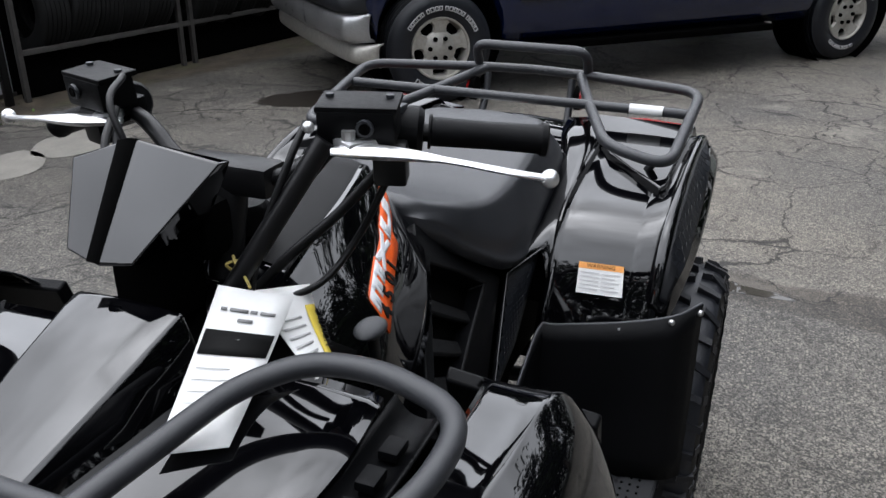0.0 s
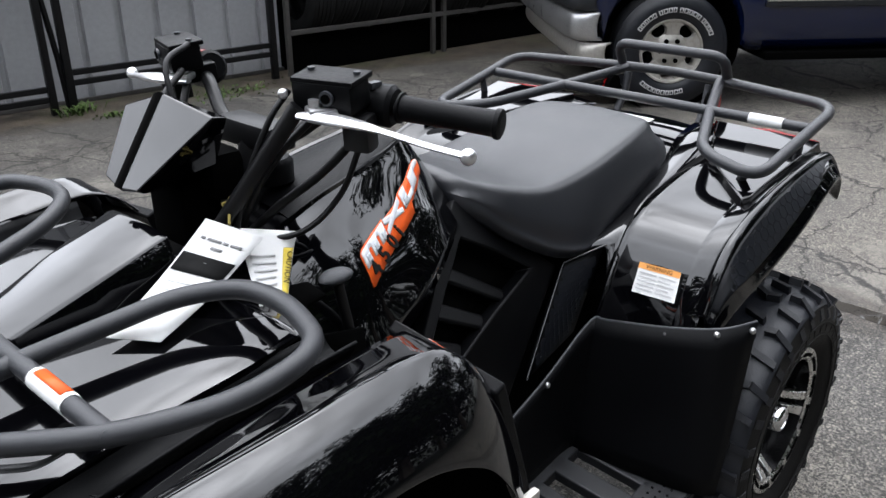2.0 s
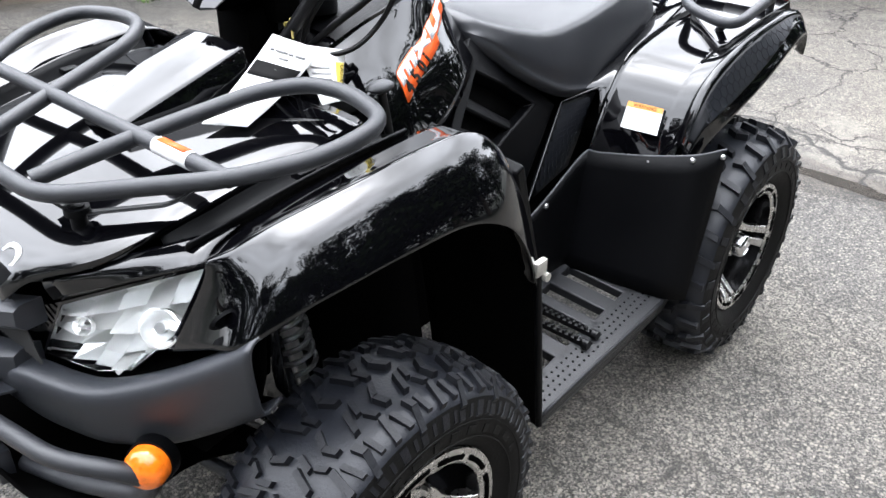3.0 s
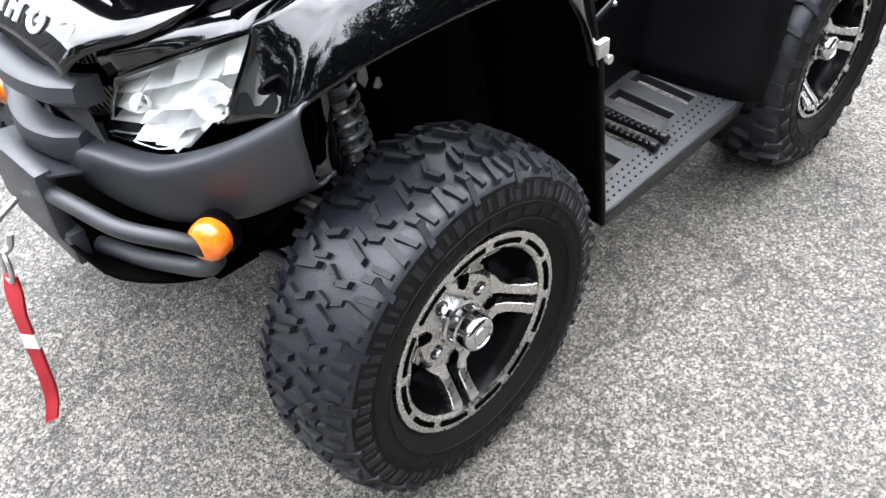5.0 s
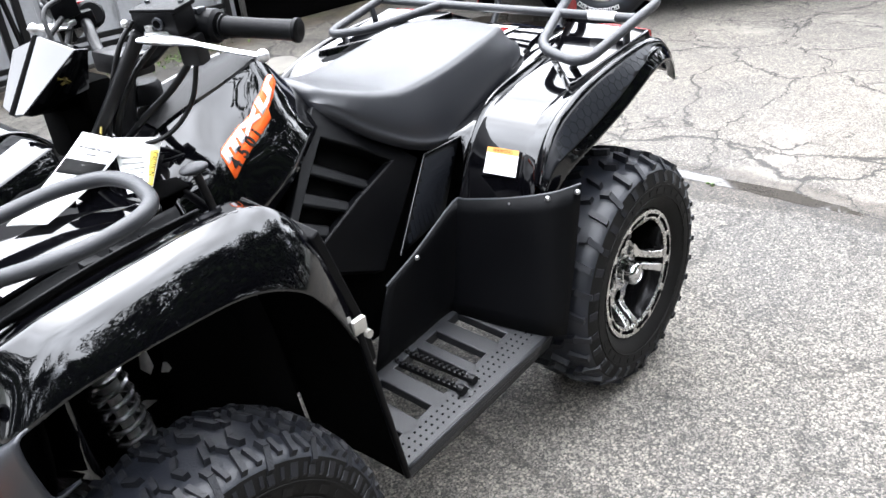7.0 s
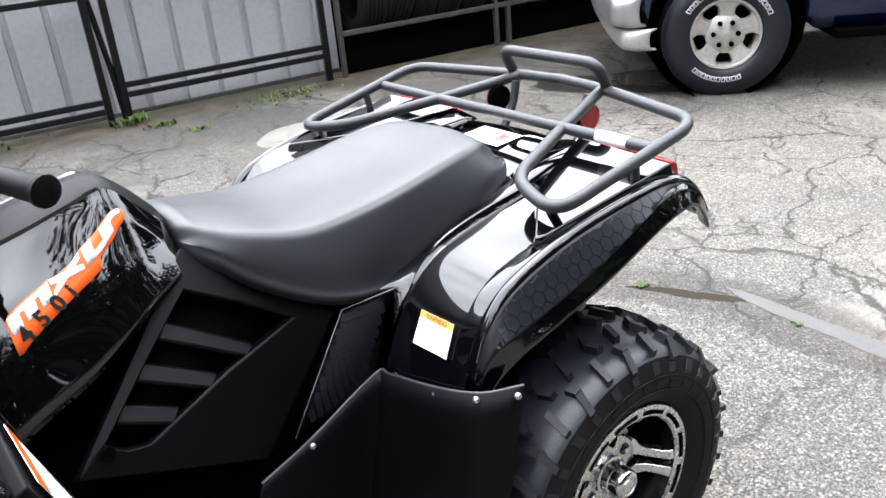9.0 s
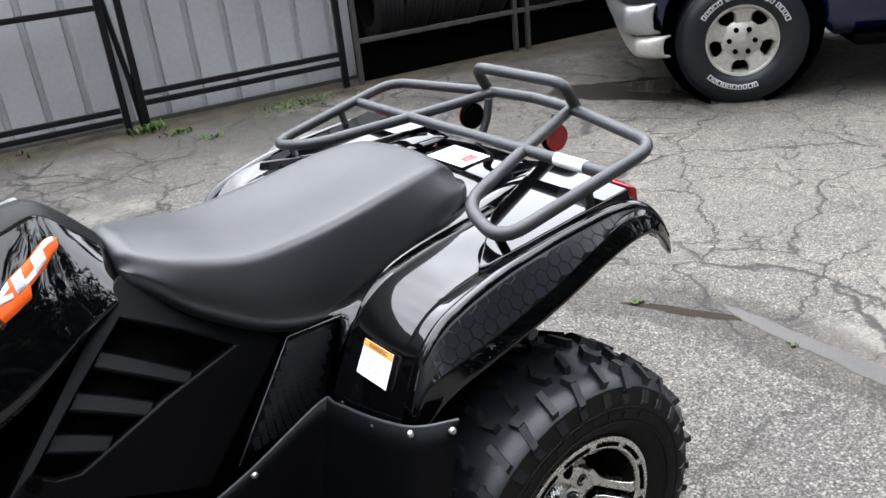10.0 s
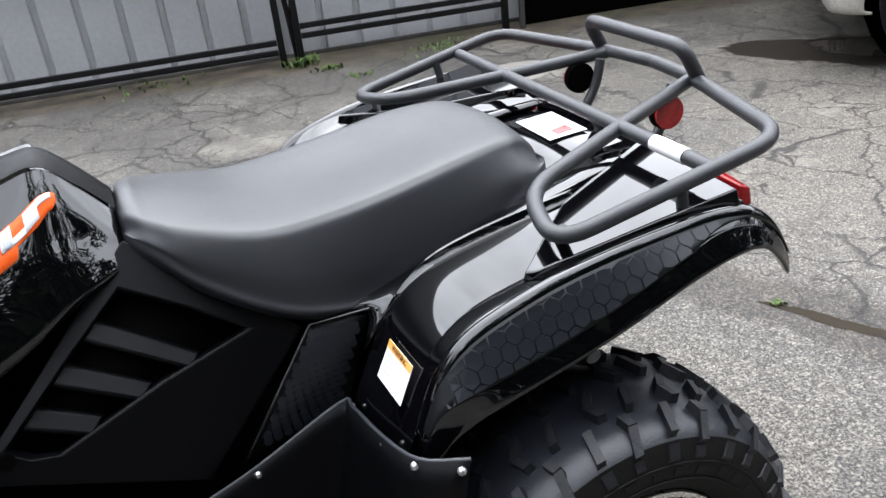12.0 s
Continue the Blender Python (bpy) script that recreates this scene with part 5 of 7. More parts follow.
decal = tank_shape("tank_decal", [(0.0, 0.05, 0.95), (0.03, -0.06, 1.0), (0.34, -0.10, 1.0), (0.36, -0.02, 1.0), (0.52, 0.0, 1.0), (0.60, -0.14, 1.0), (0.70, -0.16, 0.98), (0.72, -0.14, 0.62), (0.86, -0.22, 0.55), (0.97, -0.25, 0.28), (1.0, -0.2, 0.05)], 0.0012, ORANGE, atv)
decal["label"] = "orange and silver model decal"
for sh in (((0.015, 0.0, 0.55), (0.10, -0.01, 0.55)), ((0.10, -0.01, 0.16), (0.135, -0.01, 0.16)), ((0.135, -0.01, 0.54), (0.215, -0.02, 0.54)), ((0.215, -0.02, 0.15), (0.245, -0.03, 0.15)), ((0.245, -0.03, 0.53), (0.33, -0.04, 0.53)),
           ((0.345, -0.06, 0.16), (0.46, 0.10, 0.36), (0.59, 0.34, 0.53)), ((0.345, 0.36, 0.55), (0.46, 0.10, 0.36), (0.585, -0.10, 0.12)),
           ((0.615, -0.10, 0.52), (0.70, -0.12, 0.52)), ((0.70, 0.30, 0.51), (0.78, 0.26, 0.48)), ((0.78, -0.12, 0.47), (0.88, -0.17, 0.36)), ((0.88, -0.20, 0.02), (0.975, -0.23, -0.08))):
    tank_shape("decal_letter", sh, 0.0022, DECAL_WHITE, decal)
for sh in (((0.05, 0.22, 0.52), (0.085, 0.22, 0.52)), ((0.165, 0.22, 0.51), (0.20, 0.22, 0.51)), ((0.275, 0.20, 0.50), (0.315, 0.20, 0.50)), ((0.64, 0.16, 0.49), (0.69, 0.16, 0.49))):
    tank_shape("decal_shade", sh, 0.0032, SILVER_INK, decal)
for a_at, char in ((0.09, "4"), (0.215, "5"), (0.345, "0"), (0.45, "i")):
    o_ = on_tank(a_at, 0.79 - 0.02 * a_at, 0.0026)
    a_, b_ = on_tank(a_at + 0.06, 0.77, 0.0026) - on_tank(a_at - 0.06, 0.77, 0.0026), on_tank(a_at, 0.65, 0.0026) - on_tank(a_at, 0.9, 0.0026)
    lettering("decal_number", char, 0.035, frame_on(o_, a_, b_), INK, decal, 0.0008, 0.0010)

# dash between the tank and the hood, with wiring over it
bm = bmesh.new()
rows = [[(0.17, -0.20, 0.85), (0.17, 0, 0.87), (0.17, 0.20, 0.85)], [(0.24, -0.20, 0.86), (0.24, 0, 0.88), (0.24, 0.20, 0.86)], [(0.33, -0.19, 0.86), (0.33, 0, 0.89), (0.33, 0.19, 0.86)]]
sheet(bm, rows, 4, 4)
part("dash", bm, DARK, atv, thick=0.004)
bm = bmesh.new()
block(bm, (0.33, 0.075, 0.935), (0.07, 0.05, 0.02), 0.006, Matrix.Rotation(radians(-15), 3, "Y"))
part("fuse_cover", bm, BUMPER, atv)
bm = bmesh.new()
lathe(bm, [(0.0, 0.02), (0.03, 0.018), (0.036, 0.01), (0.036, -0.02)], 20)
bmesh.ops.rotate(bm, matrix=Matrix.Rotation(radians(90), 3, "X"), verts=bm.verts)
bmesh.ops.translate(bm, vec=(0.40, 0.01, 0.985), verts=bm.verts)
part("fuel_cap", bm, MATTE, atv)

# side panels: a frame, a sunk bay and three louvres
for s in (-1, 1):
    A, B, C, D = [Vector(p) for p in sy([(0.708, 0.097, 0.872), (0.928, 0.178, 0.688), (0.735, 0.216, 0.492), (0.435, 0.245, 0.640)], s)]

    def on_panel(u, v, d=0.0):
        p = A * (1 - u) * (1 - v) + B * u * (1 - v) + C * u * v + D * (1 - u) * v
        nrm = (B - A).cross(D - A).normalized()
        if nrm.y * s < 0:
            nrm = -nrm
        bow = 0.014 * math.sin(math.pi * u) * math.sin(math.pi * v)
        return p + nrm * (d + bow)

    outer = [(0, 0), (0.5, 0), (1, 0), (1, 0.5), (1, 1), (0.5, 1), (0, 1), (0, 0.5)]
    bay = [(0.10, 0.18), (0.42, 0.15), (0.75, 0.13), (0.50, 0.50), (0.26, 0.87), (0.16, 0.89), (0.05, 0.87), (0.07, 0.5)]
    bm = bmesh.new()
    ro = [bm.verts.new(on_panel(u, v)) for u, v in outer]
    rm = [bm.verts.new(on_panel(u, v, 0.006)) for u, v in bay]
    ri = [bm.verts.new(on_panel(u * 0.94 + 0.02, v * 0.96 + 0.02, -0.028)) for u, v in bay]
    rb = [bm.verts.new(on_panel(u, v, -0.03)) for u, v in outer]
    for r0, r1 in ((ro, rm), (rm, ri), (rb, ro)):
        for k in range(8):
            bm.faces.new((r0[k], r0[(k + 1) % 8], r1[(k + 1) % 8], r1[k]))
    part("side_panel", bm, MATTE, atv, "matte black side panel with louvres", bevel=0.004, angle=25)
    # floor of the bay, the shade behind the louvres put in as near-black
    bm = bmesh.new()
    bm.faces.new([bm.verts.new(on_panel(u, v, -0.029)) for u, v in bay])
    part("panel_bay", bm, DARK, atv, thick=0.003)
    for v0, uL, uR in ((0.365, 0.085, 0.60), (0.555, 0.07, 0.47), (0.735, 0.06, 0.35)):
        bm = bmesh.new()
        rings = []
        for u in (uL, uR):
            rings.append([on_panel(u, v0 - 0.055, -0.024), on_panel(u, v0 - 0.04, -0.014), on_panel(u, v0 + 0.035, -0.003), on_panel(u, v0 + 0.05, -0.007), on_panel(u, v0 + 0.03, -0.030)])
        loft(bm, rings)
        part("louvre", bm, MATTE, atv, bevel=0.003)
    bm = bmesh.new()
    disc(bm, on_panel(0.08, 0.90, 0.004), (0.3, s, 0.2), 0.012, 0.008, 12)
    part("panel_screw", bm, DARK, atv)
    # honeycomb vent beside it
    vent = [sy([(0.936, 0.184, 0.692), (0.862, 0.198, 0.60), (0.788, 0.212, 0.502)], s), sy([(1.020, 0.224, 0.706), (0.994, 0.212, 0.62), (0.968, 0.200, 0.53)], s)]
    bm = bmesh.new()
    sheet(bm, vent, 3, 3)
    vent_ob = part("vent_panel", bm, MATTE, atv, "honeycomb textured vent panel", thick=0.006, offset=0)
    vat, vnn = patch(vent)
    if s < 0:
        honeycomb(vent_ob, lambda u, v: vat(0.08 + 0.84 * u, 0.05 + 0.9 * v), vnn, Vector((-0.2, s, 0)), 8, 14, HEX_SMALL)
    # gloss bead added to draw the highlight along the vent's edge
    pipe("vent_edge", sy([(0.790, 0.216, 0.504), (0.936, 0.188, 0.694), (1.024, 0.230, 0.716)], s), 0.0030, GLOSS)
    # splash guard before the rear wheel
    bm = bmesh.new()
    rows = [sy([(0.70, 0.250, 0.478), (0.80, 0.252, 0.515), (0.945, 0.254, 0.582), (0.958, 0.285, 0.590), (0.967, 0.40, 0.614), (0.985, 0.50, 0.64), (1.04, 0.545, 0.650)], s),
            sy([(0.66, 0.255, 0.40), (0.78, 0.258, 0.42), (0.912, 0.259, 0.449), (0.924, 0.29, 0.452), (0.935, 0.40, 0.46), (0.955, 0.505, 0.47), (1.0, 0.548, 0.48)], s),
            sy([(0.62, 0.26, 0.30), (0.76, 0.262, 0.305), (0.877, 0.264, 0.314), (0.889, 0.295, 0.315), (0.90, 0.40, 0.315), (0.925, 0.51, 0.31), (0.955, 0.55, 0.31)], s)]
    sheet(bm, rows, 4, 3)
    part("splash_guard", bm, MATTE, atv, "matte black splash guard with bolts", thick=0.004)
    pipe("guard_edge", spline(rows[0], 4), 0.0032, BUMPER)
    for p in sy([(0.960, 0.266, 0.578), (0.967, 0.406, 0.604), (0.979, 0.499, 0.631), (1.026, 0.545, 0.637), (0.80, 0.257, 0.505)], s):
        bm = bmesh.new()
        bmesh.ops.create_uvsphere(bm, u_segments=10, v_segments=6, radius=0.0065)
        bmesh.ops.translate(bm, vec=p, verts=bm.verts)
        part("bolt", bm, STEEL, atv)

    # footrest: rim strips, cross bars with slots between, toothed pegs
    def fz(x):
        return 0.266 + 0.045 * (x - 0.45) / 0.5

    def strip(name, pts, th, mat=FOOTPLATE):
        bm = bmesh.new()
        slab(bm, sy([(x, y, fz(x) + (0.512 - y) * 0.06) for x, y in pts], s), (0, 0, 1), th)
        return part(name, bm, mat, atv, bevel=0.003)

    strip("footrest_rim", [(0.45, 0.43), (0.45, 0.505), (0.955, 0.514), (0.93, 0.43)], 0.025)
    strip("footrest_rim", [(0.45, 0.255), (0.45, 0.285), (0.89, 0.285), (0.885, 0.255)], 0.025)
    for x0, x1 in ((0.45, 0.475), (0.515, 0.565), (0.61, 0.655), (0.735, 0.765), (0.805, 0.85), (0.885, 0.925)):
        strip("footrest_bar", [(x0, 0.27), (x0, 0.45), (x1, 0.45), (x1, 0.27)], 0.022)
    for xp in (0.675, 0.712):
        bm = bmesh.new()
        block(bm, (xp, 0.365 * s, fz(xp) + 0.010), (0.010, 0.20, 0.012), 0.002)
        for k in range(13):
            block(bm, (xp, (0.275 + 0.015 * k) * s, fz(xp) + 0.018), (0.009, 0.007, 0.010), 0.001, seg=1)
        disc(bm, (xp, 0.465 * s, fz(xp) + 0.012), (0, 1, 0), 0.011, 0.014, 10)
        part("foot_peg", bm, FRAME, atv, "toothed steel foot peg")
    bm = bmesh.new()
    for r_ in range(3):
        for k in range(26):
            x = 0.46 + 0.018 * k
            y = (0.452 + 0.016 * r_) * s
            disc(bm, (x, y, fz(x) + (0.512 - abs(y)) * 0.06), (0, 0, 1), 0.0026, 0.003, 6)
    part("grip_pattern", bm, DARK, atv, "dimpled grip along the footrest edge")
    bm = bmesh.new()
    rows = [sy([(0.447, 0.507, 0.272), (0.70, 0.512, fz(0.70) + 0.002), (0.957, 0.517, 0.306)], s), sy([(0.455, 0.500, 0.235), (0.70, 0.505, 0.245), (0.945, 0.508, 0.265)], s)]
    sheet(bm, rows, 3, 4)
    part("footrest_skirt", bm, FOOTPLATE, atv, thick=0.005)

    # front fender: a crest and a turned-down flank
    spec = ((-0.04, 0.345, 0.848, 0.41, 0.868, 0.484, 0.826), (0.075, 0.36, 0.870, 0.437, 0.893, 0.505, 0.842), (0.19, 0.37, 0.884, 0.447, 0.904, 0.514, 0.840), (0.27, 0.37, 0.886, 0.45, 0.900, 0.521, 0.808), (0.315, 0.36, 0.872, 0.462, 0.872, 0.524, 0.758), (0.348, 0.34, 0.838, 0.474, 0.815, 0.521, 0.70), (0.372, 0.32, 0.78, 0.482, 0.735, 0.516, 0.652))
    rows = [sy([(-0.120, 0.345, 0.824), (-0.126, 0.352, 0.827), (-0.129, 0.357, 0.828), (-0.132, 0.360, 0.825), (-0.138, 0.353, 0.802), (-0.147, 0.341, 0.772), (-0.166, 0.318, 0.716), (-0.174, 0.310, 0.690), (-0.166, 0.309, 0.686), (-0.150, 0.309, 0.686)], s),
            sy([(-0.098, 0.344, 0.832), (-0.100, 0.368, 0.840), (-0.104, 0.380, 0.843), (-0.108, 0.389, 0.840), (-0.118, 0.396, 0.818), (-0.130, 0.396, 0.790), (-0.152, 0.384, 0.742), (-0.160, 0.380, 0.722), (-0.152, 0.378, 0.718), (-0.138, 0.374, 0.718)], s),
            sy([(-0.070, 0.345, 0.840), (-0.070, 0.380, 0.853), (-0.072, 0.393, 0.857), (-0.075, 0.405, 0.854), (-0.088, 0.427, 0.833), (-0.104, 0.440, 0.806), (-0.130, 0.442, 0.764), (-0.140, 0.440, 0.746), (-0.132, 0.436, 0.742), (-0.118, 0.428, 0.744)], s)]
    for x, yi, zi, yc, zc, yl, zl in spec:
        rows.append(sy([(x, yi, zi), (x, yi * 0.45 + yc * 0.55, zi * 0.45 + zc * 0.55), (x, yc - 0.008, zc - 0.001), (x, yc + 0.004, zc - 0.003), (x, yc * 0.6 + yl * 0.4 + 0.006, zc * 0.6 + zl * 0.4 + 0.004), (x, yc * 0.25 + yl * 0.75 + 0.006, zc * 0.25 + zl * 0.75 - 0.010), (x, yl + 0.004, zl - 0.030), (x, yl + 0.002, zl - 0.034), (x, yl - 0.008, zl - 0.036), (x, yl - 0.022, zl - 0.030)], s))
    bm = bmesh.new()
    sheet(bm, rows, 6, 4)
    part("front_fender", bm, GLOSS, atv, "gloss black front fender", thick=0.003, angle=60)
    bm = bmesh.new()
    lathe(bm, [(0.016, 0.0), (0.012, 0.003), (0.011, -0.004), (0.0, -0.005)], 16)
    bmesh.ops.scale(bm, vec=(1.5, 1.0, 0.7), verts=bm.verts)
    bmesh.ops.rotate(bm, matrix=Matrix.Rotation(radians(180 if s < 0 else 0), 3, "Z"), verts=bm.verts)
    bmesh.ops.translate(bm, vec=(-0.142, 0.404 * s, 0.770), verts=bm.verts)
    part("fender_grommet", bm, MATTE, atv)
    # flap from the fender's heel to the footrest, its shade put into the near-black
    bm = bmesh.new()
    rows = [sy([(0.355, 0.24, 0.74), (0.372, 0.40, 0.72), (0.376, 0.516, 0.655)], s), sy([(0.40, 0.25, 0.52), (0.405, 0.40, 0.50), (0.410, 0.512, 0.46)], s), sy([(0.43, 0.26, 0.27), (0.44, 0.40, 0.265), (0.447, 0.506, 0.255)], s)]
    sheet(bm, rows, 4, 4)
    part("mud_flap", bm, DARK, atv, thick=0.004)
    pipe("flap_edge", spline([r[-1] for r in rows], 5), 0.007, MATTE, flat=1.0)
    bm = bmesh.new()
    block(bm, (0.378, 0.519 * s, 0.650), (0.030, 0.012, 0.028), 0.004)
    disc(bm, (0.392, 0.522 * s, 0.628), (0, 1, 0), 0.008, 0.014, 8)
    part("flap_clip", bm, OLD_ALLOY, atv, "bright clip and bolt at the fender heel")

# guard behind the fender, with a label towards the rider
for s in (-1, 1):
    bm = bmesh.new()
    loft(bm, [sy([(x - 0.006, 0.300, z), (x - 0.006, 0.490, z - 0.02), (x - 0.024, 0.488, z - 0.03), (x - 0.024, 0.302, z - 0.01)], s) for x, z in ((0.362, 0.852), (0.394, 0.752), (0.430, 0.640), (0.440, 0.56))])
    part("heel_guard", bm, MATTE, atv, bevel=0.004)
c = [Vector(p) for p in ((0.366, -0.352, 0.836), (0.370, -0.466, 0.815), (0.424, -0.455, 0.655), (0.420, -0.335, 0.655))]
up = (c[1] - c[0]).cross(c[3] - c[0]).normalized()
up = up if up.x > 0 else -up
bm = bmesh.new()
slab(bm, c, up, 0.001)
label_ob = part("fender_label", bm, PAPER, atv, "white label with an orange heading", smooth=False)
bm = bmesh.new()
slab(bm, [c[0] + up * 0.0006, c[1] + up * 0.0006, c[1].lerp(c[2], 0.14) + up * 0.0006, c[0].lerp(c[3], 0.14) + up * 0.0006], up, 0.0005)
part("label_band", bm, ORANGE, label_ob, smooth=False)
for k in range(9):
    bm = bmesh.new()
    f0 = 0.22 + 0.08 * k
    e0, e1 = c[0].lerp(c[3], f0), c[1].lerp(c[2], f0)
    e2, e3 = c[1].lerp(c[2], f0 + 0.03), c[0].lerp(c[3], f0 + 0.03)
    g = 0.92 - 0.13 * (k % 3)
    slab(bm, [e0.lerp(e1, 0.08) + up * 0.0008, e0.lerp(e1, g) + up * 0.0008, e3.lerp(e2, g) + up * 0.0008, e3.lerp(e2, 0.08) + up * 0.0008], up, 0.0004)
    part("text_bar", bm, FAINT_INK, label_ob, smooth=False)

# ---- hood and nose ----
bm = bmesh.new()
rows = []
for x, z, w in ((-0.292, 0.762, 0.13), (-0.265, 0.797, 0.17), (-0.20, 0.822, 0.24), (-0.10, 0.850, 0.27), (0.02, 0.872, 0.28), (0.12, 0.886, 0.29), (0.22, 0.890, 0.28)):
    rows.append([(x, y, z + dz) for y, dz in ((-w, -0.016), (-w + 0.012, -0.002), (-w * 0.5, 0.004), (0, 0.008), (w * 0.5, 0.004), (w - 0.012, -0.002), (w, -0.016))])
sheet(bm, rows, 5, 3)
part("hood", bm, GLOSS, atv, "gloss black hood panel", thick=0.004)
for s in (-1, 1):
    bm = bmesh.new()
    rows = [sy([(x, w - 0.004, z - 0.012), (x, w + 0.012, z - 0.032), (x, w + 0.04, z - 0.032), (x, w + 0.06, z - 0.002)], s) for x, z, w in ((-0.13, 0.842, 0.262), (-0.08, 0.854, 0.272), (0.02, 0.872, 0.28), (0.12, 0.886, 0.29), (0.24, 0.890, 0.29))]
    sheet(bm, rows, 4, 3)
    part("hood_channel", bm, MATTE, atv, "matte channel between hood and fender", thick=0.004)
bm = bmesh.new()
rings = []
for x, z, w in ((0.172, 0.966, 0.070), (0.165, 0.968, 0.072), (0.06, 0.932, 0.064), (-0.045, 0.893, 0.050)):
    rings.append([(x, -w, z), (x, -w * 0.5, z + 0.003), (x, 0, z + 0.004), (x, w * 0.5, z + 0.003), (x, w, z), (x, w + 0.03, z - 0.075), (x, -w - 0.03, z - 0.075)])
loft(bm, rings)
part("hood_ridge", bm, GLOSS, atv, "raised ridge on the hood", bevel=0.005)
for s in (-1, 1):
    for k in range(3):
        bm = bmesh.new()
        block(bm, (0.07 + 0.05 * k, 0.315 * s, 0.863), (0.03, 0.022, 0.012), 0.003)
        part("vent_slot", bm, MATTE, atv)
    # front wall of the wheel well, coloured near-black for the shade inside
    bm = bmesh.new()
    sheet(bm, [sy(r, s) for r in ([(-0.100, 0.425, 0.80), (-0.11, 0.26, 0.82), (-0.11, 0.10, 0.82)], [(-0.115, 0.415, 0.63), (-0.12, 0.25, 0.60), (-0.12, 0.10, 0.55)], [(-0.13, 0.28, 0.46), (-0.12, 0.2, 0.43), (-0.12, 0.1, 0.40)])], 4, 4)
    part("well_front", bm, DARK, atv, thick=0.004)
    # inner wall of the wheel well and the engine bay side, shade in the colour
    bm = bmesh.new()
    rows = [sy([(-0.16, 0.20, 0.80), (0.10, 0.22, 0.86), (0.37, 0.22, 0.80)], s), sy([(-0.16, 0.13, 0.62), (0.10, 0.10, 0.66), (0.42, 0.20, 0.52)], s), sy([(-0.14, 0.13, 0.40), (0.10, 0.12, 0.36), (0.44, 0.22, 0.27)], s)]
    sheet(bm, rows, 4, 4)
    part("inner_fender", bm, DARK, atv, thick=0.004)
    for x_, y_, z_, w_, h_ in ((0.150, 0.205, 0.600, 0.012, 0.034), (0.185, 0.200, 0.560, 0.010, 0.012), (0.120, 0.195, 0.510, 0.034, 0.010)):
        bm = bmesh.new()
        slab(bm, sy([(x_ - w_, y_, z_ - h_ * 0.4), (x_ - w_ * 0.3, y_ + 0.002, z_ + h_), (x_ + w_ * 0.4, y_ + 0.002, z_ + h_ * 0.8), (x_ + w_, y_, z_ - h_ * 0.6), (x_ + w_ * 0.2, y_, z_ - h_)], s), (0, s, 0), 0.003)
        part("bay_bracket", bm, STEEL, atv, "bright bracket inside the wheel well")
# white badge marks across the nose, as plain shapes
for k, y in enumerate((0.112, 0.060, 0.004, -0.056, -0.118)):
    bm = bmesh.new()
    at_ = Vector((-0.272 + 0.9 * y * y, y, 0.797 - 0.2 * y * y))
    ang = Matrix.Rotation(radians(-48), 3, "Y")
    if k > 2:
        span = np.linspace(0, 2 * math.pi, 17)[:-1] if k == 4 else np.linspace(0.7, 5.6, 13)
        tube(bm, [at_ + ang @ Vector((0.015 * math.cos(a), 0.017 * math.sin(a), 0.004)) for a in span], 0.0042, 6, closed=(k == 4))
    else:
        for dy in ((-0.012, 0.012) if k else (-0.010, 0.006)):
            block(bm, at_ + ang @ Vector((0, dy, 0.004)), (0.030, 0.0075, 0.005), 0.001, ang)
        block(bm, at_ + ang @ Vector((0.004, 0, 0.004)), (0.010, 0.018, 0.005), 0.001, ang)
    part("badge_mark", bm, PAPER, atv, "white raised badge mark")
# nose shell behind lamps and grille
bm = bmesh.new()
rows = []
for z, d in ((0.835, 0.03), (0.76, 0.012), (0.66, 0.012), (0.57, 0.02)):
    half_shell = [(-0.06 + d, 0.38, z - 0.01), (-0.10 + d, 0.30, z - 0.012), (-0.165 + d, 0.20, z - 0.03), (-0.262 + d, 0.10, z - 0.05)]
    rows.append(sy(half_shell, -1) + [(-0.28 + d, 0, z - 0.055)] + half_shell[::-1])
sheet(bm, rows, 4, 4)
part("nose_shell", bm, GLOSS, atv, thick=0.004)
for z0, z1, w, out in ((0.700, 0.740, 0.145, 0.0), (0.600, 0.655, 0.115, 0.006)):
    bm = bmesh.new()
    plan = [(-0.278 - out, -w, 0), (-0.302 - out, -w * 0.6, -0.006), (-0.312 - out, 0, -0.010), (-0.302 - out, w * 0.6, -0.006), (-0.278 - out, w, 0)]
    rings = []
    for x, y, dz in spline(plan, 4):
        rings.append([(x, y, z0 + dz), (x - 0.012, y, (z0 * 0.7 + z1 * 0.3) + dz), (x - 0.010, y, z1 - 0.006 + dz), (x, y, z1 + dz), (x + 0.03, y, z1 + dz), (x + 0.03, y, z0 + dz)])
    loft(bm, rings)
    part("grille_bar", bm, BUMPER, atv, "matte grille bar")
MESHMAT = material("grille_mesh", (0.03, 0.03, 0.03), 0.4, metal=0.4, vary=0.2)
bm = bmesh.new()
for k in range(21):
    y = -0.10 + 0.01 * k
    for d in (-1, 1):
        tube(bm, [(-0.276, y, 0.765), (-0.276, y + 0.06 * d, 0.65)], 0.0022, 4)
part("grille_mesh", bm, MESHMAT, atv, "diamond wire mesh behind the grille bars")

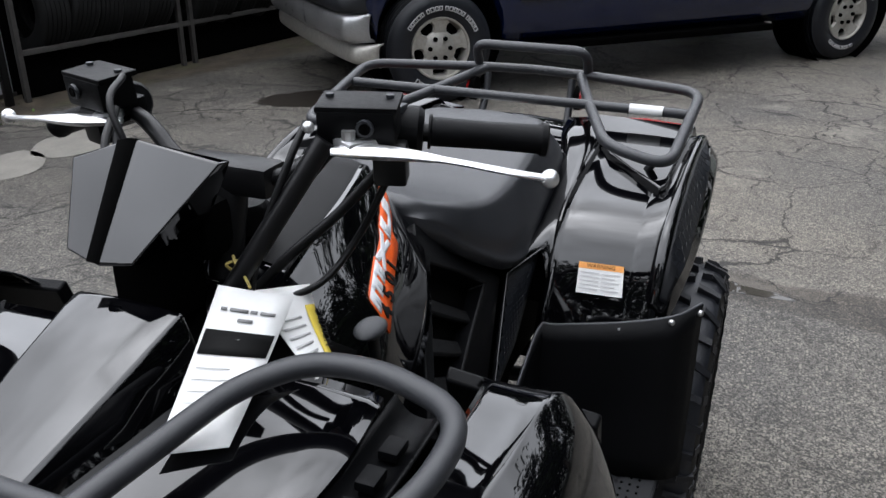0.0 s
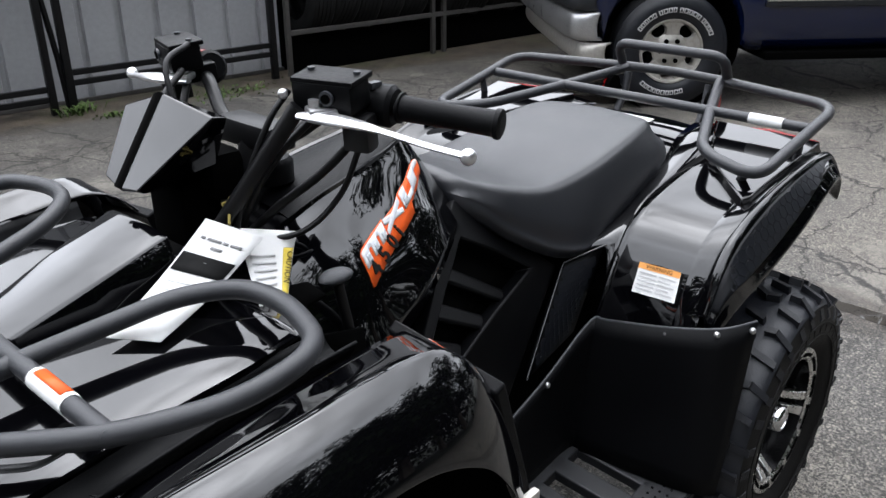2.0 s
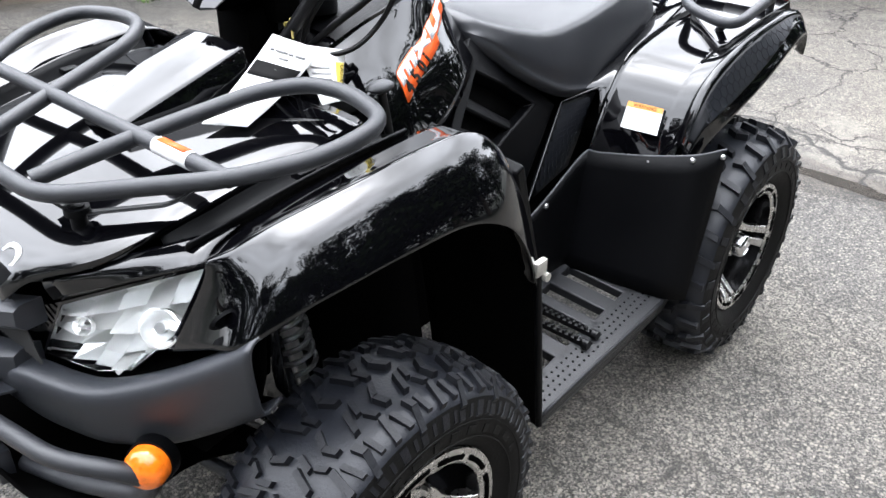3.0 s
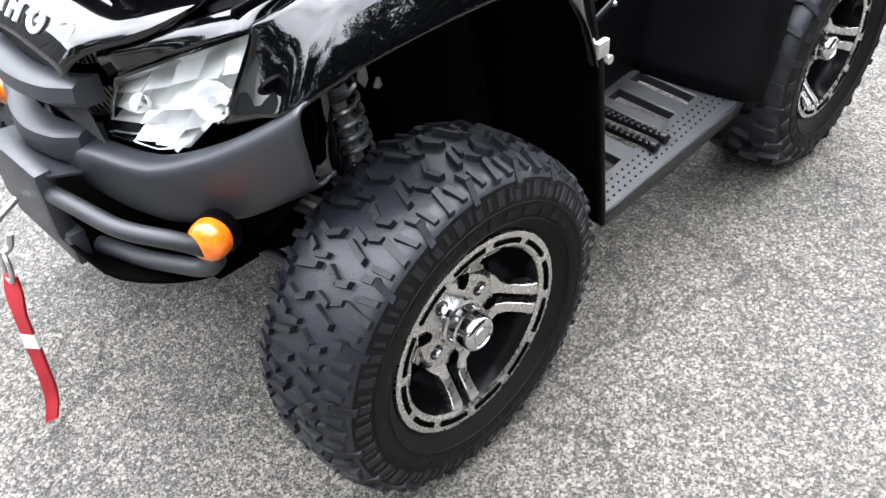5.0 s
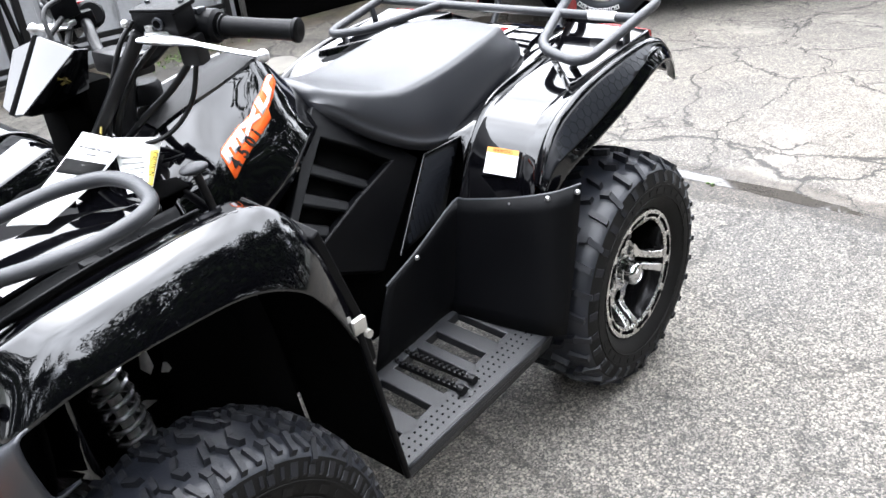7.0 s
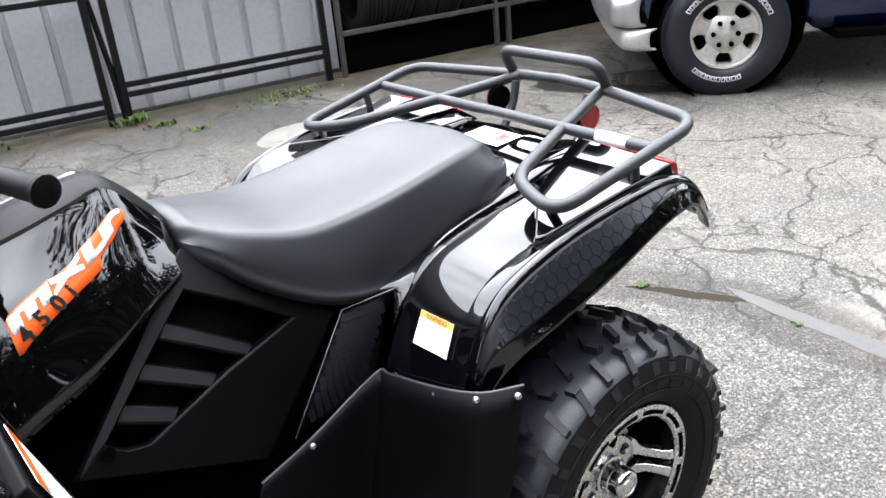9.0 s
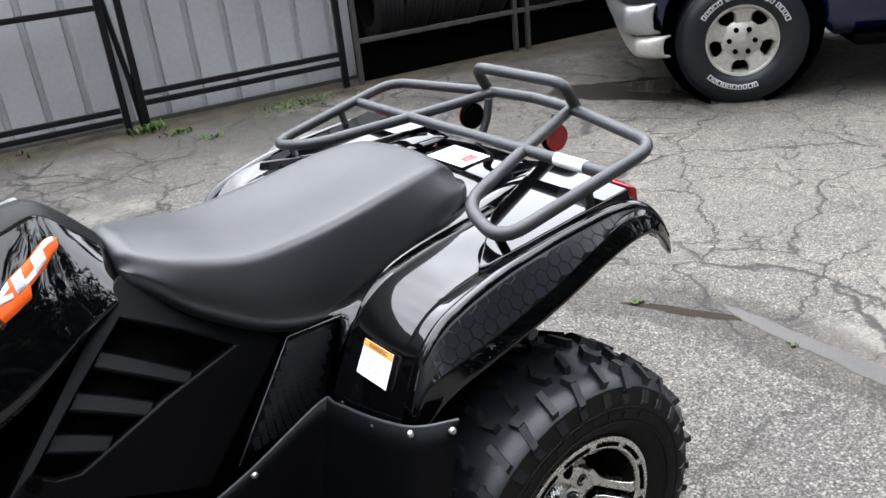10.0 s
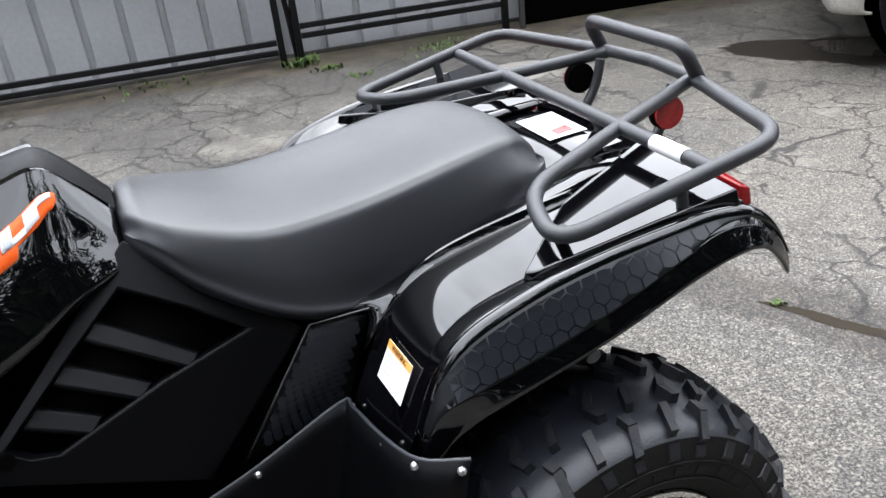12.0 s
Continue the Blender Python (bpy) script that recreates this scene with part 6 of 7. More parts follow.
# bumper moulding
bm = bmesh.new()
side_pts = ((-0.134, 0.447, 0.756, 0.744, 0.628), (-0.156, 0.405, 0.724, 0.708, 0.598), (-0.196, 0.325, 0.672, 0.656, 0.548), (-0.240, 0.250, 0.640, 0.626, 0.530), (-0.262, 0.200, 0.634, 0.622, 0.528), (-0.285, 0.118, 0.634, 0.622, 0.534))
full = [(x, -y, a, b, c) for x, y, a, b, c in side_pts] + [(-0.295, 0.0, 0.60, 0.59, 0.545)] + [(x, y, a, b, c) for x, y, a, b, c in side_pts[::-1]]
rows = [[(x + 0.02, y, a + 0.002) for x, y, a, b, c in full], [(x - 0.004, y * 1.005, a) for x, y, a, b, c in full], [(x - 0.016, y * 1.02, b) for x, y, a, b, c in full], [(x - 0.010, y * 1.01, (b + c) / 2) for x, y, a, b, c in full], [(x + 0.006, y * 0.99, c) for x, y, a, b, c in full], [(x + 0.05, y * 0.95, c - 0.01) for x, y, a, b, c in full]]
sheet(bm, rows, 4, 4)
part("front_bumper", bm, BUMPER, atv, "matte grey-black bumper moulding", thick=0.005)

# headlamps: reflector bowl, chrome cups and a clear lens
for s in (-1, 1):
    rim = sy([(-0.240, 0.186, 0.742), (-0.250, 0.118, 0.636), (-0.222, 0.205, 0.632), (-0.196, 0.250, 0.642), (-0.158, 0.320, 0.72), (-0.130, 0.357, 0.818)], s)
    out = Vector((-0.80, 0.55 * s, 0.22)).normalized()
    cen = sum((Vector(p) for p in rim), Vector()) / 6
    big = [cen + (Vector(p) - cen) * 1.06 for p in rim]
    bm = bmesh.new()
    rings = [[Vector(p) + out * 0.003 for p in rim], [q + out * 0.001 for q in big], [q - out * 0.06 for q in big], [Vector(p) - out * 0.06 for p in rim]]
    vs = [[bm.verts.new(p) for p in r] for r in rings]
    for p, q in zip(vs, vs[1:]):
        for k in range(6):
            bm.faces.new((p[k], p[(k + 1) % 6], q[(k + 1) % 6], q[k]))
    bm.faces.new(vs[-1])
    lamp = part("headlight", bm, GLOSS, atv, "clear multi-reflector headlamp", angle=30)
    # stepped mirror facets, tilted to the sky
    q00, q10, q11, q01 = Vector(rim[1]), Vector(rim[3]), Vector(rim[5]), Vector(rim[0])

    bulge = Vector(rim[4]) - (q10 + q11) / 2
    sag = Vector(rim[2]) - (q00 + q10) / 2

    def on_lamp(u, v, d):
        inner, outer = q00.lerp(q01, v), q10.lerp(q11, v) + bulge * 4 * v * (1 - v)
        return inner.lerp(outer, u) + sag * 4 * u * (1 - u) * (1 - v) - out * d

    rnd = random.Random(17)
    bm = bmesh.new()
    nu_, nv_ = 5, 4
    for i_ in range(nu_):
        for j_ in range(nv_):
            low, top = rnd.uniform(0.002, 0.012), rnd.uniform(0.026, 0.054)
            tw = rnd.uniform(-0.022, 0.022)
            u0, u1, v0, v1 = i_ / nu_, (i_ + 1) / nu_, j_ / nv_, (j_ + 1) / nv_
            pts = [(u0, v0, low), (u1, v0, low + tw), (u1, v1, top + tw), (u0, v1, top)]
            face_v = [bm.verts.new(on_lamp(*p)) for p in pts]
            back = [bm.verts.new(on_lamp(u, v, 0.055)) for u, v, _d in pts]
            bm.faces.new(face_v)
            for k in range(4):
                bm.faces.new((face_v[k], face_v[(k + 1) % 4], back[(k + 1) % 4], back[k]))
    part("reflector", bm, REFLECTOR, lamp, "bright stepped reflector", smooth=False)
    ax = (out + Vector((0, 0, 0.25))).normalized()
    e1 = ax.cross(Vector((0, 0, 1))).normalized()
    e2 = ax.cross(e1)
    for u_, v_, r_ in ((0.80, 0.56, 0.028), (0.20, 0.60, 0.014)):
        bm = bmesh.new()
        c = on_lamp(u_, v_, -0.002)
        rings = []
        for rr, dd in ((r_, -0.006), (r_, 0.002), (r_ * 0.92, 0.003), (r_ * 0.75, -0.008), (r_ * 0.45, -0.016), (r_ * 0.3, -0.018)):
            rings.append([c + ax * dd + e1 * rr * math.cos(a) + e2 * rr * math.sin(a) for a in np.linspace(0, 2 * math.pi, 21)[:-1]])
        loft(bm, rings, cap=False)
        part("lamp_cup", bm, REFLECTOR, lamp)
        bm = bmesh.new()
        disc(bm, c - ax * 0.008, ax, r_ * 0.28, 0.016, 12)
        part("bulb_cap", bm, STEEL, lamp)
    bm = bmesh.new()
    lens = [[Vector(p) + out * 0.004 for p in rim], [cen + (Vector(p) - cen) * 0.9 + out * 0.012 for p in rim], [cen + (Vector(p) - cen) * 0.4 + out * 0.02 for p in rim]]
    vs = [[bm.verts.new(p) for p in r] for r in lens]
    for p, q in zip(vs, vs[1:]):
        for k in range(6):
            bm.faces.new((p[k], p[(k + 1) % 6], q[(k + 1) % 6], q[k]))
    bm.faces.new(vs[-1])
    lens_ob = part("lens", bm, GLASS, lamp, thick=0.002)
    lens_ob.visible_shadow = False
    # brow over the lamp
    bm = bmesh.new()
    sheet(bm, [sy(r, s) for r in ([(-0.247, 0.178, 0.747), (-0.192, 0.268, 0.786), (-0.131, 0.358, 0.824)], [(-0.252, 0.170, 0.775), (-0.185, 0.264, 0.806), (-0.105, 0.346, 0.836)], [(-0.232, 0.166, 0.790), (-0.165, 0.256, 0.816), (-0.06, 0.338, 0.844)])], 4, 4)
    part("lamp_brow", bm, GLOSS, atv, thick=0.004)
    # bumper loop, amber lamp
    pipe("bumper_bar", sy([(-0.352, 0.07, 0.568), (-0.345, 0.14, 0.575), (-0.328, 0.255, 0.575), (-0.278, 0.318, 0.560), (-0.238, 0.338, 0.525), (-0.246, 0.308, 0.482), (-0.290, 0.20, 0.468), (-0.315, 0.10, 0.46)], s), 0.0135, RACK, rnd=0.035, n=12)
    bm = bmesh.new()
    fw = Vector((-0.82, 0.52 * s, 0.2)).normalized()
    c = Vector((-0.232, 0.322 * s, 0.545))
    disc(bm, c - fw * 0.004, fw, 0.034, 0.022, 24)
    sig = part("turn_signal", bm, MATTE, atv, "round amber turn signal")
    bm = bmesh.new()
    e1 = fw.cross(Vector((0, 0, 1))).normalized()
    e2 = fw.cross(e1)
    rings = []
    for rr, dd in ((0.031, 0.0), (0.030, 0.016), (0.024, 0.024), (0.010, 0.029), (0.002, 0.030)):
        rings.append([c + fw * (dd + 0.006) + e1 * rr * math.cos(a) + e2 * rr * math.sin(a) for a in np.linspace(0, 2 * math.pi, 25)[:-1]])
    loft(bm, rings)
    part("amber_lens", bm, AMBER, sig, "amber plastic lens")
bm = bmesh.new()
slab(bm, [(-0.345, -0.105, 0.605), (-0.365, -0.06, 0.607), (-0.365, 0.06, 0.607), (-0.345, 0.105, 0.605), (-0.345, 0.105, 0.595), (-0.30, 0.105, 0.59), (-0.30, -0.105, 0.59)], (0, 0, 1), 0.004)
block(bm, (-0.352, 0, 0.55), (0.03, 0.19, 0.12), 0.01)
block(bm, (-0.345, 0, 0.475), (0.028, 0.22, 0.06), 0.01)
part("bumper_plate", bm, BUMPER, atv, "steel centre plate of the front bumper")
bm = bmesh.new()
rows = [[(-0.36, y, 0.485) for y in (-0.11, 0, 0.11)], [(-0.335, y * 1.7, 0.450) for y in (-0.11, 0, 0.11)], [(-0.24, y * 2.3, 0.425) for y in (-0.11, 0, 0.11)], [(-0.10, y * 1.9, 0.37) for y in (-0.11, 0, 0.11)], [(0.08, y * 1.8, 0.27) for y in (-0.11, 0, 0.11)]]
sheet(bm, rows, 4, 4)
part("skid_plate", bm, DARK, atv, "black skid plate under the nose", thick=0.006)
# winch hook with a red pull strap
pipe("winch_hook", [(-0.372, 0.03, 0.515), (-0.415, 0.022, 0.500), (-0.440, 0.022, 0.470), (-0.432, 0.022, 0.440), (-0.412, 0.022, 0.445), (-0.405, 0.022, 0.468)], 0.006, STEEL, "zinc-plated winch hook", rnd=0.02)
bm = bmesh.new()
ring_pts = [(-0.430 + 0.004 * math.sin(a), 0.022 + 0.016 * math.cos(a), 0.415 + 0.026 * math.sin(a)) for a in np.linspace(0, 2 * math.pi, 21)[:-1]]
tube(bm, ring_pts, 0.0045, 8, closed=True)
part("hook_ring", bm, STEEL, atv)
bm = bmesh.new()
mid_line = spline([(-0.430, 0.022, 0.400), (-0.445, 0.016, 0.33), (-0.452, 0.010, 0.24), (-0.462, 0.004, 0.15), (-0.482, -0.006, 0.105)], 6)
rings = []
for i, p in enumerate(mid_line):
    f = i / (len(mid_line) - 1)
    w = 0.013 * (1 - 0.25 * f) + 0.006 * math.exp(-((f - 0.12) / 0.1) ** 2)
    tw = 0.5 + 0.9 * f
    d = Vector((math.sin(tw) * -0.6, math.cos(tw), 0)).normalized() * w
    nn = Vector((0.0025, 0.001, 0))
    rings.append([p - d - nn, p + d - nn, p + d + nn, p - d + nn])
loft(bm, rings)
strap = part("pull_strap", bm, STRAP, atv, "red webbing pull strap")
bm = bmesh.new()
for i, (j0, j1) in enumerate(((9, 11),)):
    rr = []
    for j in (j0, j0 + 1, j1):
        q = rings[j]
        cq = sum((Vector(v) for v in q), Vector()) / 4
        rr.append([cq + (Vector(v) - cq) * 1.12 for v in q])
    loft(bm, rr)
part("strap_mark", bm, PAPER, strap)

# ---- suspension and chassis ----
for s in (-1, 1):
    top, low = Vector((0.048, 0.235 * s, 0.715)), Vector((0.078, 0.270 * s, 0.440))
    ax = (low - top).normalized()
    bm = bmesh.new()
    tube(bm, [top, low], 0.012, 10)
    tube(bm, [top, top + ax * 0.10], 0.02, 10)
    shock = part("shock_absorber", bm, STEEL, atv, "coil-over shock absorber")
    e1 = ax.cross(Vector((0, 0, 1))).normalized()
    e2 = ax.cross(e1)
    pts = []
    for k in range(8 * 12 + 1):
        a = 2 * math.pi * k / 12
        pts.append(top + ax * (0.03 + 0.19 * k / 96) + 0.032 * (e1 * math.cos(a) + e2 * math.sin(a)))
    bm = bmesh.new()
    tube(bm, pts, 0.0052, 6)
    part("coil_spring", bm, COIL, shock, "dark grey steel coil spring")
    for y0_, z0_, y1_, z1_ in ((0.10, 0.44, 0.30, 0.40), (0.12, 0.30, 0.34, 0.24)):
        for dx in (-0.10, 0.12):
            pipe("control_arm", sy([(0.04 + dx, y0_, z0_), (0.04 + dx * 0.3, y1_ - 0.04, z1_), (0.04, y1_ + 0.04, z1_)], s), 0.013, BUMPER, "black steel control arm", rnd=0.03)
    pipe("tie_rod", sy([(-0.075, 0.14, 0.500), (-0.030, 0.305, 0.470)], s), 0.008, COIL)
    pipe("control_arm", sy([(-0.060, 0.13, 0.480), (-0.012, 0.300, 0.445)], s), 0.011, COIL, "black steel control arm")
    bm = bmesh.new()
    block(bm, (0.04, 0.36 * s, 0.32), (0.05, 0.05, 0.22), 0.015)
    disc(bm, (0.04, 0.36 * s, 0.305), (0, 1, 0), 0.075, 0.01, 24)
    part("steering_knuckle", bm, FRAME, atv)
    pipe("drive_axle", sy([(0.04, 0.10, 0.32), (0.04, 0.36, 0.305)], s), 0.02, DARK)
    pipe("rear_axle", sy([(1.285, 0.05, 0.33), (1.285, 0.40, 0.305)], s), 0.022, DARK)
    pipe("rear_arm", sy([(1.10, 0.12, 0.36), (1.25, 0.36, 0.30)], s), 0.018, FRAME)
    pipe("rear_arm", sy([(1.42, 0.12, 0.36), (1.31, 0.36, 0.30)], s), 0.018, FRAME)
    bm = bmesh.new()
    tube(bm, [(1.30, 0.20 * s, 0.68), (1.32, 0.30 * s, 0.40)], 0.026, 10)
    part("rear_shock", bm, FRAME, atv)
# plain engine and frame blocks, near-black to hold the shade inside the body
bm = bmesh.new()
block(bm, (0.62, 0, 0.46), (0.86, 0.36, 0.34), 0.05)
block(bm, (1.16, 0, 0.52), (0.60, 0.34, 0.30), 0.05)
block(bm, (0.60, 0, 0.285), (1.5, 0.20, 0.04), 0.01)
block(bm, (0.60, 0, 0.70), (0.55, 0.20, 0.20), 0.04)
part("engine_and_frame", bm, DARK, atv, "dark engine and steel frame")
# lining over the rear wheels, near-black in place of the shade there
bm = bmesh.new()
rows = [[(1.02, y, 0.60) for y in (-0.27, 0, 0.27)], [(1.10, y, 0.70) for y in (-0.45, 0, 0.45)], [(1.28, y, 0.77) for y in (-0.50, 0, 0.50)], [(1.50, y, 0.78) for y in (-0.49, 0, 0.49)]]
sheet(bm, rows, 3, 4)
part("rear_inner_fender", bm, DARK, atv, thick=0.004)
for s in (-1, 1):
    pipe("bolt_stack", sy([(1.29, 0.42, 0.655), (1.29, 0.44, 0.65)], s), 0.012, STEEL)
    pipe("brake_hose", spline(sy([(1.20, 0.36, 0.62), (1.24, 0.42, 0.64), (1.30, 0.40, 0.60)], s), 4), 0.006, FRAME)

# ---- handlebar, controls and pod ----
pipe("handlebar", [(0.485, -0.374, 1.106), (0.435, -0.241, 1.115), (0.395, -0.15, 1.108), (0.37, -0.075, 1.05), (0.37, 0.075, 1.05), (0.40, 0.15, 1.10), (0.445, 0.245, 1.092), (0.470, 0.385, 1.045)], 0.011, FRAME, rnd=0.04)
pipe("steering_stem", [(0.30, 0.0, 0.80), (0.375, 0.0, 1.06)], 0.022, FRAME, n=12)
bm = bmesh.new()
block(bm, (0.372, 0, 1.05), (0.05, 0.13, 0.04), 0.008)
part("bar_clamp", bm, FRAME, atv)
for s in (-1, 1):
    g0, g1 = (Vector((0.435, -0.241, 1.115)), Vector((0.485, -0.374, 1.106))) if s < 0 else (Vector((0.445, 0.245, 1.092)), Vector((0.470, 0.385, 1.045)))
    d = (g1 - g0).normalized()
    bm = bmesh.new()
    prof = [(0.0, 0.021), (0.02, 0.021), (0.03, 0.0175), (0.5, 0.0165), (0.92, 0.0175), (0.94, 0.020), (0.985, 0.020), (1.0, 0.016)]
    e1 = d.cross(Vector((0, 0, 1))).normalized()
    e2 = d.cross(e1)
    loft(bm, [[g0 + (g1 - g0) * f + r_ * (e1 * math.cos(a) + e2 * math.sin(a)) for a in np.linspace(0, 2 * math.pi, 17)[:-1]] for f, r_ in prof])
    part("grip", bm, MATTE, atv, "ribbed black rubber grip")
    # switch block
    bm = bmesh.new()
    c = g0 - d * 0.03
    loft(bm, [[c + d * dd + rr * (e1 * math.cos(a) + e2 * math.sin(a)) for a in np.linspace(0, 2 * math.pi, 15)[:-1]] for dd, rr in ((-0.028, 0.022), (-0.022, 0.028), (0.018, 0.029), (0.024, 0.024))])
    sw = part("switch_block", bm, MATTE, atv, "black handlebar switch block")
    bm = bmesh.new()
    block(bm, c + Vector((-0.01, 0, 0.028)), (0.02, 0.014, 0.010), 0.003)
    part("switch", bm, BUMPER if s < 0 else RED, sw)
    # brake reservoir
    m = Matrix.Rotation(-0.30 * s, 3, "Z") @ Matrix.Rotation(radians(-6), 3, "Y")
    bm = bmesh.new()
    rc = Vector((0.362, 0.188 * s, 1.140)) if s < 0 else Vector((0.385, 0.205, 1.135))
    block(bm, rc, (0.052, 0.088, 0.040), 0.006, m)
    res = part("brake_reservoir", bm, MATTE, atv, "black brake fluid reservoir")
    bm = bmesh.new()
    block(bm, rc + Vector((0.002, 0, 0.021)), (0.056, 0.092, 0.008), 0.003, m)
    part("lid", bm, MATTE, res)
    bm = bmesh.new()
    block(bm, rc + Vector((0.03, 0.0, -0.030)), (0.05, 0.06, 0.028), 0.006, m)
    part("lever_clamp", bm, MATTE, res)
    nose = m @ Vector((-1, 0, 0))
    bm = bmesh.new()
    disc(bm, rc + nose * 0.027 + Vector((0, 0.012 * s, 0.003)), nose, 0.0100, 0.004, 20)
    glass_ring = part("sight_ring", bm, BUMPER, res)
    bm = bmesh.new()
    disc(bm, rc + nose * 0.0285 + Vector((0, 0.012 * s, 0.003)), nose, 0.0065, 0.004, 16)
    part("sight_glass", bm, DARK, res)
    for dy in (-0.038, 0.038):
        bm = bmesh.new()
        disc(bm, rc + m @ Vector((0.012, dy * 0.9, 0.026)), (0, 0, 1), 0.005, 0.004, 8)
        part("cap_screw", bm, BUMPER, res)
    # cast lever with a ball end
    path = spline(sy([(0.312, 0.178, 1.118), (0.326, 0.205, 1.117), (0.338, 0.25, 1.116), (0.340, 0.31, 1.115), (0.353, 0.365, 1.107), (0.379, 0.406, 1.096)], s) if s < 0 else [(0.372, 0.165, 1.10), (0.358, 0.205, 1.100), (0.356, 0.25, 1.097), (0.364, 0.31, 1.090), (0.382, 0.365, 1.080), (0.410, 0.412, 1.071)], 6)
    bm = bmesh.new()
    def lever_r(f):
        return 0.0045 + 0.0085 * math.sin(math.pi * min(1.0, f * 1.6 + 0.08)) + 0.002 * f
    tube(bm, path, lever_r, 10, flat=0.6)
    block(bm, Vector(path[4]) + Vector((0.018, 0, 0.004)), (0.04, 0.035, 0.012), 0.004, Matrix.Rotation(0.5 * s, 3, "Z"))
    lever = part("brake_lever", bm, LEVER, atv, "silver cast brake lever")
    bm = bmesh.new()
    bmesh.ops.create_uvsphere(bm, u_segments=12, v_segments=8, radius=0.0105)
    bmesh.ops.translate(bm, vec=path[-1], verts=bm.verts)
    part("lever_ball", bm, LEVER, lever)
    bm = bmesh.new()
    disc(bm, Vector(path[3]) + Vector((0.012, 0, 0.012)), (0, 0, 1), 0.008, 0.016, 8)
    part("lever_bolt", bm, STEEL, lever)
    bm = bmesh.new()
    block(bm, (0.385, 0.215 * s, 1.088), (0.03, 0.04, 0.05), 0.006, m)
    part("lever_bracket", bm, FRAME, atv)
# cables from the bars down to the tank
for k, pts in enumerate((
        [(0.335, -0.135, 1.14), (0.30, -0.13, 1.10), (0.27, -0.10, 1.00), (0.25, -0.09, 0.90)],
        [(0.36, -0.15, 1.10), (0.32, -0.12, 1.05), (0.29, -0.08, 0.97), (0.27, -0.07, 0.88)],
        [(0.40, -0.20, 1.08), (0.37, -0.15, 1.02), (0.33, -0.10, 0.97), (0.29, -0.06, 0.92)],
        [(0.39, -0.21, 1.07), (0.385, -0.17, 0.99), (0.34, -0.14, 0.94), (0.28, -0.10, 0.93)],
        [(0.36, 0.16, 1.12), (0.30, 0.13, 1.08), (0.29, 0.09, 1.00), (0.27, 0.05, 0.90)],
        [(0.38, 0.18, 1.10), (0.34, 0.15, 1.04), (0.31, 0.10, 0.97), (0.29, 0.06, 0.90)],
        [(0.37, 0.15, 1.16), (0.31, 0.12, 1.14), (0.30, 0.08, 1.06), (0.30, 0.04, 0.95)])):
    pipe("cable", spline(pts, 6), 0.0045 + 0.001 * (k % 3), FRAME)
pipe("stay_tube", [(0.325, -0.165, 1.125), (0.235, -0.06, 0.93)], 0.012, FRAME)
bm = bmesh.new()
bmesh.ops.create_uvsphere(bm, u_segments=10, v_segments=6, radius=0.007)
bmesh.ops.translate(bm, vec=(0.312, -0.152, 1.142), verts=bm.verts)
part("banjo_bolt", bm, STEEL, atv)
# pod: a folded visor over a dark housing
POD = dict(A=(0.248, 0.028, 1.126), B=(0.256, -0.073, 1.108), C=(0.163, -0.018, 1.017), D=(0.169, 0.034, 1.006), E=(0.170, 0.052, 1.006), H=(0.257, 0.066, 1.115),
           F=(0.235, 0.115, 1.098), G=(0.172, 0.082, 1.015), W=(0.281, -0.068, 1.103), RB=(0.280, -0.030, 1.028), CB=(0.176, -0.012, 1.008), BB=(0.28, 0.045, 0.985), LB=(0.285, 0.100, 1.02), LW=(0.285, 0.118, 1.08), TB=(0.292, 0.050, 1.065))
bm = bmesh.new()
v = {k: bm.verts.new(p) for k, p in POD.items()}
for q in ("ABCD", "HEGF", ("A", "D", "E", "H"), ("B", "RB", "CB", "C"), ("B", "W", "RB"), ("A", "H", "TB"), ("A", "TB", "W", "B"), ("H", "F", "LW", "TB"), ("F", "G", "LB", "LW"), ("D", "C", "CB", "BB", "E"), ("E", "BB", "LB", "G"), ("CB", "RB", "BB")):
    bm.faces.new([v[k] for k in q])
bmesh.ops.recalc_face_normals(bm, faces=bm.faces)
part("instrument_pod", bm, GLOSS, atv, "angular gloss black instrument pod", bevel=0.0025, angle=8)
# dark band down the middle of the visor
a_, d_, e_, h_ = (Vector(POD[k]) for k in "ADEH")
nrm = (d_ - a_).cross(h_ - a_).normalized()
nrm = nrm if nrm.x < 0 else -nrm
bm = bmesh.new()
loft(bm, [[a_ + nrm * 0.0005, a_.lerp(h_, 0.2) + nrm * 0.005, a_.lerp(h_, 0.8) + nrm * 0.005, h_ + nrm * 0.0005, h_ - nrm * 0.004, a_ - nrm * 0.004], [d_ + nrm * 0.0005, d_.lerp(e_, 0.2) + nrm * 0.004, d_.lerp(e_, 0.8) + nrm * 0.004, e_ + nrm * 0.0005, e_ - nrm * 0.004, d_ - nrm * 0.004]])
part("pod_ridge", bm, DARK, atv)
bm = bmesh.new()
block(bm, (0.302, 0.035, 1.005), (0.06, 0.13, 0.075), 0.02)
block(bm, (0.27, 0.045, 0.95), (0.07, 0.09, 0.10), 0.015)
part("pod_housing", bm, DARK, atv)
# gear knob
pipe("gear_lever", [(0.37, -0.205, 0.70), (0.355, -0.207, 0.80), (0.338, -0.207, 0.880)], 0.008, FRAME)
bm = bmesh.new()
bmesh.ops.create_uvsphere(bm, u_segments=16, v_segments=10, radius=1.0)
bmesh.ops.scale(bm, vec=(0.028, 0.019, 0.0095), verts=bm.verts)
bmesh.ops.translate(bm, vec=(0.335, -0.207, 0.892), verts=bm.verts)
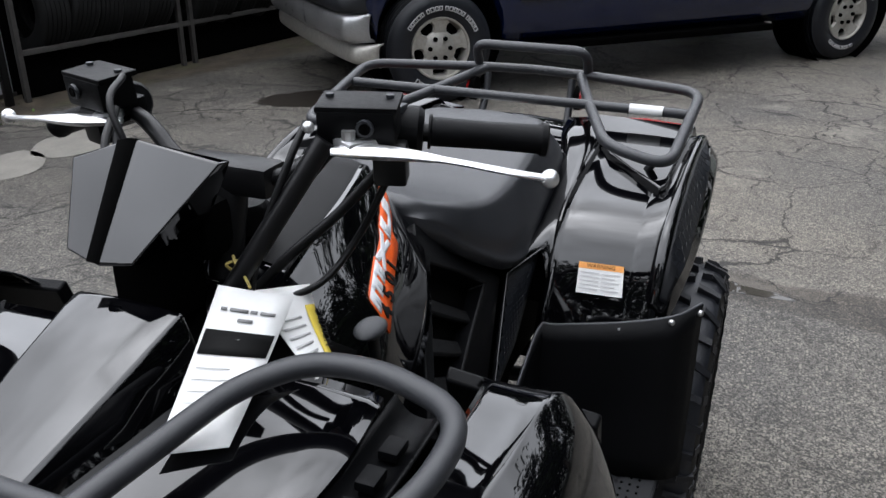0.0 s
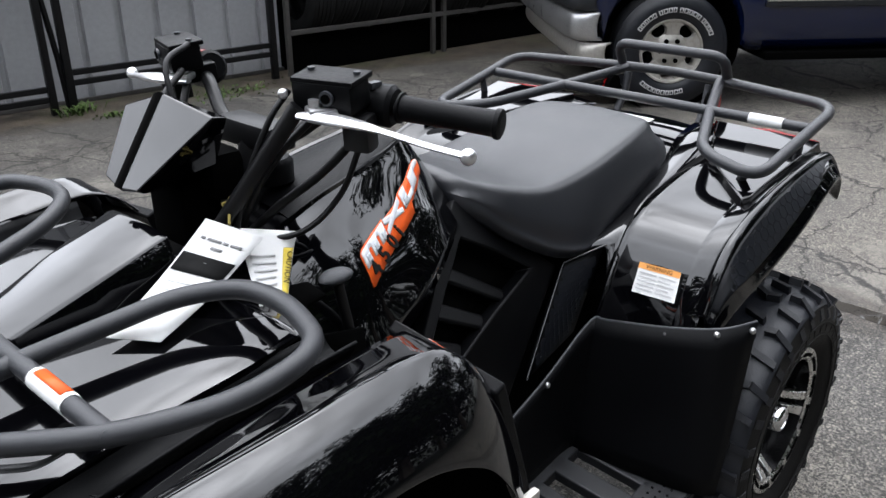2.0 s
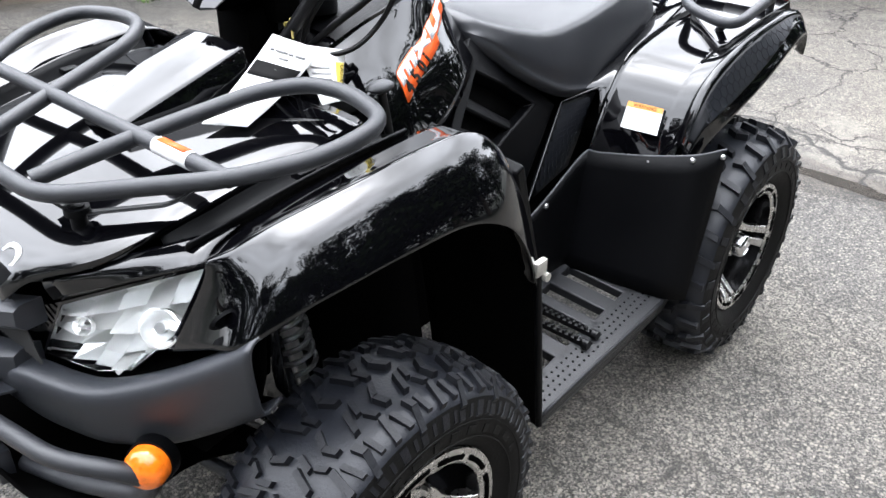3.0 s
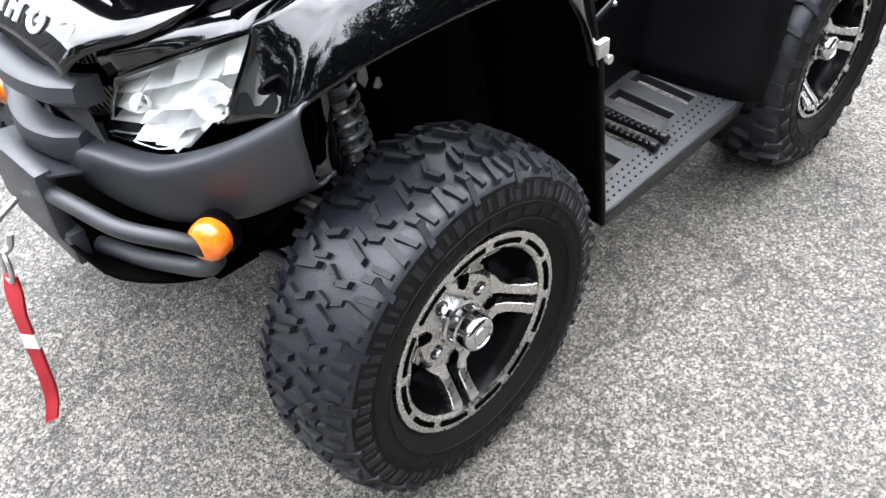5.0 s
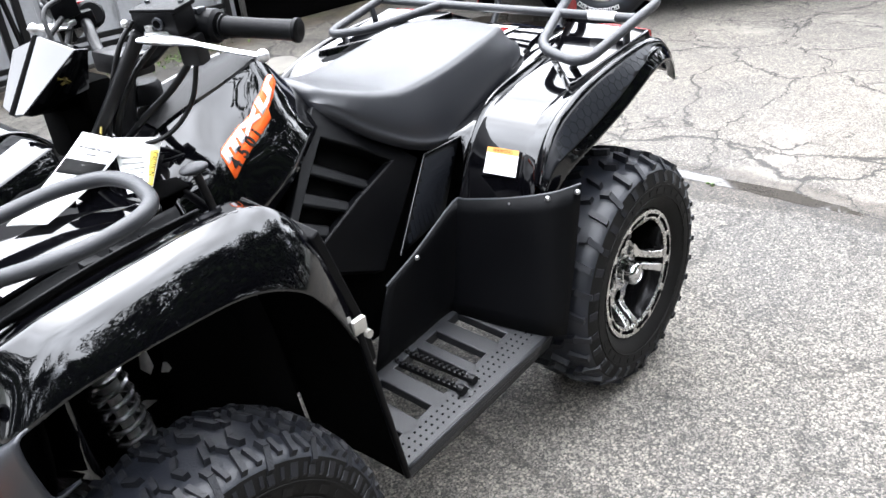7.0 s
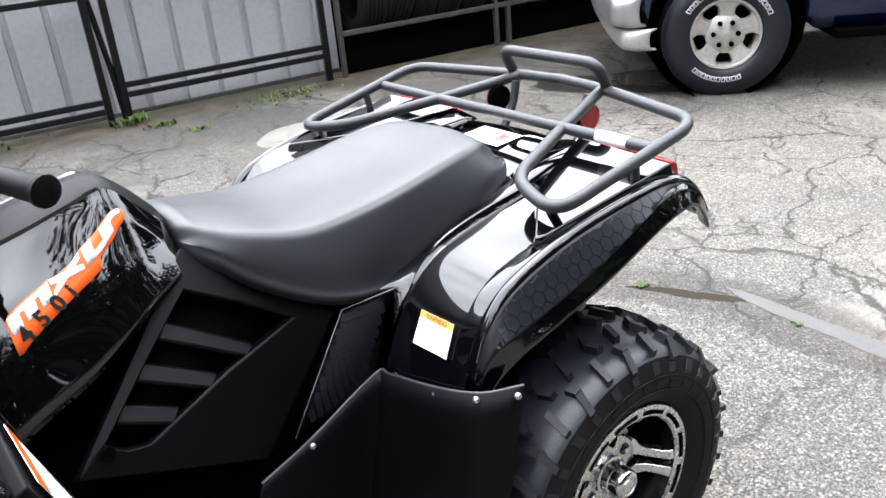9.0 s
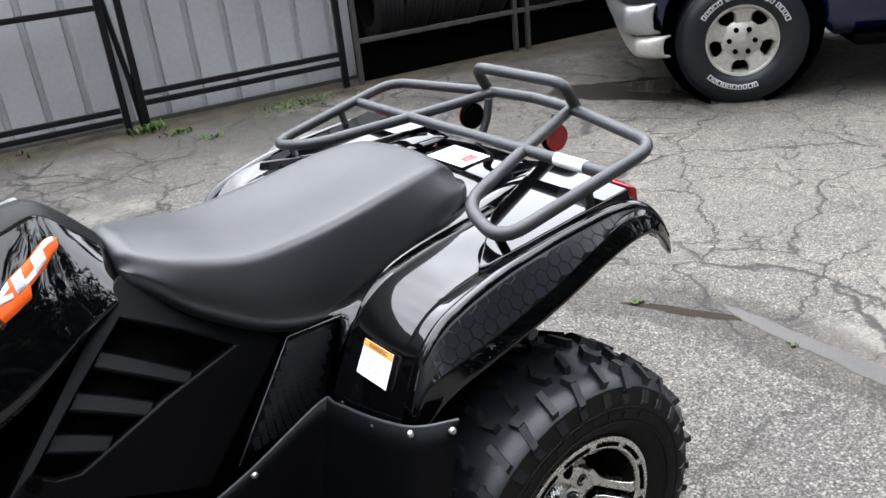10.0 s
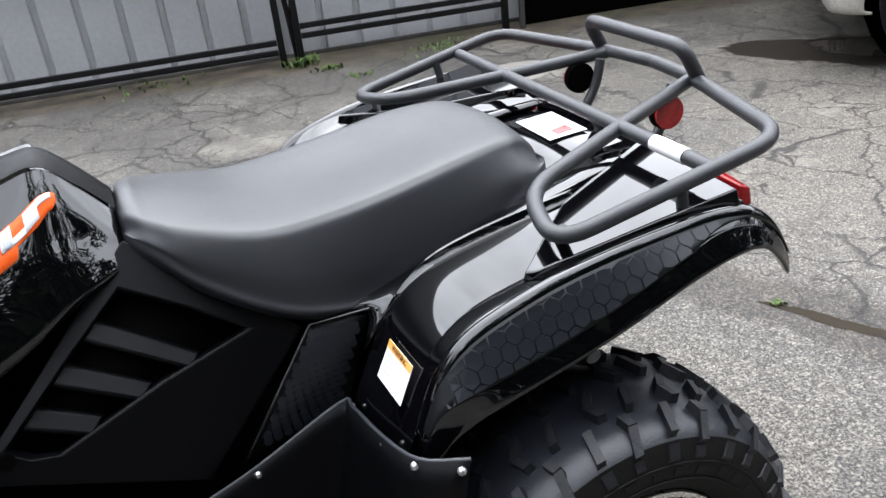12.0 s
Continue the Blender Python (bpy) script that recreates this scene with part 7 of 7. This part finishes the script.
part("gear_knob", bm, RACK, atv, "dark gear knob")

# ---- paper tags tied to the bars ----
def tag(name, corners, label, bend=0.008):
    """A slightly curled card; corners run round from the tied end."""
    a, b, c, d = [Vector(p) for p in corners]
    nrm = (b - a).cross(d - a).normalized()
    bm = bmesh.new()
    grid = []
    for i in range(9):
        f = i / 8
        grid.append([bm.verts.new((a + (b - a) * g) * (1 - f) + (d + (c - d) * g) * f + nrm * bend * math.sin(math.pi * f) * (1 + 0.3 * g)) for g in (0, 0.25, 0.5, 0.75, 1)])
    for p, q in zip(grid, grid[1:]):
        for k in range(4):
            bm.faces.new((p[k], p[k + 1], q[k + 1], q[k]))
    ob = part(name, bm, PAPER, None, thick=0.0008)
    tagged(ob, label, "tag")

    def bar(name_, f0, f1, g0, g1, mat, lab=""):
        bm = bmesh.new()
        n_ = max(2, int((f1 - f0) * 16) + 1)
        cols = []
        for i in range(n_ + 1):
            f = f0 + (f1 - f0) * i / n_
            cols.append([bm.verts.new((a + (b - a) * g) * (1 - f) + (d + (c - d) * g) * f + nrm * (bend * math.sin(math.pi * f) * (1 + 0.3 * g) + up * 0.0016)) for g in (g0, (g0 + g1) / 2, g1)])
        for p, q in zip(cols, cols[1:]):
            for k in range(2):
                bm.faces.new((p[k], p[k + 1], q[k + 1], q[k]))
        return part(name_, bm, mat, ob, lab, thick=0.0004, offset=0)

    up = 1.0 if nrm.z > 0 else -1.0
    return ob, bar


hang, bar = tag("paper_tag", [(0.225, -0.077, 0.977), (0.262, -0.150, 0.958), (0.078, -0.186, 0.893), (0.040, -0.128, 0.893)], "white printed hang tag tied to the handlebar stem")
bar("tag_band", 0.27, 0.42, 0.04, 0.96, INK)
for f0, f1, g0, g1 in ((0.345, 0.370, 0.14, 0.38), (0.345, 0.370, 0.42, 0.54), (0.345, 0.370, 0.58, 0.82), (0.295, 0.325, 0.47, 0.53)):
    bar("printed_line", f0, f1, g0, g1, PAPER)
for f0, f1, g0, g1 in ((0.13, 0.15, 0.14, 0.22), (0.13, 0.15, 0.26, 0.50), (0.13, 0.15, 0.53, 0.62), (0.13, 0.15, 0.66, 0.86), (0.19, 0.21, 0.40, 0.60)):
    bar("printed_line", f0, f1, g0, g1, GREY_INK)
for k in range(5):
    bar("printed_line", 0.50 + 0.07 * k, 0.506 + 0.07 * k, 0.10, 0.55 + 0.1 * ((k * 3) % 4), FAINT_INK)
hang2, bar = tag("caution_tag", [(0.262, -0.095, 0.956), (0.340, -0.122, 0.934), (0.256, -0.202, 0.889), (0.208, -0.206, 0.895)], "white caution tag with a yellow edge tied to the stem", 0.004)
yel = bar("yellow_strip", 0.25, 0.99, 0.78, 0.98, YELLOW)
ca, cb, cc, cd = [Vector(p) for p in ((0.262, -0.095, 0.956), (0.340, -0.122, 0.934), (0.256, -0.202, 0.889), (0.208, -0.206, 0.895))]
strip_mid = (ca + (cb - ca) * 0.88) * 0.40 + (cd + (cc - cd) * 0.88) * 0.60
strip_up = (cb - ca).cross(cd - ca).normalized()
strip_up = strip_up if strip_up.z > 0 else -strip_up
lettering("strip_word", "CAUTION", 0.013, frame_on(strip_mid + strip_up * 0.0065, cc - cb, strip_up.cross(cc - cb)), INK, hang2, 0.0002)
for k in range(6):
    bar("printed_line", 0.35 + 0.1 * k, 0.375 + 0.1 * k, 0.1, 0.62 + 0.02 * (k % 3), FAINT_INK)
bm = bmesh.new()
tube(bm, spline([(0.240, -0.108, 0.972), (0.252, -0.092, 0.980), (0.264, -0.074, 0.984), (0.276, -0.062, 0.988), (0.282, -0.060, 0.976), (0.270, -0.066, 0.972), (0.264, -0.060, 0.982), (0.278, -0.070, 0.982), (0.272, -0.076, 0.970), (0.258, -0.080, 0.966)], 5), 0.0020, 5)
knot = part("tag_string", bm, STRING)
tagged(knot, "yellow string knotted round the stem", "string")


# ---- trees round the yard, behind the camera ----
def tree(x, y, height, seed, label):
    rnd = random.Random(seed)
    t = thing("tree", label, "tree", Matrix.Translation((x, y, 0)), "trees round the yard")
    bm = bmesh.new()
    lean = Vector((rnd.uniform(-0.3, 0.3), rnd.uniform(-0.3, 0.3), 0))
    top = Vector((0, 0, height * 0.8)) + lean
    trunk = spline([(0, 0, 0), lean * 0.3 + Vector((0, 0, height * 0.3)), top], 5)
    tube(bm, trunk, lambda f: 0.20 * (1 - 0.85 * f) * height / 8, 8)
    tips = []
    for k in range(20):
        f = rnd.uniform(0.16, 0.98)
        b0 = trunk[int(f * (len(trunk) - 1))]
        a = rnd.uniform(0, 2 * math.pi)
        ln = height * rnd.uniform(0.18, 0.34) * (1.15 - 0.5 * f)
        tip = b0 + Vector((math.cos(a) * ln, math.sin(a) * ln, ln * rnd.uniform(0.2, 0.8)))
        tube(bm, spline([b0, (b0 + tip) / 2 + Vector((0, 0, 0.1)), tip], 3), lambda q: 0.05 * (1 - 0.8 * q), 5)
        tips += [tip, (b0 + tip) / 2, tip + Vector((rnd.uniform(-0.5, 0.5), rnd.uniform(-0.5, 0.5), rnd.uniform(-0.2, 0.5)))]
    part("trunk", bm, BARK, t)
    verts, faces = [], []
    for c in tips:
        rad = height * rnd.uniform(0.07, 0.13)
        for k in range(120):
            d = Vector((rnd.gauss(0, 1), rnd.gauss(0, 1), rnd.gauss(0, 0.8)))
            p = c + d.normalized() * rad * rnd.uniform(0.3, 1.0) ** 0.6
            u = Vector((rnd.gauss(0, 1), rnd.gauss(0, 1), rnd.gauss(0, 1))).normalized()
            w = u.cross(Vector((rnd.gauss(0, 1), rnd.gauss(0, 1), rnd.gauss(0, 1)))).normalized()
            sz = rnd.uniform(0.10, 0.20)
            i = len(verts)
            verts += [p - u * sz, p + w * sz * 0.5, p + u * sz, p - w * sz * 0.5]
            faces.append((i, i + 1, i + 2, i + 3))
    me = bpy.data.meshes.new("crown")
    me.from_pydata([tuple(p) for p in verts], [], faces)
    me.materials.append(LEAF)
    crown = new("crown", me)
    crown.parent = t
    tagged(crown, kind="stuff")


# Last five: unseen past truck and wall, added to darken deck reflections
for k, (x, y, h) in enumerate(((-4.6, -9.6, 7.4), (-2.4, -9.0, 8.6), (0.0, -8.4, 8.8), (2.2, -8.6, 9.2), (4.4, -8.2, 8.6), (6.8, -8.6, 9.0), (9.4, -8.0, 8.8), (-7.6, -10.4, 7.0), (12.0, -6.5, 8.6), (-9.8, -6.2, 8.0), (-11.2, -2.6, 8.4), (-10.6, 1.4, 7.6), (-11.4, 5.0, 8.2), (13.5, -1.5, 5.0), (14.5, 2.0, 5.4), (14.0, 5.6, 5.0), (11.5, 8.6, 5.2), (8.6, 10.4, 5.0))):
    tree(x, y, h * 1.25, 20 + k, "leafy green tree at the edge of the yard")
rnd_h = random.Random(5)
verts, faces = [], []
for k in range(14000):
    f = rnd_h.random()
    if f < 0.85:
        p = Vector((rnd_h.uniform(-13.5, 13), -10.4 + rnd_h.gauss(0, 0.5), 0))
    else:
        p = Vector((-14.0 + rnd_h.gauss(0, 0.6), rnd_h.uniform(-10, 8), 0))
    p.z = rnd_h.random() ** 0.8 * (3.4 + 0.6 * math.sin(p.x * 1.3) + 0.5 * math.sin(p.y * 1.7 + p.x))
    u = Vector((rnd_h.gauss(0, 1), rnd_h.gauss(0, 1), rnd_h.gauss(0, 1))).normalized()
    w = u.cross(Vector((rnd_h.gauss(0, 1), rnd_h.gauss(0, 1), rnd_h.gauss(0, 1)))).normalized()
    sz = rnd_h.uniform(0.09, 0.2)
    i = len(verts)
    verts += [p - u * sz, p + w * sz * 0.6, p + u * sz, p - w * sz * 0.6]
    faces.append((i, i + 1, i + 2, i + 3))
me = bpy.data.meshes.new("hedge")
me.from_pydata([tuple(p) for p in verts], [], faces)
me.materials.append(LEAF)
tagged(new("hedge", me), "thick green undergrowth along the edge of the yard", "hedge", kind="stuff")


# ---- weeds along the foot of the wall and in the seam ----
def weeds(name, spots, label):
    rnd = random.Random(31)
    verts, faces = [], []
    for cx, cy, spread, count, hgt in spots:
        for k in range(count):
            x, y = cx + rnd.gauss(0, spread), cy + rnd.gauss(0, spread * 0.6)
            a = rnd.uniform(0, 6.28)
            l, w = hgt * rnd.uniform(0.5, 1.2), rnd.uniform(0.004, 0.010)
            d = Vector((math.cos(a), math.sin(a), 0))
            sd = Vector((-d.y, d.x, 0)) * w
            b0 = Vector((x, y, 0.0))
            m0 = b0 + d * l * 0.35 + Vector((0, 0, l * 0.6))
            t0 = b0 + d * l * 0.9 + Vector((0, 0, l * 0.75))
            i = len(verts)
            verts += [b0 - sd * 0.5, b0 + sd * 0.5, m0 + sd, m0 - sd, t0]
            faces += [(i, i + 1, i + 2, i + 3), (i + 3, i + 2, i + 4)]
    me = bpy.data.meshes.new(name)
    me.from_pydata([tuple(p) for p in verts], [], faces)
    me.materials.append(WEED)
    ob = new(name, me)
    return tagged(ob, label, "weeds", kind="stuff")


weeds("weeds", [(2.0, 4.20, 0.06, 90, 0.07), (2.12, 3.98, 0.05, 50, 0.035), (2.2, 3.65, 0.04, 24, 0.03), (2.9, 3.95, 0.16, 150, 0.022), (3.15, 3.93, 0.12, 70, 0.02), (1.0, 4.42, 0.2, 50, 0.04), (2.50, -0.23, 0.012, 10, 0.014), (2.39, 0.29, 0.012, 14, 0.016)], "small green weeds growing in the cracks")
